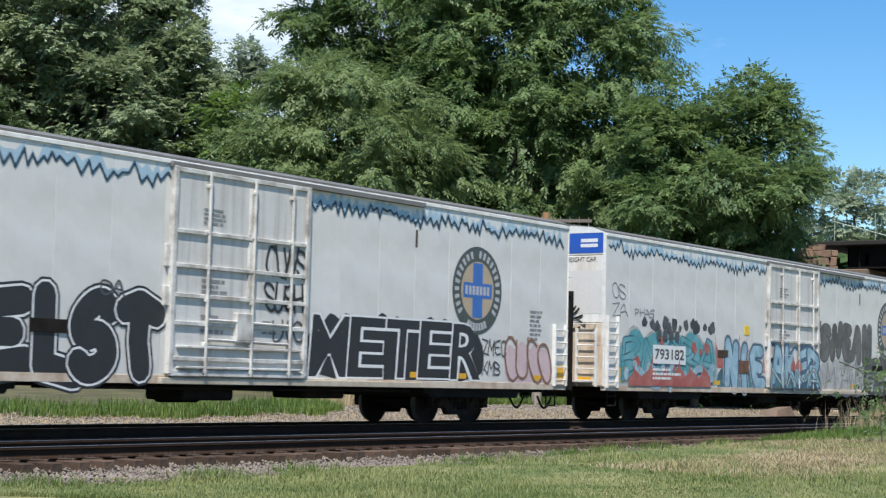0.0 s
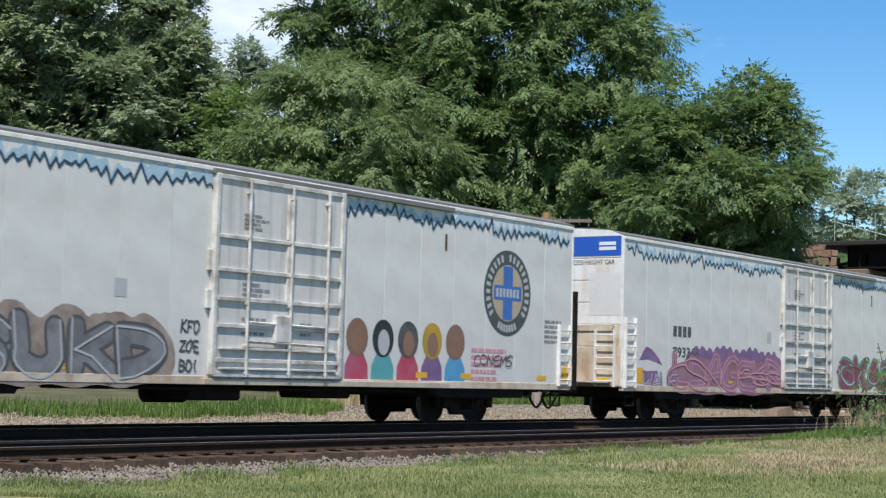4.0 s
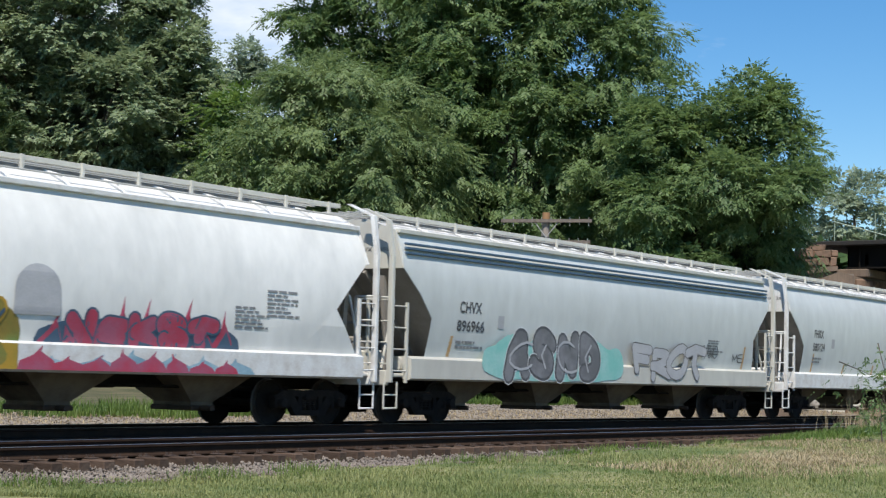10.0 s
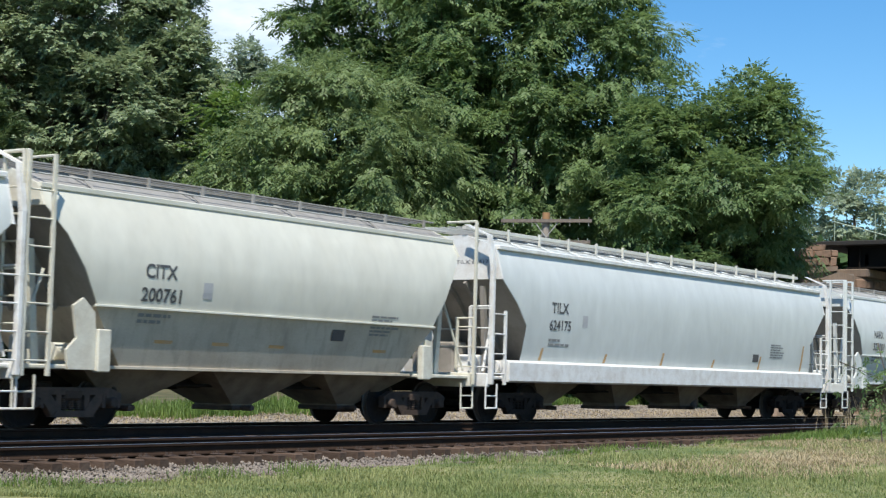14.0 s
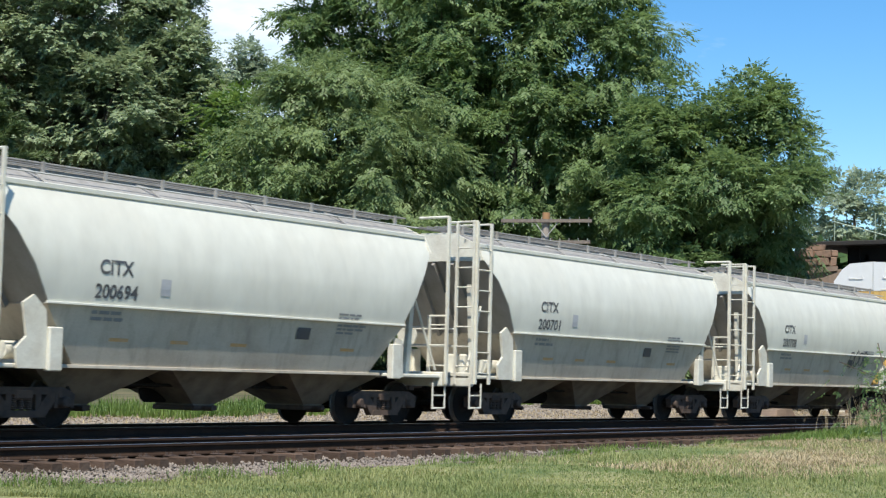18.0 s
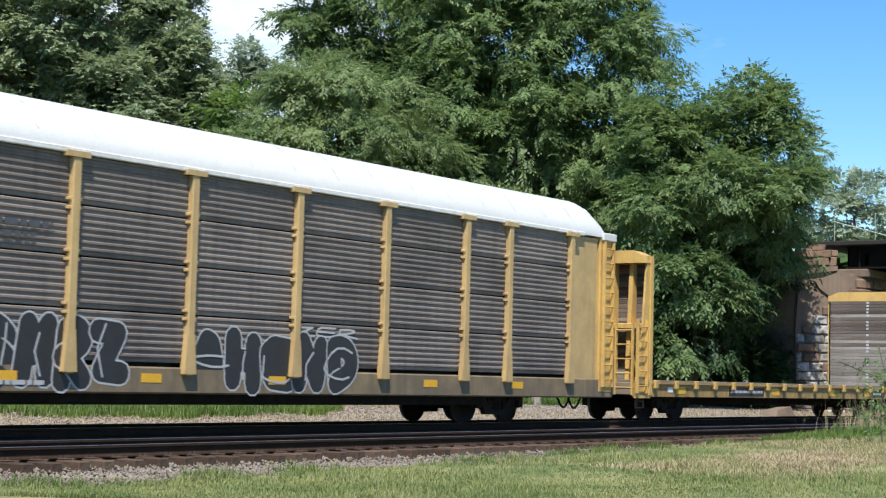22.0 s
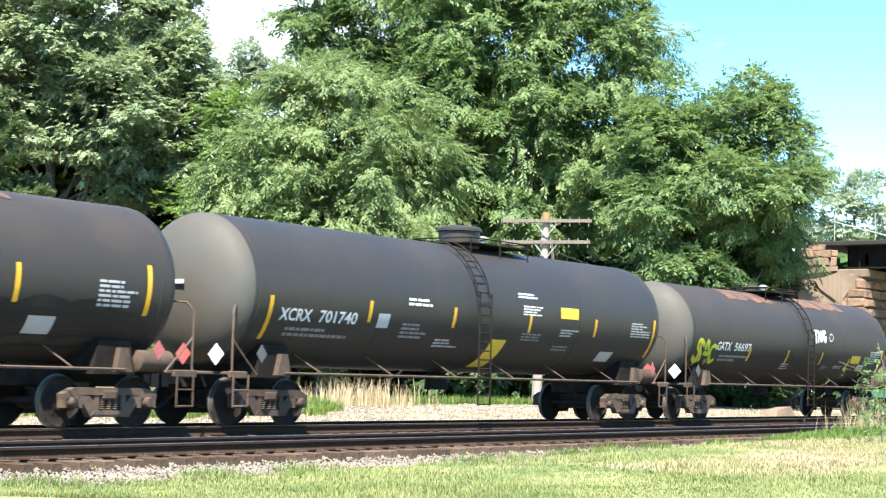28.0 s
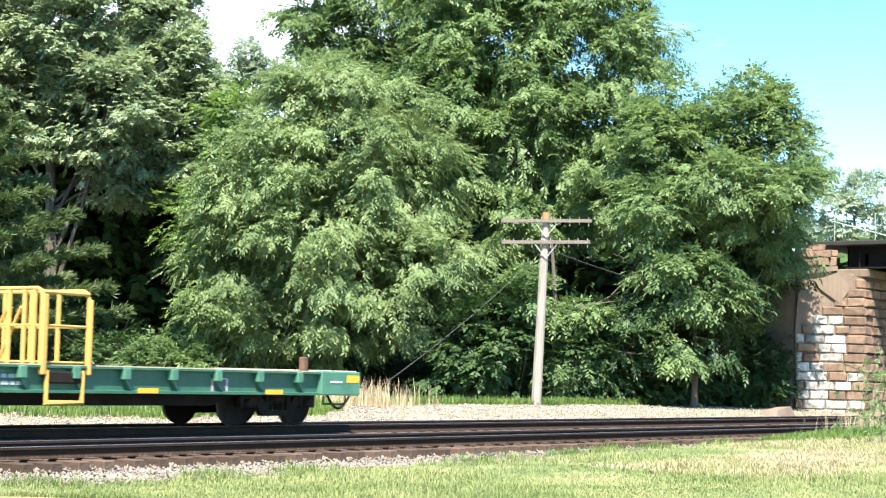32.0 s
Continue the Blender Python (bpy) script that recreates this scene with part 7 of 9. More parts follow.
def tank_cars():
    st = lambda xs, a=2.1, b=2.75: [(x, a, b) for x in xs]
    e, sd = tank_car(346.27, "glossy black tank car with yellow reflective stripes", 1.48, 2.62, 8.0, 7.1, 9.1, 121,
                     lad=0.5, dome=-0.55, cage=False, stripes=[(-7.3, 1.9, 3.0)] + st((-4.3, -1.4, 1.7, 4.5)) + [(7.75, 2.0, 3.0)],
                     signs=((-6.3, -4.7, 2.05, 2.25, 2, p_silver), (-1.9, -0.6, 1.75, 1.95, 3, p_grey), (3.0, 3.8, 1.7, 1.8, 2, p_grey), (6.8, 7.5, 2.2, 2.85, 5, p_silver), (5.6, 6.6, 1.75, 1.9, 2, p_grey)))
    patch(e, "number_board", rect(-6.5, -4.6, 2.42, 2.72), p_black, sd, 0.005)
    bars(e, -6.45, -4.7, 2.46, 2.68, 1, p_white, sd, 3, lift=0.009, full=True, gap=0.1)
    patch(e, "yellow_label", rect(2.7, 3.6, 2.42, 2.75), m_sign_yellow, sd, 0.005)
    e, sd = tank_car(364.9, "brown-black tank car with orange lettering", 1.46, 2.6, 8.1, 7.1, 9.2, 122, shell=m_tank_rust, top_rail=True,
                     stripes=[(-7.5, 1.9, 2.9)] + st((-4.4, -1.3, 1.8, 4.6)) + [(7.6, 2.0, 2.9)],
                     signs=((6.4, 7.4, 2.1, 2.6, 6, p_silver), (2.0, 3.0, 1.6, 1.8, 2, p_grey)), rust=((-6.8, -2.0, 1.0, 1.5), (2.5, 5.0, 1.05, 1.4)))
    # black lower half: the shade of the shell's underside laid on as a patch
    cloud(e, -7.9, 7.9, 1.17, 2.3, m_spill_shade, sd, 76, lift=0.0035, lumps=13, name="oil_stain")
    bars(e, -6.8, -4.9, 2.05, 2.3, 1, p_orange, sd, 4, full=True)
    bars(e, -6.6, -5.2, 1.75, 1.95, 2, p_grey, sd, 5)
    patch(e, "yellow_label", rect(2.6, 3.4, 2.2, 2.5), m_sign_yellow, sd, 0.005)
    patch(e, "small_notice", rect(5.0, 5.6, 1.6, 1.9), p_silver, sd, 0.005)
    e, sd = tank_car(383.43, "weathered black tank car with grey head and white lettering", 1.50, 2.67, 8.15, 7.15, 9.15, 123, head=m_tank_head,
                     lad=-0.7, dome=1.5, cage=False, stripes=[(-7.65, 1.7, 2.55)] + st((-4.5, -1.42, 1.75, 4.85), 2.15, 2.6) + [(7.95, 1.7, 2.7)],
                     number=("XCRX", "701740"), numx=(-7.35, -4.9), num_z=2.08, num_mat=p_white,
                     signs=((-3.2, -2.3, 2.55, 2.75, 2, p_white), (-3.3, -2.3, 1.85, 2.2, 4, p_grey), (-1.9, -0.9, 1.7, 1.9, 3, p_silver), (1.2, 2.2, 2.95, 3.1, 2, p_white),
                            (1.4, 2.3, 2.55, 2.8, 4, p_white), (1.5, 2.4, 1.95, 2.15, 3, p_grey), (3.2, 4.1, 2.1, 2.3, 3, p_silver), (3.1, 4.0, 1.75, 1.9, 2, p_grey), (6.7, 7.8, 2.2, 2.6, 6, p_silver)))
    patch(e, "yellow_board", [(0.28, 1.30), (0.90, 1.30), (0.94, 1.95), (0.32, 1.95)], m_sign_yellow, sd, 0.006)
    patch(e, "yellow_label", rect(3.1, 3.95, 2.55, 2.82), m_sign_yellow, sd, 0.006)
    patch(e, "small_notice", rect(-4.2, -3.8, 2.05, 2.35), p_silver, sd, 0.005)
    patch(e, "small_notice", rect(5.5, 6.2, 1.55, 1.8), p_silver, sd, 0.005)
    part("stencil", Solid().box(-8.9, -8.88, -0.3, 0.5, 2.72, 2.8), p_white, e, smooth=False)
    e, sd = tank_car(401.3, "weathered grey-black tank car with rust patches on its crown", 1.42, 2.52, 7.45, 6.5, 8.4, 124, shell=m_tank_rust, head=m_tank_head,
                     stripes=[(-6.85, 1.55, 2.3)] + st((-3.55, -0.75, 1.95), 1.75, 2.15) + [(7.2, 1.6, 2.35), (4.35, 1.6, 2.0)],
                     number=("GATX", "56697"), numx=(-5.8, -3.55), num_z=2.02, num_mat=p_white, lad=0.25, cage=False, neck=0.55, dome=-0.9,
                     signs=((-0.9, -0.3, 1.55, 1.75, 3, p_silver), (2.3, 2.9, 1.6, 1.75, 3, p_grey), (3.3, 4.2, 1.65, 1.75, 2, p_silver), (6.1, 7.1, 1.85, 2.3, 6, p_silver), (4.2, 5.1, 1.6, 1.7, 1, p_orange)),
                     rust=((-4.2, -0.9, 0.86, 1.45), (1.4, 4.8, 0.86, 1.42)))
    cloud(e, -4.2, 2.4, 1.18, 2.02, m_spill_shade, sd, 77, lift=0.0035, lumps=9, name="oil_stain")
    cloud(e, -7.2, -4.4, 1.18, 1.7, m_spill_shade, sd, 78, lift=0.0035, lumps=4, name="oil_stain")
    drawn_word(e, "SAC", -7.1, -5.75, 1.6, 2.35, [(0.06, p_lime)], sd, 31, swell=0.25, overlap=0.15)
    patch(e, "yellow_label", rect(4.5, 5.3, 1.85, 2.1), m_sign_yellow, sd, 0.006)
    patch(e, "small_notice", rect(5.3, 5.9, 1.6, 1.82), p_silver, sd, 0.005)
    drawn_word(e, "TAUG", 1.15, 2.1, 2.44, 2.9, [(0.045, p_white)], sd, 32, swell=0.12, overlap=0.1)
    scrawl(e, 2.3, 2.7, 2.5, 2.8, p_silver, sd, 34, 0.018, 1)


# ---- green flat car ----
def green_flat():
    e = car("flat_car", "green maintenance flat car with yellow safety cage and pale deck", "railway car", 420.3, 7.55, 10.6)
    z0, z1 = 0.62, 1.08
    x0, x1 = -10.0, 9.6
    s = Solid()
    s.prism([(-1.36, z0), (-1.5, z0), (-1.5, z0 + 0.05), (-1.42, z0 + 0.06), (-1.42, z1 - 0.05), (-1.52, z1 - 0.04), (-1.52, z1), (-1.36, z1)], "x", x0 + 0.9, x1 - 1.2)
    part("side_sill", s, m_green, e, "green channel side sill")
    part("side_sill", Solid().soft(x0 + 0.9, x1, 1.36, 1.5, z0, z1), m_green, e)
    part("end_box", Solid().soft(x1 - 1.25, x1, -1.54, 1.54, z0, z1 + 0.02), m_green_pale, e, "faded green end box")
    part("end_box", Solid().soft(x0, x0 + 0.95, -1.54, 1.54, z0 + 0.06, z1 + 0.02), m_green_pale, e, "faded green end box")
    part("deck", Solid().soft(x0 + 0.95, x1 - 1.25, -1.4, 1.4, z1 - 0.06, z1 + 0.02), m_deck_wood, e)
    part("deck_plate", Solid().soft(x1 - 1.2, x1 - 0.02, -1.45, 1.45, z1 + 0.022, z1 + 0.04), m_straw_plate, e)
    part("deck_plate", Solid().soft(x0 + 0.02, x0 + 0.9, -1.45, 1.45, z1 + 0.022, z1 + 0.04), m_straw_plate, e)
    part("belly", Solid().prism([(-6.4, 0.62), (-5.4, 0.40), (5.6, 0.40), (6.4, 0.62)], "y", -1.1, 1.1), m_black, e)
    for i in range(15):
        x = x0 + 1.3 + i * 1.17
        part("stake_pocket", Solid().soft(x - 0.08, x + 0.08, -1.56, -1.4, z1 - 0.22, z1 - 0.01, 0.012), m_green_pale, e)
        part("side_rib", Solid().prism([(x - 0.02, z1 - 0.2), (x + 0.03, z1 - 0.2), (x + 0.2, z0 + 0.05), (x + 0.14, z0 + 0.05)], "y", -1.49, -1.42), m_green_pale, e)
    fs = flat_side(1.425)
    mark_bars(e, -7.2, -6.35, 0.70, 0.88, 4, p_silver, fs)
    lettering(e, "888595", -6.15, -5.15, 0.70, 0.88, p_silver, fs)
    bars(e, 0.3, 1.0, 0.72, 0.95, 2, p_silver, fs, 7)
    patch(e, "small_board", rect(5.3, 5.65, 0.68, 0.9), p_dark, fs, 0.006)
    patch(e, "small_board", rect(5.25, 5.7, 0.66, 0.92), p_silver, fs, 0.004)
    bars(e, x1 - 1.0, x1 - 0.4, 0.86, 0.92, 1, p_white, flat_side(1.545), 8)
    bars(e, -8.4, -7.9, 0.72, 0.86, 1, p_white, fs, 9)
    for x in (x1 - 0.45, ):
        part("reflector", Solid().box(x, x + 0.4, -1.546, -1.54, 0.88, 1.03), m_reflect, e)
    part("reflector", Solid().box(x0 + 1.05, x0 + 1.45, -1.526, -1.52, 0.88, 1.04), m_reflect, e)
    for x in (-4.6, -1.6, 3.3, 6.7):
        part("reflector", Solid().box(x, x + 0.5, -1.51, -1.5, 0.63, 0.72), m_reflect, e)
    # yellow cage
    a, b, h = 1.1, 2.12, 2.36
    c = part("safety_cage", Solid().soft(a, b, -1.40, 1.40, z1 + 0.03, z1 + 0.07), m_cage, e, "yellow steel guard cage across the deck")
    for x, ys in ((a, (1.40, 0.86, 0.72, 0.57, -0.1, -0.62, -1.0, -1.25)), (b, (1.40, 0.7, 0.0, -0.7))):
        for y in ys:
            w = 0.05 if y in (0.86, 0.57) else 0.035
            part("post", Solid().soft(x - 0.03, x + 0.03, y - w, y + w, z1, h - (0.1 if y in (0.86, 0.72) else 0.0), 0.01), m_cage, c)
        s = Solid().pipe([(x, -1.45, 1.0), (x, -1.45, h - 0.14), (x, -1.41, h - 0.04), (x, -1.31, h), (x, 1.31, h), (x, 1.41, h - 0.04), (x, 1.45, h - 0.14), (x, 1.45, 1.0)], 0.034, 8)
        part("hoop_rail", s, m_cage, c)
        part("mid_rail", Solid().tube((x, -1.42, 1.74), (x, 1.42, 1.74), 0.024, 6), m_cage, c)
    for y in (-1.45, ):
        part("gate_rail", Solid().tube((a, y, h - 0.06), (b, y, h - 0.06), 0.034, 8), m_cage, c)
        part("gate_rail", Solid().tube((a, y, 1.74), (b, y, 1.74), 0.024, 6), m_cage, c)
    for y0, y1 in ((0.05, -0.5), (-0.3, -0.85)):
        part("brace", Solid().tube((a + 0.06, y0, 1.12), (a + 0.06, y1, 2.05), 0.035, 6), m_cage, c)
    part("gate_post", Solid().soft(a - 0.05, a + 0.06, -1.54, -1.42, 0.92, h - 0.1, 0.015), m_cage, c)
    part("gate_post", Solid().soft(b - 0.04, b + 0.04, -1.54, -1.44, 0.92, h - 0.15, 0.015), m_cage, c)
    s = Solid().pipe([(1.2, -1.5, 1.0), (1.2, -1.5, 0.46), (2.0, -1.5, 0.46), (2.0, -1.5, 1.0)], 0.04, 6)
    part("boarding_step", s, m_cage, e, "yellow boarding step")
    part("step_pocket", Solid().soft(1.25, 1.95, -1.53, -1.4, 0.78, 0.98), m_black, e)
    part("stake", Solid().soft(x1 - 1.42, x1 - 1.28, -1.2, -1.06, 1.08, 1.38), m_rust_patch, e, "short rusty orange stake")
    s = Solid().pipe([(x1 - 0.2, -1.3, 0.62), (x1 - 0.2, -1.3, 0.44), (x1 - 0.9, -1.3, 0.44), (x1 - 0.9, -1.3, 0.62)], 0.02)
    part("step", s, m_bogie, e)
    part("step", Solid().pipe([(x0 + 0.3, -1.4, 0.66), (x0 + 0.3, -1.4, 0.4), (x0 + 0.7, -1.4, 0.4), (x0 + 0.7, -1.4, 0.66)], 0.02), m_bogie, e)
    brake_gear(e, -6, 6, 4)


m_straw_plate = surface("pale_deck_plate", (0.62, 0.56, 0.42), (0.45, 0.38, 0.28), 0.5, 3, 0.6, bump=0.05)
# black for real oil spills and for underside shade painted on a shell
m_spill_shade = surface("oil_and_shade_black", (0.022, 0.020, 0.019), (0.04, 0.034, 0.03), 0.6, 1.2, 0.5, bump=0.03, spec=0.25)
m_grimy_sill = surface("grimy_sill", (0.15, 0.115, 0.075), (0.28, 0.205, 0.11), 0.6, 1.6, 0.7, bump=0.1, streak=0.4, grime=(0.06, 0.05, 0.04))

FWD = Vector((math.sin(YAW), math.cos(YAW), 0))
RGT = Vector((math.cos(YAW), -math.sin(YAW), 0))


# ---- ground ----
def smooth01(a, b, x):
    t = np.clip((x - a) / (b - a), 0, 1)
    return t * t * (3 - 2 * t)


def ground_z(x, y):
    """Lawn in the front, the ballast bed, gravel behind it and rising woodland floor."""
    x, y = np.asarray(x, float), np.asarray(y, float)
    lawn = -0.44 + 0.27 * smooth01(16, 44, x) + 0.02 * np.sin(x * 0.7 + y)
    bed = -0.44
    far = -0.22 + 0.33 * smooth01(2.2, 10, y) + 0.5 * smooth01(13, 40, y)
    z = lawn + (bed - lawn) * smooth01(-6.9, -6.0, y)
    z = z + (far - z) * smooth01(1.2, 2.6, y)
    return z


def ground():
    xs = np.unique(np.concatenate([np.linspace(-2500, -60, 14), np.linspace(-60, 0, 31), np.linspace(0, 90, 226), np.linspace(90, 200, 45), np.linspace(200, 2500, 14)]))
    ys = np.unique(np.concatenate([np.linspace(-2500, -40, 12), np.linspace(-40, -14, 27), np.linspace(-14, 12, 131), np.linspace(12, 80, 60), np.linspace(80, 2500, 14)]))
    X, Y = np.meshgrid(xs, ys, indexing="ij")
    Z = ground_z(X, Y)
    n, m = X.shape
    v = np.stack([X, Y, Z], -1).reshape(-1, 3)
    i, j = np.meshgrid(np.arange(n - 1), np.arange(m - 1), indexing="ij")
    a = (i * m + j).ravel()
    q = np.stack([a, a + m, a + m + 1, a + 1], -1)
    ob = new("ground", raw_mesh("ground", v, q, ground_material()))
    ob.data.shade_smooth()
    tagged(ob, "mown lawn, pale gravel and woodland floor along the railway", "ground", kind="structure")


def ground_material():
    """Soil under the grass in front, gravel round the tracks, leaf litter behind: told apart by the place itself."""
    m, t, b = nodes_of("lawn_gravel_and_soil")
    n, l = t.nodes, t.links
    co = n.new("ShaderNodeTexCoord")
    sep = n.new("ShaderNodeSeparateXYZ")
    l.new(co.outputs["Object"], sep.inputs[0])
    no = n.new("ShaderNodeTexNoise")
    no.inputs["Scale"].default_value, no.inputs["Detail"].default_value = 0.7, 6
    l.new(co.outputs["Object"], no.inputs[0])
    fine = n.new("ShaderNodeTexNoise")
    fine.inputs["Scale"].default_value, fine.inputs["Detail"].default_value = 16, 6
    l.new(co.outputs["Object"], fine.inputs[0])

    def tone(c0, c1, src, lo, hi):
        r = n.new("ShaderNodeValToRGB")
        r.color_ramp.elements[0].position, r.color_ramp.elements[1].position = lo, hi
        r.color_ramp.elements[0].color, r.color_ramp.elements[1].color = (*c0, 1), (*c1, 1)
        l.new(src, r.inputs[0])
        return r.outputs[0]

    far_x = n.new("ShaderNodeMapRange")
    far_x.inputs[1].default_value, far_x.inputs[2].default_value = 34, 42
    l.new(sep.outputs[0], far_x.inputs[0])

    def edge(lo, hi, wob, shift=0.0):
        ad = n.new("ShaderNodeMath")
        ad.operation = "MULTIPLY_ADD"
        ad.inputs[1].default_value = wob
        l.new(no.outputs[0], ad.inputs[0])
        if shift:               # the gravel is wider towards the bridge
            sh = n.new("ShaderNodeMath")
            sh.operation = "MULTIPLY_ADD"
            sh.inputs[1].default_value = -shift
            l.new(far_x.outputs[0], sh.inputs[0])
            l.new(sep.outputs[1], sh.inputs[2])
            l.new(sh.outputs[0], ad.inputs[2])
        else:
            l.new(sep.outputs[1], ad.inputs[2])
        r = n.new("ShaderNodeMapRange")
        r.inputs[1].default_value, r.inputs[2].default_value = lo + wob / 2, hi + wob / 2
        l.new(ad.outputs[0], r.inputs[0])
        return r.outputs[0]

    def blend(f, a, c):
        x = n.new("ShaderNodeMix")
        x.data_type = "RGBA"
        l.new(f, x.inputs[0]), l.new(a, x.inputs[6]), l.new(c, x.inputs[7])
        return x.outputs[2]
    lawn = tone((0.085, 0.125, 0.032), (0.29, 0.26, 0.12), no.outputs[0], 0.38, 0.66)
    # bed tone is darkened too for the shade about the ties
    bed = tone((0.035, 0.028, 0.023), (0.10, 0.082, 0.07), fine.outputs[0], 0.35, 0.7)
    gravel = tone((0.17, 0.14, 0.11), (0.34, 0.295, 0.24), fine.outputs[0], 0.3, 0.7)
    soil = tone((0.05, 0.055, 0.02), (0.14, 0.12, 0.06), no.outputs[0], 0.35, 0.65)
    c = blend(edge(-6.9, -6.5, 0.5), lawn, bed)
    c = blend(edge(1.6, 2.4, 0.4), c, gravel)
    c = blend(edge(5.4, 6.4, 1.6, 4.6), c, soil)
    l.new(c, b.inputs["Base Color"])
    b.inputs["Roughness"].default_value = 0.95
    bp = n.new("ShaderNodeBump")
    bp.inputs["Strength"].default_value, bp.inputs["Distance"].default_value = 0.7, 0.04
    l.new(fine.outputs[0], bp.inputs["Height"])
    l.new(bp.outputs[0], b.inputs["Normal"])
    return m


# ---- the two tracks ----
def rail_mesh(x0, x1, name):
    s = Solid()
    h = [(-0.035, 0.0), (-0.037, -0.035), (-0.012, -0.05), (-0.009, -0.13), (-0.07, -0.155), (-0.075, -0.17), (0.075, -0.17), (0.07, -0.155), (0.009, -0.13), (0.012, -0.05), (0.037, -0.035), (0.035, 0.0)]
    s.prism([(y, z - 0.004) for y, z in h], "x", x0, x1)
    return s.mesh(name, m_rail_web)


def track(name, yc, zc, label):
    e = thing(name, label, "railway track", kind="structure", loc=(0, yc, zc))
    rm = rail_mesh(-160, 300, "rail")
    top = Solid().soft(-160, 300, -0.032, 0.032, -0.006, 0.0, 0.004).mesh("rail_head", m_rail_top)
    for y in (-0.755, 0.755):
        r = place("rail", rm, e, (0, y, 0), "rust-brown rail")
        place("rail_head", top, r, (0, 0, 0), "polished running surface")
    rng = random.Random(int(abs(yc * 10)) + 3)
    forms = []
    for k in range(6):
        s = Solid()
        a, b = rng.uniform(0.10, 0.12), rng.uniform(0.10, 0.12)
        s.soft(-a, b, -1.3 + rng.uniform(-0.04, 0.04), 1.3 + rng.uniform(-0.04, 0.04), -0.18 - 0.17, -0.182, 0.015)
        forms.append(s.mesh("tie", m_tie))
    plate = Solid().soft(-0.09, 0.09, -0.19, 0.19, -0.183, -0.168, 0.004).mesh("tie_plate", m_plate)
    spike = Solid()
    for dx in (-0.05, 0.05):
        for dy in (-0.10, 0.10):
            spike.soft(dx - 0.012, dx + 0.012, dy - 0.02, dy + 0.02, -0.17, -0.135, 0.004)
    x = 3.0
    near = yc < -2
    sp = Solid()
    far_ties = Solid()
    while x < 150:
        if (near and x < 75) or (not near and 10 < x < 72):
            o = place("tie", rng.choice(forms), e, (x, 0, rng.uniform(-0.012, 0.0)))
            o.rotation_euler = (0, 0, rng.uniform(-0.03, 0.03))
            if near:
                place("tie_plate", plate, e, (x, -0.755, 0))
                for dx in (-0.05, 0.05):
                    for dy in (-0.10, 0.10):
                        sp.box(x + dx - 0.012, x + dx + 0.012, -0.755 + dy - 0.02, -0.755 + dy + 0.02, -0.17, -0.13)
        else:
            far_ties.box(x - 0.11, x + 0.11, -1.3, 1.3, -0.34, -0.185)
        x += rng.uniform(0.49, 0.54)
    part("far_ties", far_ties, m_tie, e)["kind"] = "stuff"
    if sp.f:
        part("spikes", sp, m_plate, e)["kind"] = "stuff"


def pebbles(name, label, n, place_at, size, mat, seed):
    """Loose stones as one sheet of stuff: each an uneven eight-sided lump."""
    rng = np.random.default_rng(seed)
    p = place_at(rng, n)
    base = np.array([(1, 0, 0), (-1, 0, 0), (0, 1, 0), (0, -1, 0), (0, 0, 1), (0, 0, -1)], float)
    tri = np.array([(0, 2, 4), (2, 1, 4), (1, 3, 4), (3, 0, 4), (2, 0, 5), (1, 2, 5), (3, 1, 5), (0, 3, 5)])
    sc = size * rng.uniform(0.6, 1.4, (n, 1, 1)) * rng.uniform(0.6, 1.2, (n, 6, 1)) * np.array([1, 1, 0.8])
    a = rng.uniform(0, 6.283, n)
    c, s = np.cos(a), np.sin(a)
    v = base[None] * sc
    v = v + rng.normal(0, size * 0.16, v.shape)
    v = np.stack([v[..., 0] * c[:, None] - v[..., 1] * s[:, None], v[..., 0] * s[:, None] + v[..., 1] * c[:, None], v[..., 2]], -1)
    v = v + p[:, None, :]
    f = tri[None] + (np.arange(n) * 6)[:, None, None]
    ob = new(name, raw_mesh(name, v.reshape(-1, 3), f.reshape(-1, 3), mat))
    return tagged(ob, label, "gravel", kind="stuff")


def blades(name, label, n, place_at, height, width, mat, seed, per=3, lean=0.5, cat="grass"):
    """Grass as one sheet of stuff: bent blades of two quads."""
    rng = np.random.default_rng(seed)
    p = place_at(rng, n)
    k = len(p) * per
    root = np.repeat(p[:, :3], per, 0) + np.concatenate([rng.normal(0, width * 3, (k, 2)), np.zeros((k, 1))], 1)
    hh = np.repeat(p[:, 3], per) if p.shape[1] > 3 else np.ones(k)
    h = height * hh * rng.uniform(0.5, 1.3, k)
    a = rng.uniform(0, 6.283, k)
    d = np.stack([np.cos(a), np.sin(a), np.zeros(k)], -1)
    w = np.stack([-np.sin(a), np.cos(a), np.zeros(k)], -1) * (width * rng.uniform(0.6, 1.3, k))[:, None]
    up = np.array([0, 0, 1.0])
    ln = rng.uniform(0.1, 1.0, k)[:, None] * lean
    mid = root + up * (h * 0.55)[:, None] + d * (h * 0.25)[:, None] * ln
    tip = root + up * (h)[:, None] * (1 - 0.25 * ln) + d * (h * 0.8)[:, None] * ln
    v = np.stack([root - w, root + w, mid + w * 0.7, mid - w * 0.7, tip + w * 0.1, tip - w * 0.1], 1)
    q = np.array([(0, 1, 2, 3), (3, 2, 4, 5)])[None] + (np.arange(k) * 6)[:, None, None]
    ob = new(name, raw_mesh(name, v.reshape(-1, 3), q.reshape(-1, 4), mat))
    return tagged(ob, label, cat, kind="stuff")


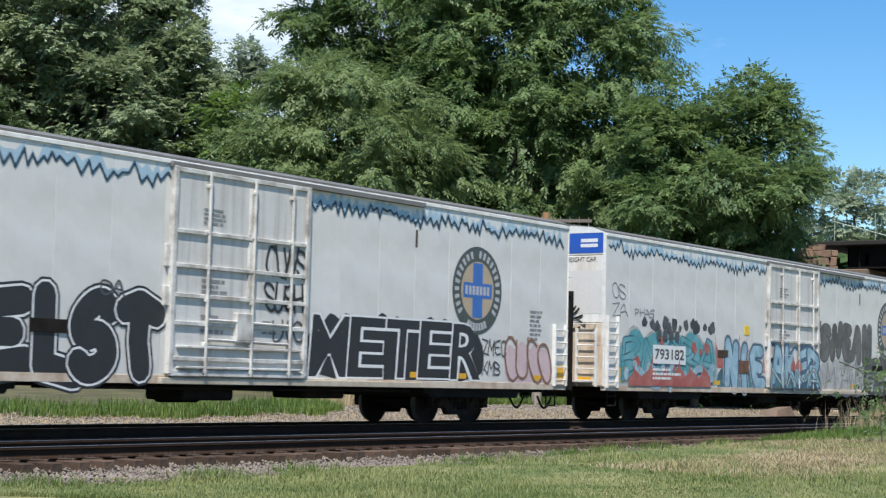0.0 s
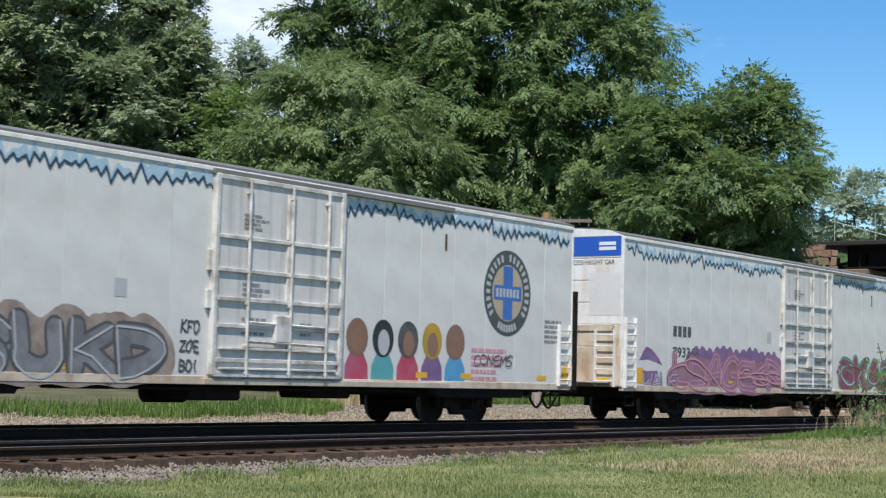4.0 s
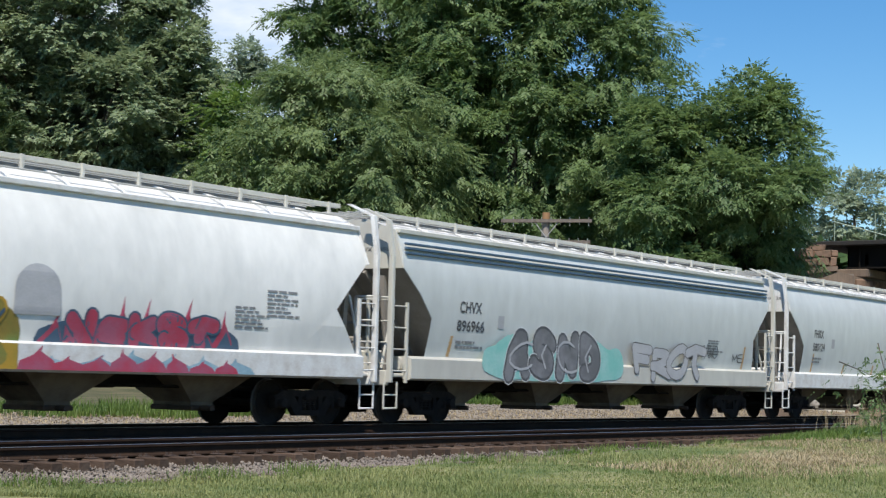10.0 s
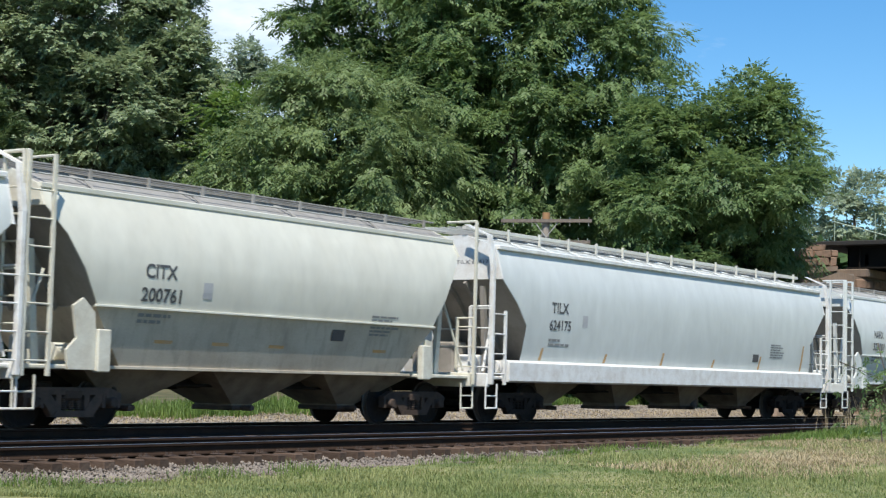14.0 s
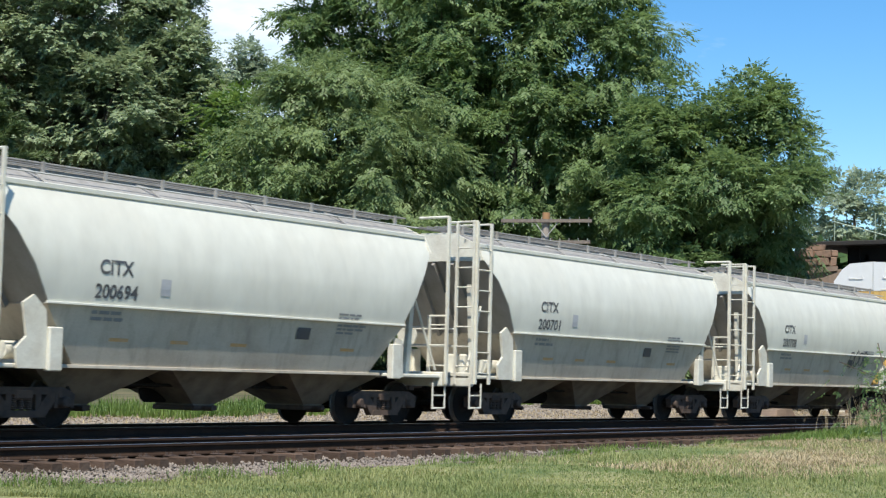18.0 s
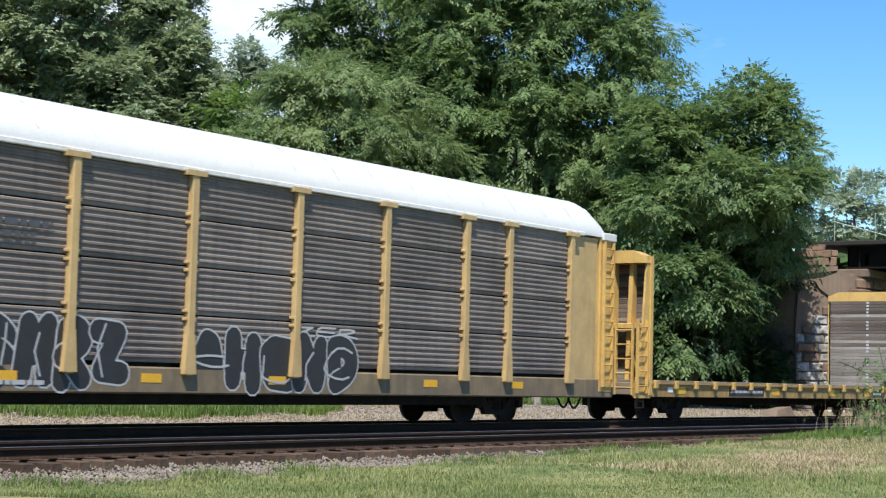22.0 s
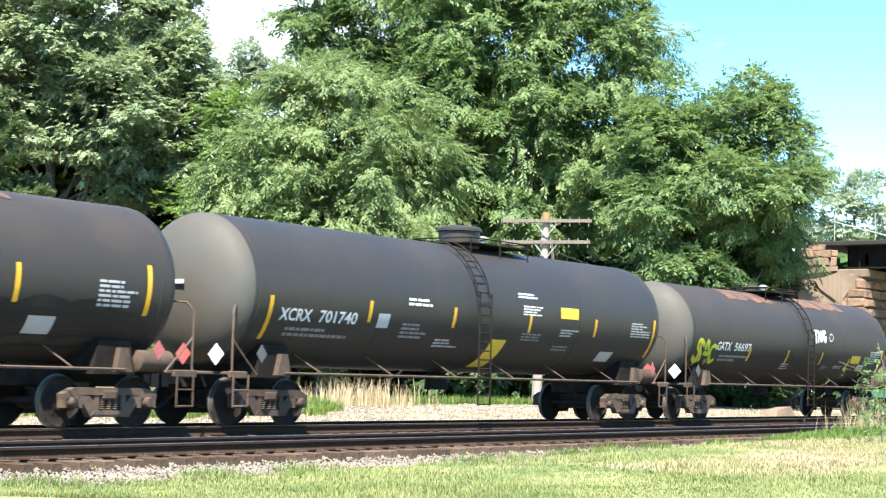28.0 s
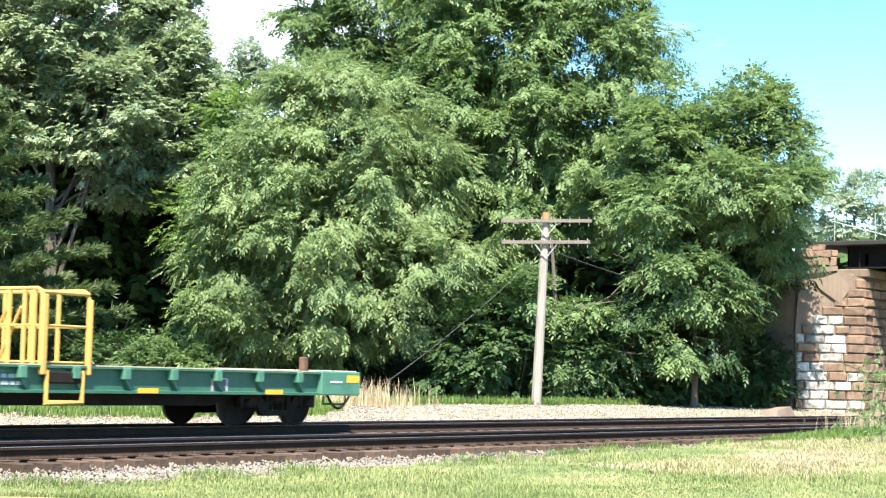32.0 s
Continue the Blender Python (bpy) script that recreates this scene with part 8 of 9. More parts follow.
def trackside():
    track("near_track", -4.1, -0.06, "empty near track with rusty rails on dark timber ties")
    track("far_track", 0.0, 0.0, "far track on which the train runs")

    def bed_shoulder(rng, n):
        x, y = rng.uniform(4, 58, n), rng.uniform(-6.95, -4.9, n)
        z = np.interp(y, [-6.95, -6.2, -5.65, -5.35, -5.0, -4.9], [-0.44, -0.43, -0.415, -0.385, -0.345, -0.33])
        z = np.maximum(z, ground_z(x, y) - 0.01)
        return np.stack([x, y, z + rng.uniform(-0.03, 0.02, n)], -1)
    pebbles("ballast_shoulder", "pale crushed stone ballast beside the track", 44000, bed_shoulder, 0.032, m_stone_bit, 5)

    def cribs(rng, n):
        x, y = rng.uniform(4, 75, n), rng.uniform(-5.4, 1.6, n)
        return np.stack([x, y, np.where(y < -4.9, -0.42, np.where(y < -2.3, -0.36, -0.29)) + rng.uniform(-0.03, 0.02, n)], -1)
    pebbles("ballast_bed", "dark crushed stone ballast between the ties", 22000, cribs, 0.042, m_stone_dark, 6)

    def far_gravel(rng, n):
        x = rng.uniform(12, 95, n)
        y = 1.4 + rng.uniform(0, 1, n) * (5.6 + 4 * smooth01(34, 42, x))
        return np.stack([x, y, ground_z(x, y) + rng.uniform(-0.01, 0.025, n)], -1)
    pebbles("service_gravel", "pale gravel strip behind the tracks", 26000, far_gravel, 0.038, m_stone_far, 7)

    def lawn(rng, n):
        ahead = 19.2 + 31 * rng.uniform(0, 1, n) ** 1.6
        right = ahead * rng.uniform(-0.29, 0.29, n)
        x, y = EYE.x + FWD.x * ahead + RGT.x * right, EYE.y + FWD.y * ahead + RGT.y * right
        wob = -6.55 - 0.3 * (1 - smooth01(26, 36, x)) + 0.25 * np.sin(x * 1.3) + 0.15 * np.sin(x * 3.7)
        keep = (y < wob)
        x, y, wob = x[keep], y[keep], wob[keep]
        clump = 0.75 + 0.35 * np.sin(x * 0.8 + 1.3 * np.sin(y * 0.9)) + 0.9 * np.exp(-((y - wob) / 0.25) ** 2) * (np.sin(x * 2.3) > 0.35)
        return np.stack([x, y, ground_z(x, y) - 0.01, np.maximum(0.5, clump)], -1)
    blades("lawn_grass", "sunlit mown lawn with dry straw-coloured patches", 110000, lambda r, n: lawn(r, n), 0.10, 0.0065, m_grass, 8, per=2, lean=0.9)

    def dry_lawn(rng, n):
        x, y = rng.uniform(24, 48, n), rng.uniform(-14.5, -7.2, n)
        keep = (np.sin(x * 0.55 + 0.8) + 0.8 * np.sin(y * 1.1 + x * 0.3) + rng.normal(0, 0.35, n) > 0.9) | (((x - 29.5) / 5.5) ** 2 + ((y + 10.6) / 1.5) ** 2 + rng.normal(0, 0.35, n) < 1)
        x, y = x[keep], y[keep]
        return np.stack([x, y, ground_z(x, y) - 0.005, rng.uniform(0.6, 1.0, len(x))], -1)
    blades("lawn_straw", "dry straw-yellow grass on the lawn", 60000, dry_lawn, 0.10, 0.007, m_straw, 18, per=2, lean=1.0)

    def edge_tufts(rng, n):
        x = rng.choice(np.array([13.6, 14.4, 17.6, 19.5, 24.2, 27.2, 28.6, 30.5, 33.5]), n) + rng.normal(0, 0.35, n)
        y = -6.7 + rng.normal(0, 0.2, n)
        return np.stack([x, y, ground_z(x, y) - 0.02, rng.uniform(0.4, 1.1, n)], -1)
    blades("edge_grass", "taller grass tufts along the ballast edge", 900, edge_tufts, 0.20, 0.006, m_weed, 9, per=4, lean=0.8)

    def mound(rng, n):
        x = rng.uniform(36, 62, n)
        y = -6.6 + rng.normal(0, 0.5, n) + 0.02 * (x - 36)
        return np.stack([x, y, ground_z(x, y) - 0.02, 0.35 + 0.65 * smooth01(36, 50, x) * rng.uniform(0.5, 1.2, n)], -1)
    blades("bank_grass", "tall green grass on the bank by the bridge", 9000, mound, 0.50, 0.010, m_weed, 10, per=3, lean=0.7)

    def mound_dry(rng, n):
        x = rng.uniform(42, 54, n)
        y = -6.4 + rng.normal(0, 0.5, n)
        return np.stack([x, y, ground_z(x, y), rng.uniform(0.7, 1.2, n)], -1)
    blades("bank_straw", "dry seeding grass stalks on the bank", 600, mound_dry, 0.95, 0.006, m_straw, 11, per=3, lean=0.5)

    def far_weeds(rng, n):
        x = rng.uniform(14, 70, n)
        y = 5.7 + 4.2 * smooth01(34, 42, x) + (3.2 - 1.8 * smooth01(36, 42, x)) * rng.uniform(0, 1, n) ** 1.5 + 0.35 * np.sin(x * 0.8) + 0.25 * np.sin(x * 2.1)
        keep = (np.sin(x * 0.45) + np.sin(x * 1.7 + 1) * 0.6 > -0.9) | (y > 6.6)
        x, y = x[keep], y[keep]
        return np.stack([x, y, ground_z(x, y) - 0.02, rng.uniform(0.5, 1.2, len(x))], -1)
    blades("far_weeds", "green weeds behind the gravel strip", 15000, far_weeds, 0.30, 0.011, m_weed, 12, per=3, lean=0.8)

    def far_straw(rng, n):
        x = 41.5 + rng.normal(0, 1.0, n)
        y = 9.3 + rng.normal(0, 0.7, n)
        return np.stack([x, y, ground_z(x, y), rng.uniform(0.6, 1.2, n)], -1)
    blades("dry_grass_clump", "clump of tall dead straw grass", 300, far_straw, 0.75, 0.010, m_straw, 13, per=3, lean=0.7)

    def far_dry(rng, n):
        x, y = rng.uniform(12, 80, n), rng.uniform(4.4, 7.0, n)
        return np.stack([x, y, ground_z(x, y), rng.uniform(0.4, 1.0, n)], -1)
    blades("trackside_straw", "thin dry grass along the gravel", 5000, far_dry, 0.11, 0.008, m_straw, 14, per=3, lean=1.0)


# grimy stone, with shade between the ties and under the train put in
m_stone_dark = leafy("grimy_shaded_ballast", (0.022, 0.018, 0.015), (0.085, 0.068, 0.058), rough=0.95, glow=0.0, patch=1.2)


m_rail_green = surface("pale_green_steel", (0.34, 0.42, 0.33), (0.25, 0.28, 0.22), 0.5, 6, 0.6, bump=0.05)
m_leaf_bright = leafy("leaf_yellow_green", (0.085, 0.155, 0.04), (0.21, 0.31, 0.09), glow=0.35)


# ---- telegraph pole ----
def telegraph_pole():
    x, y, z = 52.4, 9.75, float(ground_z(52.4, 9.75))
    e = thing("utility_pole", "weathered grey timber telegraph pole with two crossarms", "utility pole", loc=(x, y, z))
    lean = Vector((0.10, -0.22))
    top = 6.78
    s = Solid()
    rings = []
    for i in range(10):
        f = i / 9
        r = 0.19 - 0.045 * f
        rings.append([(lean.x * f + r * math.cos(t) * (1 + 0.03 * math.sin(3 * t + i)), lean.y * f + r * math.sin(t), -0.3 + (top + 0.3) * f) for t in [k * math.pi / 8 for k in range(16)]])
    part("pole_shaft", s.loft(rings), m_pole, e)
    part("pole_top", Solid().tube((lean.x, lean.y, top), (lean.x * 1.03, lean.y * 1.03, top + 0.28), 0.145, 16, 0.14), m_pole_top, e, "orange-brown cut pole top")
    ax = Vector((0.578, -0.816, 0.0))      # crossarms run square to the view
    for z2, w in ((top - 0.02, 1.66), (top - 0.80, 1.62)):
        c = Vector((lean.x, lean.y, z2)) - Vector((ax.y, -ax.x, 0)) * 0.0
        a, b = c - ax * w + Vector((0, 0, -0.06)), c + ax * w + Vector((0, 0, 0.02))
        off = Vector((-0.816, -0.578, 0)) * 0.2
        s = Solid()
        side = Vector((0.816, 0.578, 0)) * 0.055
        up = Vector((0, 0, 0.06))
        a, b = a + off, b + off
        s.loft([[p - side - up, p + side - up, p + side + up, p - side + up] for p in (a, b)])
        arm = part("crossarm", s, m_arm, e, "weathered grey-brown timber crossarm")
        for i in range(10):
            f = (i + 0.3) / 9.6
            p = a + (b - a) * f
            pin = Solid().tube(p - Vector((0, 0, 0.2 if i % 2 else 0.14)), p + Vector((0, 0, 0.14)), 0.014, 6)
            part("pin", pin, m_iron_grey, arm)
        s = Solid()
        for sg in (-1, 1):
            s.tube(c + off * 0.9 + Vector((0, 0, -0.62)), c + off + ax * (0.42 * sg) + Vector((0, 0, -0.08)), 0.022, 5)
        part("brace", s, m_iron_grey, e, "grey iron V brace")
    def line(p, q, sag, r, name):
        p, q = Vector(p), Vector(q)
        pts = [p.lerp(q, i / 12) - Vector((0, 0, sag * 4 * (i / 12) * (1 - i / 12))) for i in range(13)]
        part(name, Solid().loft([[v + Vector((r * math.sin(t) * 0.7, r * math.sin(t) * 0.7, r * math.cos(t))) for t in (0.0, 1.257, 2.513, 3.77, 5.027)] for v in pts]), m_wire, e)
    line((lean.x, lean.y, 5.75), (-6.0, 3.2, 0.2), 0.25, 0.016, "guy_wire")
    line((lean.x - 0.1, lean.y, 5.3), (-1.1, 0.1, 0.1), 0.12, 0.012, "down_wire")
    line((lean.x, lean.y, 5.6), (1.8, 0.2, 0.15), 0.1, 0.012, "guy_wire")
    line((lean.x, lean.y, 5.75), (20, -1.5, 4.2), 0.35, 0.013, "service_wire")


# ---- bridge over the line ----
def abutment():
    e = thing("bridge_abutment", "tall sandstone bridge abutment with limewashed lower blocks", "bridge abutment", loc=(0, 0, 0))
    C = Vector((72.06, 4.97, 0))                    # the corner; one face looks down the line, one across the tracks
    back, along = -RGT, Vector((1, 0, 0))
    out1, out2 = -FWD, Vector((0, -1, 0))
    rng = random.Random(8)

    def slab(pts, d, u, n, t):
        """A flat piece on a face: outline of (way along it, height), t thick."""
        f = [C + u * s + Vector((0, 0, z)) + n * d for s, z in pts]
        return Solid().loft([f, [p - n * t for p in f]])
    part("core", Solid().loft([[(70.5, 7.35, z), (72.2, 5.05, z), (84, 5.05, z), (84, 14, z), (74, 14, z)] for z in (-0.4, 6.1)]), m_mortar, e)
    part("plaster_patch", slab([(0.05, 1.5), (3.0, 1.5), (3.05, 3.4), (2.85, 6.0), (1.6, 6.3), (0.05, 5.9)], 0.04, back, out1, 0.3), m_plaster, e, "smooth stained render")
    part("buttress_facet", slab([(1.25, 6.12), (0.55, 5.5), (1.1, 4.75), (2.0, 5.4), (2.2, 5.75)], 0.14, back, out1, 0.2), m_plaster, e, "weathered pale facet of the buttress")
    part("wing_coping", slab([(1.2, 6.2), (2.95, 6.0), (2.95, 6.25), (1.2, 6.42)], 0.2, back, out1, 0.9), m_plaster, e, "stained concrete coping")
    part("bridge_seat", Solid().soft(71.95, 84, 4.75, 8, 5.95, 6.32, 0.04), m_plaster, e)
    # rubble backwall above the seat
    for s0, s1, z0, z1, d in ((1.55, 2.1, 6.4, 6.8, 0.05), (2.1, 2.85, 6.35, 6.75, 0.0), (1.5, 2.3, 6.8, 7.1, 0.02), (2.3, 2.9, 6.75, 7.15, 0.08), (1.7, 2.5, 7.1, 7.34, -0.03), (1.2, 1.5, 6.4, 6.8, -0.1), (1.15, 1.42, 6.82, 7.15, -0.12)):
        f = [C + back * (s + rng.uniform(-0.04, 0.04)) + Vector((0, 0, z + rng.uniform(-0.04, 0.04))) for s, z in ((s0, z0), (s1, z0), (s1, z1), (s0, z1))]
        m = sum(f, Vector()) / 4
        part("stone_block", Solid().loft([[p - out1 * 1.0 for p in f], [p + out1 * (0.02 + d) for p in f], [m + (p - m) * 0.8 + out1 * (0.1 + d) for p in f]]), m_stone, e, smooth=False)
    h = 0.415
    for k in range(15):
        a, b = -0.35 + k * h, -0.35 + (k + 1) * h - 0.025
        lim = float(np.interp((a + b) / 2, [0, 3.35, 4.0, 4.5, 5.0, 5.5, 6.0], [3.0, 3.0, 2.35, 1.75, 1.1, 0.45, 0.3]))
        for u, n, reach in ((back, out1, lim), (along, out2, 9.0)):
            s = 0.0
            while s < reach - 0.15:
                w = min(rng.uniform(0.5, 1.05), reach - s)
                if reach - s - w < 0.25:
                    w = reach - s
                q = (s + 0.012 if s else -0.05, s + w - 0.012)
                fr = [C + u * x + Vector((0, 0, z)) for x, z in ((q[0], a), (q[1], a), (q[1], b), (q[0], b))]
                ins = 0.055
                d = rng.uniform(0.03, 0.16)
                mid = [C + u * (x + rng.uniform(-0.04, 0.04)) + n * (0.07 + d * rng.uniform(0.4, 1.2)) + Vector((0, 0, z + rng.uniform(-0.04, 0.03)))
                       for x, z in ((q[0] + ins, a + ins), (q[1] - ins, a + ins), (q[1] - ins, b - ins), (q[0] + ins, b - ins))]
                white = u is back and s > 0.7 - 0.3 * math.sin(k * 1.9) - 0.3 * (3.2 - a) and b < 4.3 and rng.random() < 0.74
                part("stone_block", Solid().loft([[p - n * 0.25 for p in fr], [p + n * 0.05 for p in fr], mid]), m_stone_white if white else m_stone, e, smooth=False)
                s += w
    # wing wall running back from the corner, its top falling away
    w = thing("wing_wall", "stained concrete wing wall sloping down from the abutment", "retaining wall", loc=(0, 0, 0))
    a, b = Vector((70.35, 7.55)), Vector((71.6, 17.5))
    n = Vector((-(b - a).y, (b - a).x)).normalized() * 0.9
    f = [(a.x, a.y, -0.4), (b.x, b.y, -0.4), (b.x, b.y, 1.2), (a.x, a.y, 5.9)]
    part("wall_face", Solid().loft([f, [(x - n.x, y - n.y, z) for x, y, z in f]]), m_plaster, w)
    out = n.normalized() * 0.12
    part("wall_coping", Solid().loft([[(p.x + o.x, p.y + o.y, z + k) for p, z, o in ((a, 5.9, out), (b, 1.2, out), (b, 1.2, -n), (a, 5.9, -n))] for k in (0.0, 0.22)]), m_plaster, w)
    for k in range(4):
        f = 0.0
        while f < 0.97:
            g = min(1.0, f + rng.uniform(0.08, 0.13))
            p, q = a.lerp(b, f + 0.003), a.lerp(b, g - 0.003)
            o = n.normalized() * rng.uniform(0.05, 0.12)
            z0, z1 = -0.3 + 0.415 * k, 0.1 + 0.415 * k
            part("stone_block", Solid().loft([[(p.x, p.y, z0), (q.x, q.y, z0), (q.x, q.y, z1), (p.x, p.y, z1)], [(p.x + o.x, p.y + o.y, z0 + 0.03), (q.x + o.x, q.y + o.y, z0 + 0.03), (q.x + o.x, q.y + o.y, z1 - 0.03), (p.x + o.x, p.y + o.y, z1 - 0.03)]]),
                 m_stone_white if rng.random() < 0.25 else m_stone, w, smooth=False)
            f = g


def bridge():
    e = thing("railway_overbridge", "black steel girder bridge crossing over the tracks", "bridge", loc=(0, 0, 0))
    x0, x1, ya, yb = 72.25, 78.5, 5.8, -24.0
    for x in (x0, x1 - 0.4):
        s = Solid()
        s.soft(x, x + 0.04, yb, ya, 6.4, 7.32, 0.01)
        s.soft(x - 0.18, x + 0.22, yb, ya, 6.34, 6.41, 0.01)
        s.soft(x - 0.18, x + 0.22, yb, ya, 7.3, 7.36, 0.01)
        g = part("girder", s, m_girder, e)
        st = Solid().soft(-0.14, 0.02, -0.03, 0.03, 6.41, 7.3, 0.008).mesh("stiffener", m_girder)
        for i in range(22):
            place("stiffener", st, g, (x, ya - 0.6 - i * 1.3, 0))
    s = Solid()
    for i in range(14):
        s.soft(x0, x1, ya - 1 - i * 2.1, ya - 0.8 - i * 2.1, 6.5, 7.0)
    part("cross_beams", s, m_girder, e)
    # black plate and slab added to stand for the shade under the deck
    part("end_diaphragm", Solid().soft(x0, x1 - 0.4, ya - 0.1, ya, 6.4, 7.36), m_girder, e)
    part("soffit", Solid().soft(x0 + 0.05, x1 - 0.4, yb, ya - 0.1, 7.2, 7.36), m_girder, e)
    part("deck", Solid().soft(x0 - 0.55, x1 + 0.5, yb, ya + 1.7, 7.37, 7.58, 0.03), m_deck_edge, e, "dark deck slab")
    for x in (x0 - 0.45, x1 + 0.4):
        for i in range(8):
            part("railing_post", Solid().soft(x - 0.02, x + 0.02, ya + 0.45 - i * 1.9 - 0.02, ya + 0.45 - i * 1.9 + 0.02, 7.58, 8.75), m_rail_green, e)
        part("railing_bar", Solid().tube((x, ya + 0.45, 8.45), (x, ya - 2.0, 7.75), 0.03, 6), m_rail_green, e)
    # far abutment, on the camera's side and out of view, carries the other end
    b = thing("bridge_abutment", "plain sandstone abutment carrying the near end of the bridge", "bridge abutment", loc=(0, 0, 0))
    part("core", Solid().soft(70, 84, -26, -23.5, -0.6, 6.34, 0.05), m_stone, b)
    # timber guard fence and a fallen slab at the foot of the wall
    f = thing("guard_fence", "short weathered timber guard fence by the bridge wall", "fence", loc=(71.0, 4.0, -0.15))
    for x in (0.0, 1.8, 3.6, 5.4):
        part("post", Solid().soft(x - 0.09, x + 0.09, -0.09, 0.09, 0, 1.05), m_old_rail, f)
    for z in (0.45, 0.92):
        part("rail", Solid().soft(-0.4, 6.2, -0.13, -0.08, z, z + 0.14), m_old_rail, f)
    r = thing("boulder", "broken grey stone slab lying on the gravel", "rock", loc=(61.6, 4.4, -0.1))
    s = Solid()
    s.loft([[(-0.9, -0.4, -0.15), (0.8, -0.5, -0.15), (0.9, 0.4, -0.15), (-0.8, 0.5, -0.15)], [(-0.7, -0.3, 0.18), (0.5, -0.35, 0.34), (0.65, 0.3, 0.30), (-0.6, 0.35, 0.16)]])
    part("slab", s, m_plaster, r, smooth=False)


# ---- trees ----
def leaf_mesh(name, pts, outs, length, mat, seed, leaflets=9, leaf=0.2, wide=0.35, droop=0.6):
    """Sprays of drooping leaflets: at each point a stem with leaflets in pairs along it."""
    rng = np.random.default_rng(seed)
    n = len(pts)
    d = outs + rng.normal(0, 0.3, outs.shape)
    d[:, 2] -= droop * rng.uniform(0.3, 1.2, n)
    d /= np.linalg.norm(d, axis=1)[:, None] + 1e-9
    up = np.array([0, 0, 1.0])
    sd = np.cross(d, up)
    sd /= np.linalg.norm(sd, axis=1)[:, None] + 1e-9
    nm = np.cross(sd, d)
    ln = length * rng.uniform(0.7, 1.3, n)
    V = []
    for k in range(leaflets):
        f = (k // 2 + 1) / (leaflets // 2 + 1)
        sg = -1 if k % 2 else 1
        base = pts + d * (ln * f)[:, None] - np.array([0, 0, 1]) * (ln * f * f * 0.3 * droop)[:, None]
        if k == leaflets - 1 and leaflets % 2:
            ax = d + rng.normal(0, 0.15, d.shape)
        else:
            ax = sd * sg + d * 0.7 - up * (0.25 + 0.5 * droop * rng.uniform(0, 1, n))[:, None] + rng.normal(0, 0.2, d.shape)
        ax /= np.linalg.norm(ax, axis=1)[:, None]
        ll = (leaf * rng.uniform(0.7, 1.25, n))[:, None]
        nn = nm + rng.normal(0, 0.24, nm.shape)
        wv = np.cross(ax, nn)
        wv /= np.linalg.norm(wv, axis=1)[:, None] + 1e-9
        wv = wv * ll * wide * 0.5
        mid = base + ax * ll * 0.42
        V.append(np.stack([base, mid + wv, base + ax * ll, mid - wv], 1))
    v = np.stack(V, 1).reshape(-1, 3)
    q = np.arange(len(v)).reshape(-1, 4)
    return raw_mesh(name, v, q, mat)


def crown_points(blobs, n, rng, shell=0.55, clump=0.85, per=52):
    """Sprays gathered in leafy clumps over the outer part of a set of ellipsoids, with gaps between them; and the outward way at each."""
    def over(m, lo, power):
        vol = np.array([b[3] * b[4] * b[5] for b in blobs]) ** 0.72
        B = np.array(blobs)[rng.choice(len(blobs), m, p=vol / vol.sum())]
        d = rng.normal(0, 1, (m, 3))
        d /= np.linalg.norm(d, axis=1)[:, None]
        r = lo + (1 - lo) * rng.uniform(0, 1, m) ** power
        lump = 1 + 0.18 * np.sin(d[:, 0] * 5 + B[:, 0]) * np.sin(d[:, 1] * 5 + B[:, 1]) + 0.12 * np.sin(d[:, 2] * 9 + B[:, 2] * 3)
        return B[:, :3] + d * B[:, 3:6] * (r * lump)[:, None], d
    fill = int(n * 0.10)
    m = max(4, (n - fill) // per)
    c, cd = over(m, max(shell, 0.5), 0.6)
    size = 1.2 * clump * rng.uniform(0.55, 1.35, m)
    k = rng.integers(0, m, n - fill)
    o = rng.normal(0, 1, (n - fill, 3))
    o /= np.linalg.norm(o, axis=1)[:, None]
    o *= (rng.uniform(0, 1, n - fill) ** 0.5)[:, None]
    p = c[k] + o * size[k][:, None] * np.array([1.15, 1.15, 0.5])
    p[:, 2] -= 0.45 * size[k] * (o[:, 0] ** 2 + o[:, 1] ** 2)
    d = cd[k] * 0.7 + o * np.array([0.75, 0.75, 0.3])
    p2, d2 = over(fill, 0.3, 1.0)
    return np.concatenate([p, p2]), np.concatenate([d, d2])


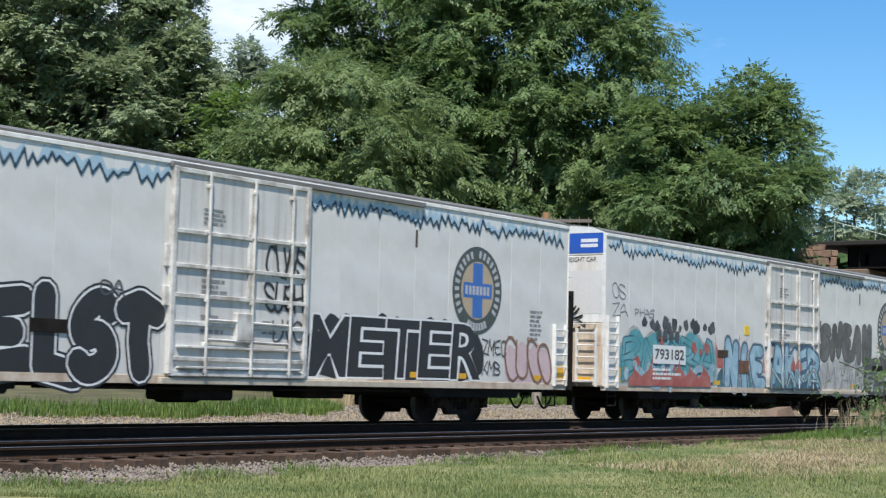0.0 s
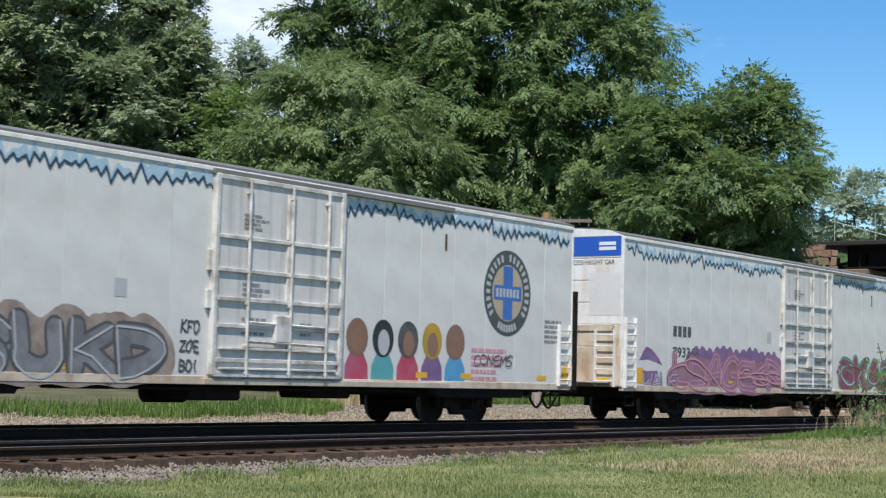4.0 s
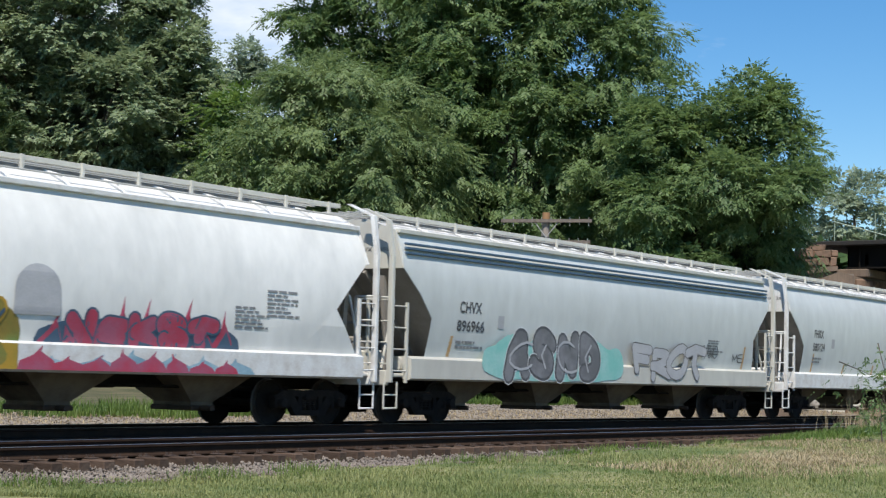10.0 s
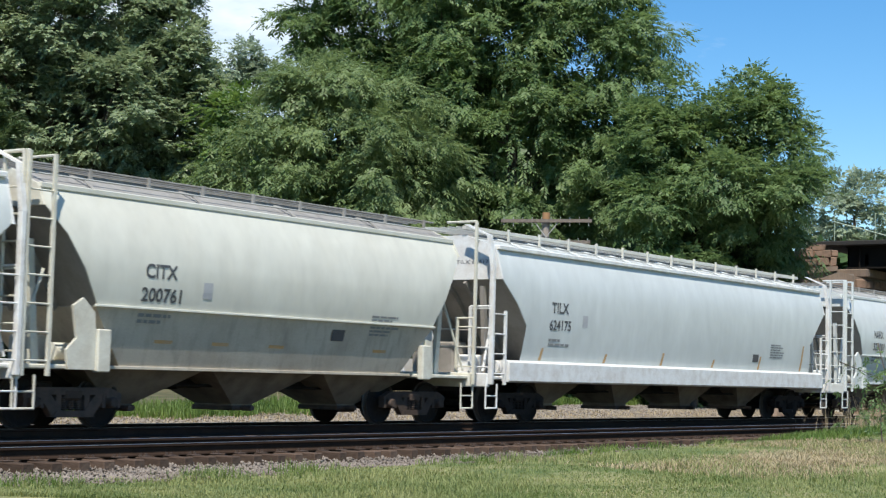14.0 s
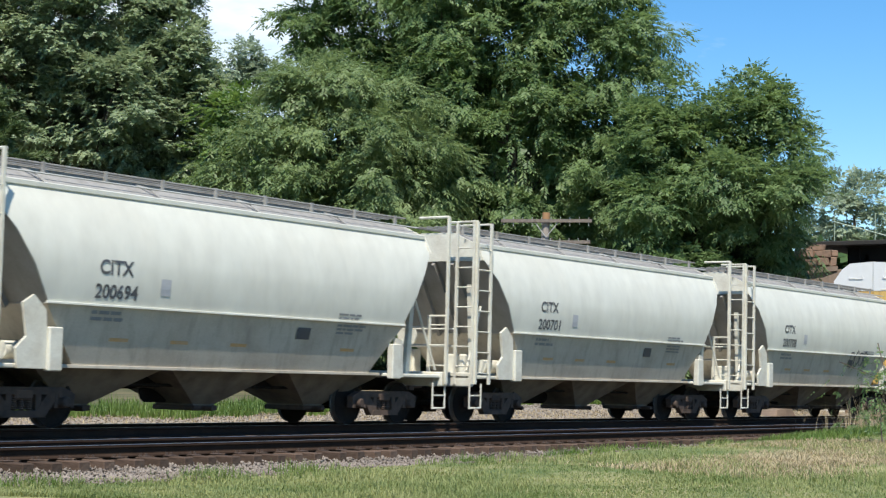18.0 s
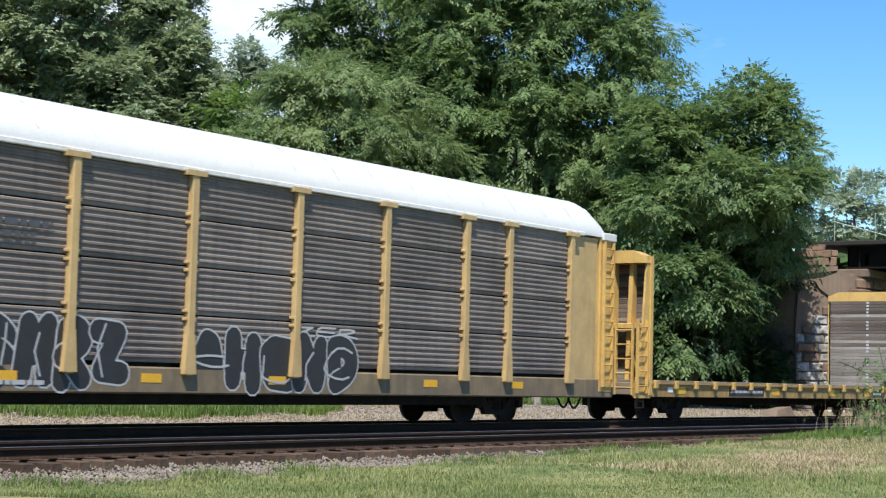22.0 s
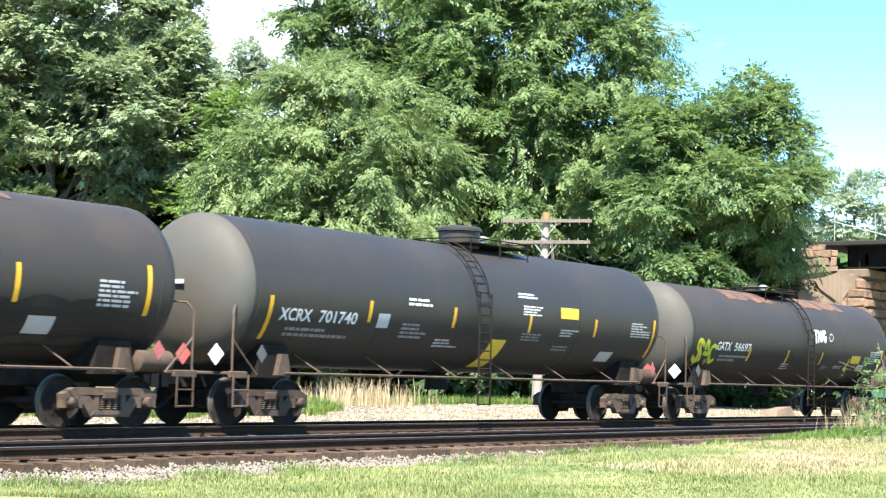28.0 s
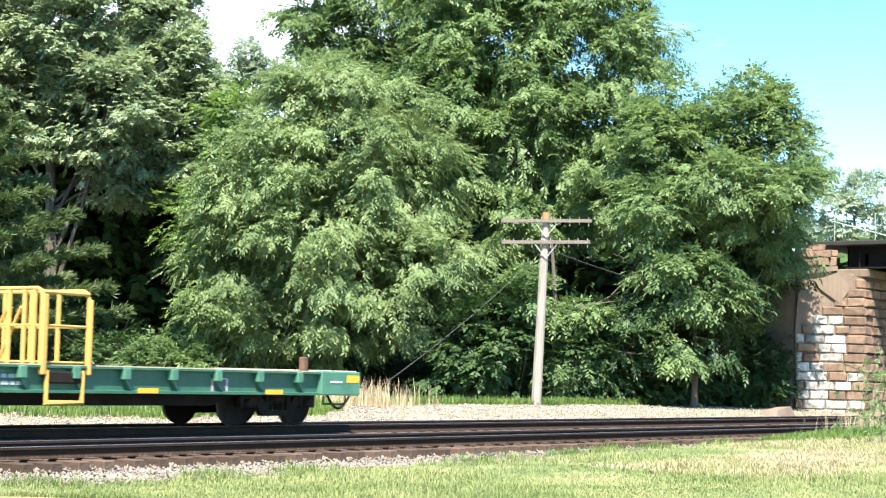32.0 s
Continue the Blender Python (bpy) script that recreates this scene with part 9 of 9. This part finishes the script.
def tree(name, label, at, height, trunk_r, blobs, n, mat, seed, length=0.5, leaflets=9, leaf=0.2, wide=0.35, droop=0.6, limbs=7, shell=0.5, clump=0.85, cat="tree"):
    """at: foot; blobs: crown lumps relative to the foot (x, y, z, rx, ry, rz)."""
    x, y = at
    z = float(ground_z(x, y))
    e = thing(name, label, cat, loc=(x, y, z - 0.05))
    rng = random.Random(seed)
    s = Solid()
    rings = []
    for i in range(9):
        f = i / 8
        r = trunk_r * (1 - 0.75 * f) * (1.35 if i == 0 else 1)
        cx, cy = 0.35 * math.sin(f * 3 + seed), 0.35 * math.sin(f * 2.3 + seed * 2) * f
        rings.append([(cx * f + r * math.cos(t) * (1 + 0.08 * math.sin(3 * t + i)), cy + r * math.sin(t), height * 0.75 * f) for t in [k * math.pi / 5 for k in range(10)]])
    part("trunk", s.loft(rings), m_bark, e)
    for k in range(limbs):
        b = rng.choice(blobs)
        f = rng.uniform(0.2, 0.6)
        p = Vector((0.35 * math.sin(f * 3 + seed) * f, 0, height * 0.75 * f))
        q = Vector(b[:3]) + Vector((rng.uniform(-0.4, 0.4) * b[3], rng.uniform(-0.4, 0.4) * b[4], rng.uniform(-0.2, 0.3) * b[5]))
        m = p.lerp(q, 0.5) + Vector((0, 0, -0.5))
        r = trunk_r * 0.42 * (1 - f)
        l = Solid().tube(p, m, r, 7, r * 0.65).tube(m, q, r * 0.65, 7, r * 0.2)
        for j in range(4):
            w = m.lerp(q, rng.uniform(0.1, 0.95))
            l.tube(w, w + Vector((rng.uniform(-2, 2), rng.uniform(-2, 2), rng.uniform(-0.4, 1.8))), r * 0.25, 5, 0.015)
        part("limb", l, m_bark, e)
    nr = np.random.default_rng(seed)
    p, d = crown_points(blobs, n, nr, shell, clump)
    keep = p[:, 2] > 0.25
    place("crown", leaf_mesh("crown", p[keep], d[keep], length, mat, seed, leaflets, leaf, wide, droop), e)
    return e


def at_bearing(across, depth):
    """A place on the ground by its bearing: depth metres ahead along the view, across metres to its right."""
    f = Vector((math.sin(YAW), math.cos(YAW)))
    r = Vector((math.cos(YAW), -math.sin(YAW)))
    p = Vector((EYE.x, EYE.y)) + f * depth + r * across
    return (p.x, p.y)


def lumps(rows):
    """Crown lumps given as (right, ahead, up, half-width, half-depth, half-height) to the view, in ground axes."""
    out = []
    for a, b, z, rx, ry, rz in rows:
        v = RGT * a + FWD * b
        k = (rx + ry) / 2
        out.append((v.x, v.y, z, k, k, rz))
    return out


def woods():
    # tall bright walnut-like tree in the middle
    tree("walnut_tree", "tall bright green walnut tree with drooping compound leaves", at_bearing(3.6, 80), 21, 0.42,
         lumps([(-1.5, 0, 17.0, 5.0, 4, 4.0), (2.5, 0, 15.5, 4.6, 4, 4.5), (4.4, -0.5, 12.5, 3.6, 3.5, 3.6), (-3.8, -1, 14.0, 3.6, 3.5, 3.5), (0, -2.0, 11.5, 4.5, 3.5, 4.0), (1.5, -1.5, 20.2, 4.0, 3.5, 2.6),
                (4.0, -1.2, 9.3, 3.0, 2.6, 1.6), (0.2, -2.2, 8.2, 2.4, 2.2, 1.5), (5.2, -1.5, 16.6, 2.2, 2, 2.0), (-3.5, -1, 19.0, 3.0, 3, 2.0)]),
         21000, m_leaf_walnut, 3, length=0.55, leaflets=9, leaf=0.27, wide=0.34, droop=0.75, limbs=9)
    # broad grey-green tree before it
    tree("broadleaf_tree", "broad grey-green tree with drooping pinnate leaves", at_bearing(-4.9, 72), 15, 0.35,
         lumps([(0.5, 0, 11.6, 4.2, 3.5, 3.0), (-2.2, -0.5, 8.8, 4.0, 3.5, 3.0), (2.6, -0.8, 9.2, 3.8, 3.3, 3.2), (-3.7, -0.5, 5.8, 2.6, 2.6, 2.7), (0, -2.0, 6.2, 4.0, 2.8, 3.0), (3.4, -1.8, 5.0, 3.4, 2.6, 2.6),
                (-3.2, -1.0, 3.0, 2.6, 2.5, 1.9), (0.6, -1.6, 3.2, 3.0, 2.3, 1.5), (-0.8, 0, 13.4, 2.4, 2.2, 1.4), (5.4, -1.0, 6.2, 1.8, 1.8, 1.6)]),
         20000, m_leaf_grey, 5, length=0.48, leaflets=9, leaf=0.25, wide=0.30, droop=0.85, limbs=8)
    tree("broadleaf_tree", "young bright green tree with leafy low branches", at_bearing(4.6, 68), 9, 0.2,
         lumps([(0.6, 0, 2.9, 1.2, 1.0, 1.6), (1.2, -0.2, 1.5, 0.9, 0.8, 0.9), (-1.0, 0, 4.6, 1.2, 1.0, 0.9), (5.0, 0, 5.5, 1.5, 1.2, 1.3), (4.0, 0, 6.7, 1.1, 1.0, 0.7), (6.2, 0.2, 4.6, 1.0, 0.9, 0.8), (5.2, 0, 2.4, 0.9, 0.8, 0.9)]),
         2300, m_leaf_walnut, 6, length=0.55, leaflets=9, leaf=0.28, wide=0.34, droop=0.9, limbs=6, clump=0.6)
    # right-hand tree by the bridge
    tree("broadleaf_tree", "rounded green tree standing beside the bridge", at_bearing(10.9, 71), 14.5, 0.30,
         lumps([(0.4, 0, 10.0, 3.3, 2.9, 2.9), (2.0, 0, 13.4, 1.4, 1.3, 1.1), (0.7, 0, 12.0, 2.0, 1.7, 1.4), (3.3, -0.3, 10.6, 1.7, 1.7, 1.9), (-2.0, -0.5, 9.4, 2.2, 2.0, 1.8), (1.5, -0.6, 8.9, 2.5, 2.1, 1.3), (-1.4, 0, 11.4, 1.9, 1.7, 1.3),
                (0.5, -2.4, 9.4, 1.9, 1.8, 1.1), (3.0, -2.0, 8.9, 1.6, 1.6, 1.2), (-2.4, -2.4, 8.2, 1.4, 1.4, 0.9), (3.7, -0.2, 9.0, 1.3, 1.3, 1.5), (3.3, 0, 7.4, 1.2, 1.2, 1.2), (2.9, 0, 12.7, 1.3, 1.2, 1.0), (-0.9, 0, 12.9, 1.2, 1.1, 0.9), (-2.7, 0, 11.5, 1.6, 1.5, 1.3)]),
         13000, m_leaf_walnut, 7, length=0.46, leaflets=9, leaf=0.24, wide=0.34, droop=0.6, limbs=7, clump=0.7)
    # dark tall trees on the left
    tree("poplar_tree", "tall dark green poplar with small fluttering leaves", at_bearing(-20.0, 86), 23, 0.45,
         lumps([(0, 0, 18.0, 4.6, 4, 4.0), (-3.5, 0, 14.5, 4.6, 4, 4.0), (3.2, -0.5, 14.0, 4.0, 3.5, 4.2), (2.8, -0.5, 18.6, 3.0, 2.6, 2.4), (5.9, 0, 16.4, 2.0, 1.8, 2.4), (6.0, 0, 18.0, 1.6, 1.5, 1.8), (7.0, 0, 14.5, 1.8, 1.6, 2.2), (5.0, 0, 20.3, 1.8, 1.6, 1.4), (5.9, 0, 12.5, 2.2, 2, 2.6), (-4, 0, 20, 3.5, 3, 2.5), (3.6, 0, 10.2, 2.2, 2.0, 1.6)]),
         50000, m_leaf_dark, 9, length=0.36, leaflets=7, leaf=0.19, wide=0.62, droop=0.3, limbs=8, clump=0.5)
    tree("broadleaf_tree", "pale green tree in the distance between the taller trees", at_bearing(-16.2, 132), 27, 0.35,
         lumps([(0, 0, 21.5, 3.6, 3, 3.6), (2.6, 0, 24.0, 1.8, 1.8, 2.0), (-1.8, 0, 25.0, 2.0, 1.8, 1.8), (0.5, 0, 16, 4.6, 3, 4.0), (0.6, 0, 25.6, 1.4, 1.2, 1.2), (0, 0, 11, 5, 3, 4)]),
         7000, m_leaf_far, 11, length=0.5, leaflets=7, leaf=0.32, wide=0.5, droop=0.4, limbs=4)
    tree("broadleaf_tree", "green tree beyond the bridge, haze in its pale leaf colour", at_bearing(32.5, 132), 19, 0.35,
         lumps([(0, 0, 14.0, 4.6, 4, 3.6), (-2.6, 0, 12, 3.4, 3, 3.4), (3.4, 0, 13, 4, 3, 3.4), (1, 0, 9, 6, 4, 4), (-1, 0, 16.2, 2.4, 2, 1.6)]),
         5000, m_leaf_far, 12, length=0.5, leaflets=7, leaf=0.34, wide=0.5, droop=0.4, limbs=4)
    tree("walnut_tree", "walnut tree whose top shows above the broad tree", at_bearing(-5.2, 84), 20, 0.35,
         lumps([(-0.6, 0, 17.2, 2.4, 2.2, 2.2), (2.4, 0, 18.2, 3.0, 2.6, 2.4), (0.8, 0, 14.2, 3.4, 3, 2.6), (5.0, 0, 15.5, 3.0, 2.6, 3.0), (-1.6, 0, 15.0, 1.8, 1.6, 1.2), (4.5, 0, 19.6, 2.6, 2, 2.0), (2.6, 0, 20.8, 2.2, 2, 1.6), (-2.2, 0, 18.6, 1.5, 1.4, 1.5), (-0.8, 0, 20.4, 1.9, 1.7, 1.4)]),
         9500, m_leaf_walnut, 13, length=0.55, leaflets=9, leaf=0.27, wide=0.34, droop=0.75, limbs=5)
    tree("broadleaf_tree", "yellow-green sapling thicket between the big trees", at_bearing(-10.6, 82), 13, 0.2,
         lumps([(0, 0, 11.0, 1.6, 1.5, 1.8), (-0.8, 0, 8.2, 1.8, 1.6, 2.0), (0.8, 0, 9.4, 1.6, 1.5, 1.8), (0.2, 0, 13.2, 1.2, 1.2, 1.2), (0, 0, 5, 2.0, 1.6, 2.4)]),
         3200, m_leaf_bright, 14, length=0.45, leaflets=7, leaf=0.22, wide=0.5, droop=0.4, limbs=4)
    # shade behind: a deep belt of wood, its shade put into the leaf colour
    rng = random.Random(4)
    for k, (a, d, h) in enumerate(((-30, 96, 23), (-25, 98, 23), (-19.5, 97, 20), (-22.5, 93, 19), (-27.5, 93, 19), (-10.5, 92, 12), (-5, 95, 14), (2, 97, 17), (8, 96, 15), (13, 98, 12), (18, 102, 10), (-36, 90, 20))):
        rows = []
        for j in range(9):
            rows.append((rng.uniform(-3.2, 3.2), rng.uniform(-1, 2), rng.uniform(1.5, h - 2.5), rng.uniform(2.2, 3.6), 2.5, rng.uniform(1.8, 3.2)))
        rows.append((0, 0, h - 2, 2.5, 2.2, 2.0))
        tree("woodland_tree", "woodland tree with deep shade in its dark leaf colour", at_bearing(a, d), h, 0.3, lumps(rows), 3400, m_leaf_back, 40 + k, length=0.6, leaflets=7, leaf=0.40, wide=0.5, droop=0.6, limbs=3, shell=0.3)
    # overhanging tree before the wing wall, its shade put into the leaf colour
    tree("broadleaf_tree", "leafy tree overhanging the wing wall, shade in its leaf colour", (62.0, 8.2), 6.5, 0.14,
         lumps([(1.0, 0.6, 5.2, 2.0, 1.2, 1.0), (2.6, 0.5, 4.7, 1.3, 0.9, 0.7), (-1.4, 0.5, 4.6, 2.0, 1.3, 1.2), (0.6, 0, 3.2, 1.6, 1.2, 0.9), (-2.8, 0.3, 3.2, 1.5, 1.2, 1.2), (2.2, 0, 2.0, 0.6, 0.6, 0.9), (-4.6, 0.5, 2.2, 1.5, 1.2, 1.4)]),
         2600, m_leaf_back, 31, length=0.5, leaflets=9, leaf=0.24, wide=0.34, droop=0.7, limbs=5)
    # tree and shrubs added as dark backing; the tree also shades the wing wall
    for k, (x, y, h, w) in enumerate(((66.5, 9.2, 8.2, 2.6), (68.2, 11.5, 5.0, 2.2), (65.0, 11.8, 4.6, 2.4), (67.6, 9.0, 3.0, 1.5), (63.4, 11.0, 4.0, 2.2), (60.5, 12.5, 4.2, 2.4), (57.5, 14.5, 4.6, 2.6))):
        base = h - 3.2 if k == 0 else 0.2
        tree("broadleaf_tree" if k == 0 else "shrub", "dark-leaved tree added to back and shade the wing wall" if k == 0 else "shrub before the wing wall with shade in its dark leaf colour", (x, y), h, 0.1,
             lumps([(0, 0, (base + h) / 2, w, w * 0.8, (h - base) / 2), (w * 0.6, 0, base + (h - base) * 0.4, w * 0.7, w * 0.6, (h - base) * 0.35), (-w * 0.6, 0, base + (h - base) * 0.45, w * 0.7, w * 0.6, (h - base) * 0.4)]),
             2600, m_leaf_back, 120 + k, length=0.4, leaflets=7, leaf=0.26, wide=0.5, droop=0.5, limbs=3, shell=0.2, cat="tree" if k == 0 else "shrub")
    # dense undergrowth that closes the wood behind, its shade put into the colour
    nr = np.random.default_rng(77)
    n = 24000
    ac, dp = nr.uniform(-44, 24, n), nr.uniform(90, 104, n)
    f2, r2 = np.array([FWD.x, FWD.y]), np.array([RGT.x, RGT.y])
    xy = np.array([EYE.x, EYE.y]) + np.outer(dp, f2) + np.outer(ac, r2)
    pts = np.concatenate([xy, (ground_z(xy[:, 0], xy[:, 1]) + nr.uniform(0.05, 1, n) ** 1.1 * np.where(ac < 10, 13.5, 8.5))[:, None]], 1)
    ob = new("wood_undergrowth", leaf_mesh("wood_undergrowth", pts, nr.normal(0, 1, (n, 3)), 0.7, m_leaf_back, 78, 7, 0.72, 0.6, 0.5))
    tagged(ob, "dense undergrowth closing the wood behind, shade in its dark colour", "undergrowth", kind="stuff")
    # undergrowth along the foot of the wood; the dark shrubs carry shade in their colour
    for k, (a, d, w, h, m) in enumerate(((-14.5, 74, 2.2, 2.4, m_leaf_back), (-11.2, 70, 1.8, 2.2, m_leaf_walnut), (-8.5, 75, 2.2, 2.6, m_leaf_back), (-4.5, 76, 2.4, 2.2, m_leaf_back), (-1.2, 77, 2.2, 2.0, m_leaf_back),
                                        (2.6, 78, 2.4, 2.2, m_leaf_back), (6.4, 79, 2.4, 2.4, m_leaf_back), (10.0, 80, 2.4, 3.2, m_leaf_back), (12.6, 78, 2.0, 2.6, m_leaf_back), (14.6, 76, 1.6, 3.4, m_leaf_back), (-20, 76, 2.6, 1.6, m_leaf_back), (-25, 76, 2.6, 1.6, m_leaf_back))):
        tree("shrub", "leafy green shrub at the edge of the wood" if m is m_leaf_walnut else "shrub at the edge of the wood with shade in its dark leaf colour", at_bearing(a, d), h * 1.2, 0.06,
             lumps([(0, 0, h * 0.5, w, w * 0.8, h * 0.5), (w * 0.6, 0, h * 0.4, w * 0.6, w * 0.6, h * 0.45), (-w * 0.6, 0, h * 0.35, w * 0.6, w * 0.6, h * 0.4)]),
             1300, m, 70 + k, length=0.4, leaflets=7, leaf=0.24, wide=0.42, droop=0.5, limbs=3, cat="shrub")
    # foreground twigs that reach in by the bridge
    tree("shrub", "slender young shrub with bright leaves beside the lawn", (37.35, -9.0), 2.3, 0.02,
         [(0, 0, 1.2, 0.35, 0.35, 0.35), (0.25, -0.3, 0.75, 0.3, 0.3, 0.3), (0.1, -0.35, 1.5, 0.25, 0.25, 0.22), (0.35, -0.2, 0.35, 0.3, 0.3, 0.3), (0.0, 0.0, 1.95, 0.25, 0.25, 0.25)], 260, m_leaf_walnut, 95, length=0.16, leaflets=5, leaf=0.11, wide=0.4, droop=0.4, limbs=2, cat="shrub")
    pine()


def pine():
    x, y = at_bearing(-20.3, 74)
    e = thing("pine_tree", "green pine with layered spreading boughs", "tree", loc=(x, y, float(ground_z(x, y)) - 0.05))
    part("trunk", Solid().tube((0, 0, 0), (0.2, 0, 13.5), 0.22, 10, 0.04), m_bark, e)
    rng = random.Random(6)
    V = []
    nr = np.random.default_rng(6)
    for k in range(54):
        f = k / 53
        z = 1.2 + 11.5 * f
        a = k * 2.4 + rng.uniform(-0.3, 0.3)
        ln = (5.8 * (1 - f) ** 0.8 + 0.5) * rng.uniform(0.8, 1.15)
        tip = Vector((math.cos(a) * ln, math.sin(a) * ln, z + 0.12 * ln))
        part("bough", Solid().tube((0, 0, z - 0.1), tip, 0.05 * (1.3 - f), 5, 0.012), m_bark, e)
        m = int(38 * ln)
        u = nr.uniform(0.2, 1.0, m) ** 0.8
        base = np.outer(1 - u, (0, 0, z - 0.1)) + np.outer(u, tip) + nr.normal(0, 0.12, (m, 3)) + np.outer(nr.normal(0, 1, m) * ln * 0.17 * (1.1 - u), (-math.sin(a), math.cos(a), 0))
        for j in range(9):
            d = nr.normal(0, 0.55, (m, 3)) + np.array([math.cos(a), math.sin(a), 0.35])
            d /= np.linalg.norm(d, axis=1)[:, None]
            w = np.cross(d, nr.normal(0, 1, (m, 3)))
            w /= np.linalg.norm(w, axis=1)[:, None]
            L = nr.uniform(0.25, 0.45, (m, 1))
            w = w * 0.034
            V.append(np.stack([base - w, base + w, base + d * L + w * 0.3, base + d * L - w * 0.3], 1))
    v = np.concatenate(V).reshape(-1, 3)
    place("needles", raw_mesh("needles", v, np.arange(len(v)).reshape(-1, 4), m_needle), e)

ground()
trackside()
telegraph_pole()
abutment()
bridge()
woods()
refrigerator_cars()
covered_hoppers()
auto_carrier()
bulkhead_flat()
tank_cars()
green_flat()


# ---- what moves ----
def run(t):
    """Metres that the train has run since the start: nearly steady, with a short drag past the middle."""
    a = lambda q: 12.5719 * q + 0.005892 * q * q + 0.0001668 * q ** 3
    drag = np.interp(t, [20.8, 21.5, 22.0, 23.0, 23.5, 24.2, 24.5, 25.0, 25.5], [0.0, 0.12, 0.26, 0.42, 0.50, 0.66, 1.13, 1.27, 1.3])
    return float(a(t - 16) - a(-16) - drag)


def motions():
    for e, u in CARS:
        walk(e, [(k / 4, pose(u - run(k / 4), 0, 0)) for k in range(129)])
    # wheels roll: one set of turns for leading, one for trailing axles, shared by all
    first = {}
    for w, m in WHEELSETS:
        if m not in first:
            walk(w, [(k / 30, pose(m * 0.889, 0, 0.457, 0, -math.degrees(run(k / 30) / 0.457), 0)) for k in range(0, 961)])
            first[m] = w.animation_data
        else:
            w.rotation_mode = "QUATERNION"
            w.animation_data_create()
            w.animation_data.action = first[m].action
            w.animation_data.action_slot = first[m].action_slot


motions()
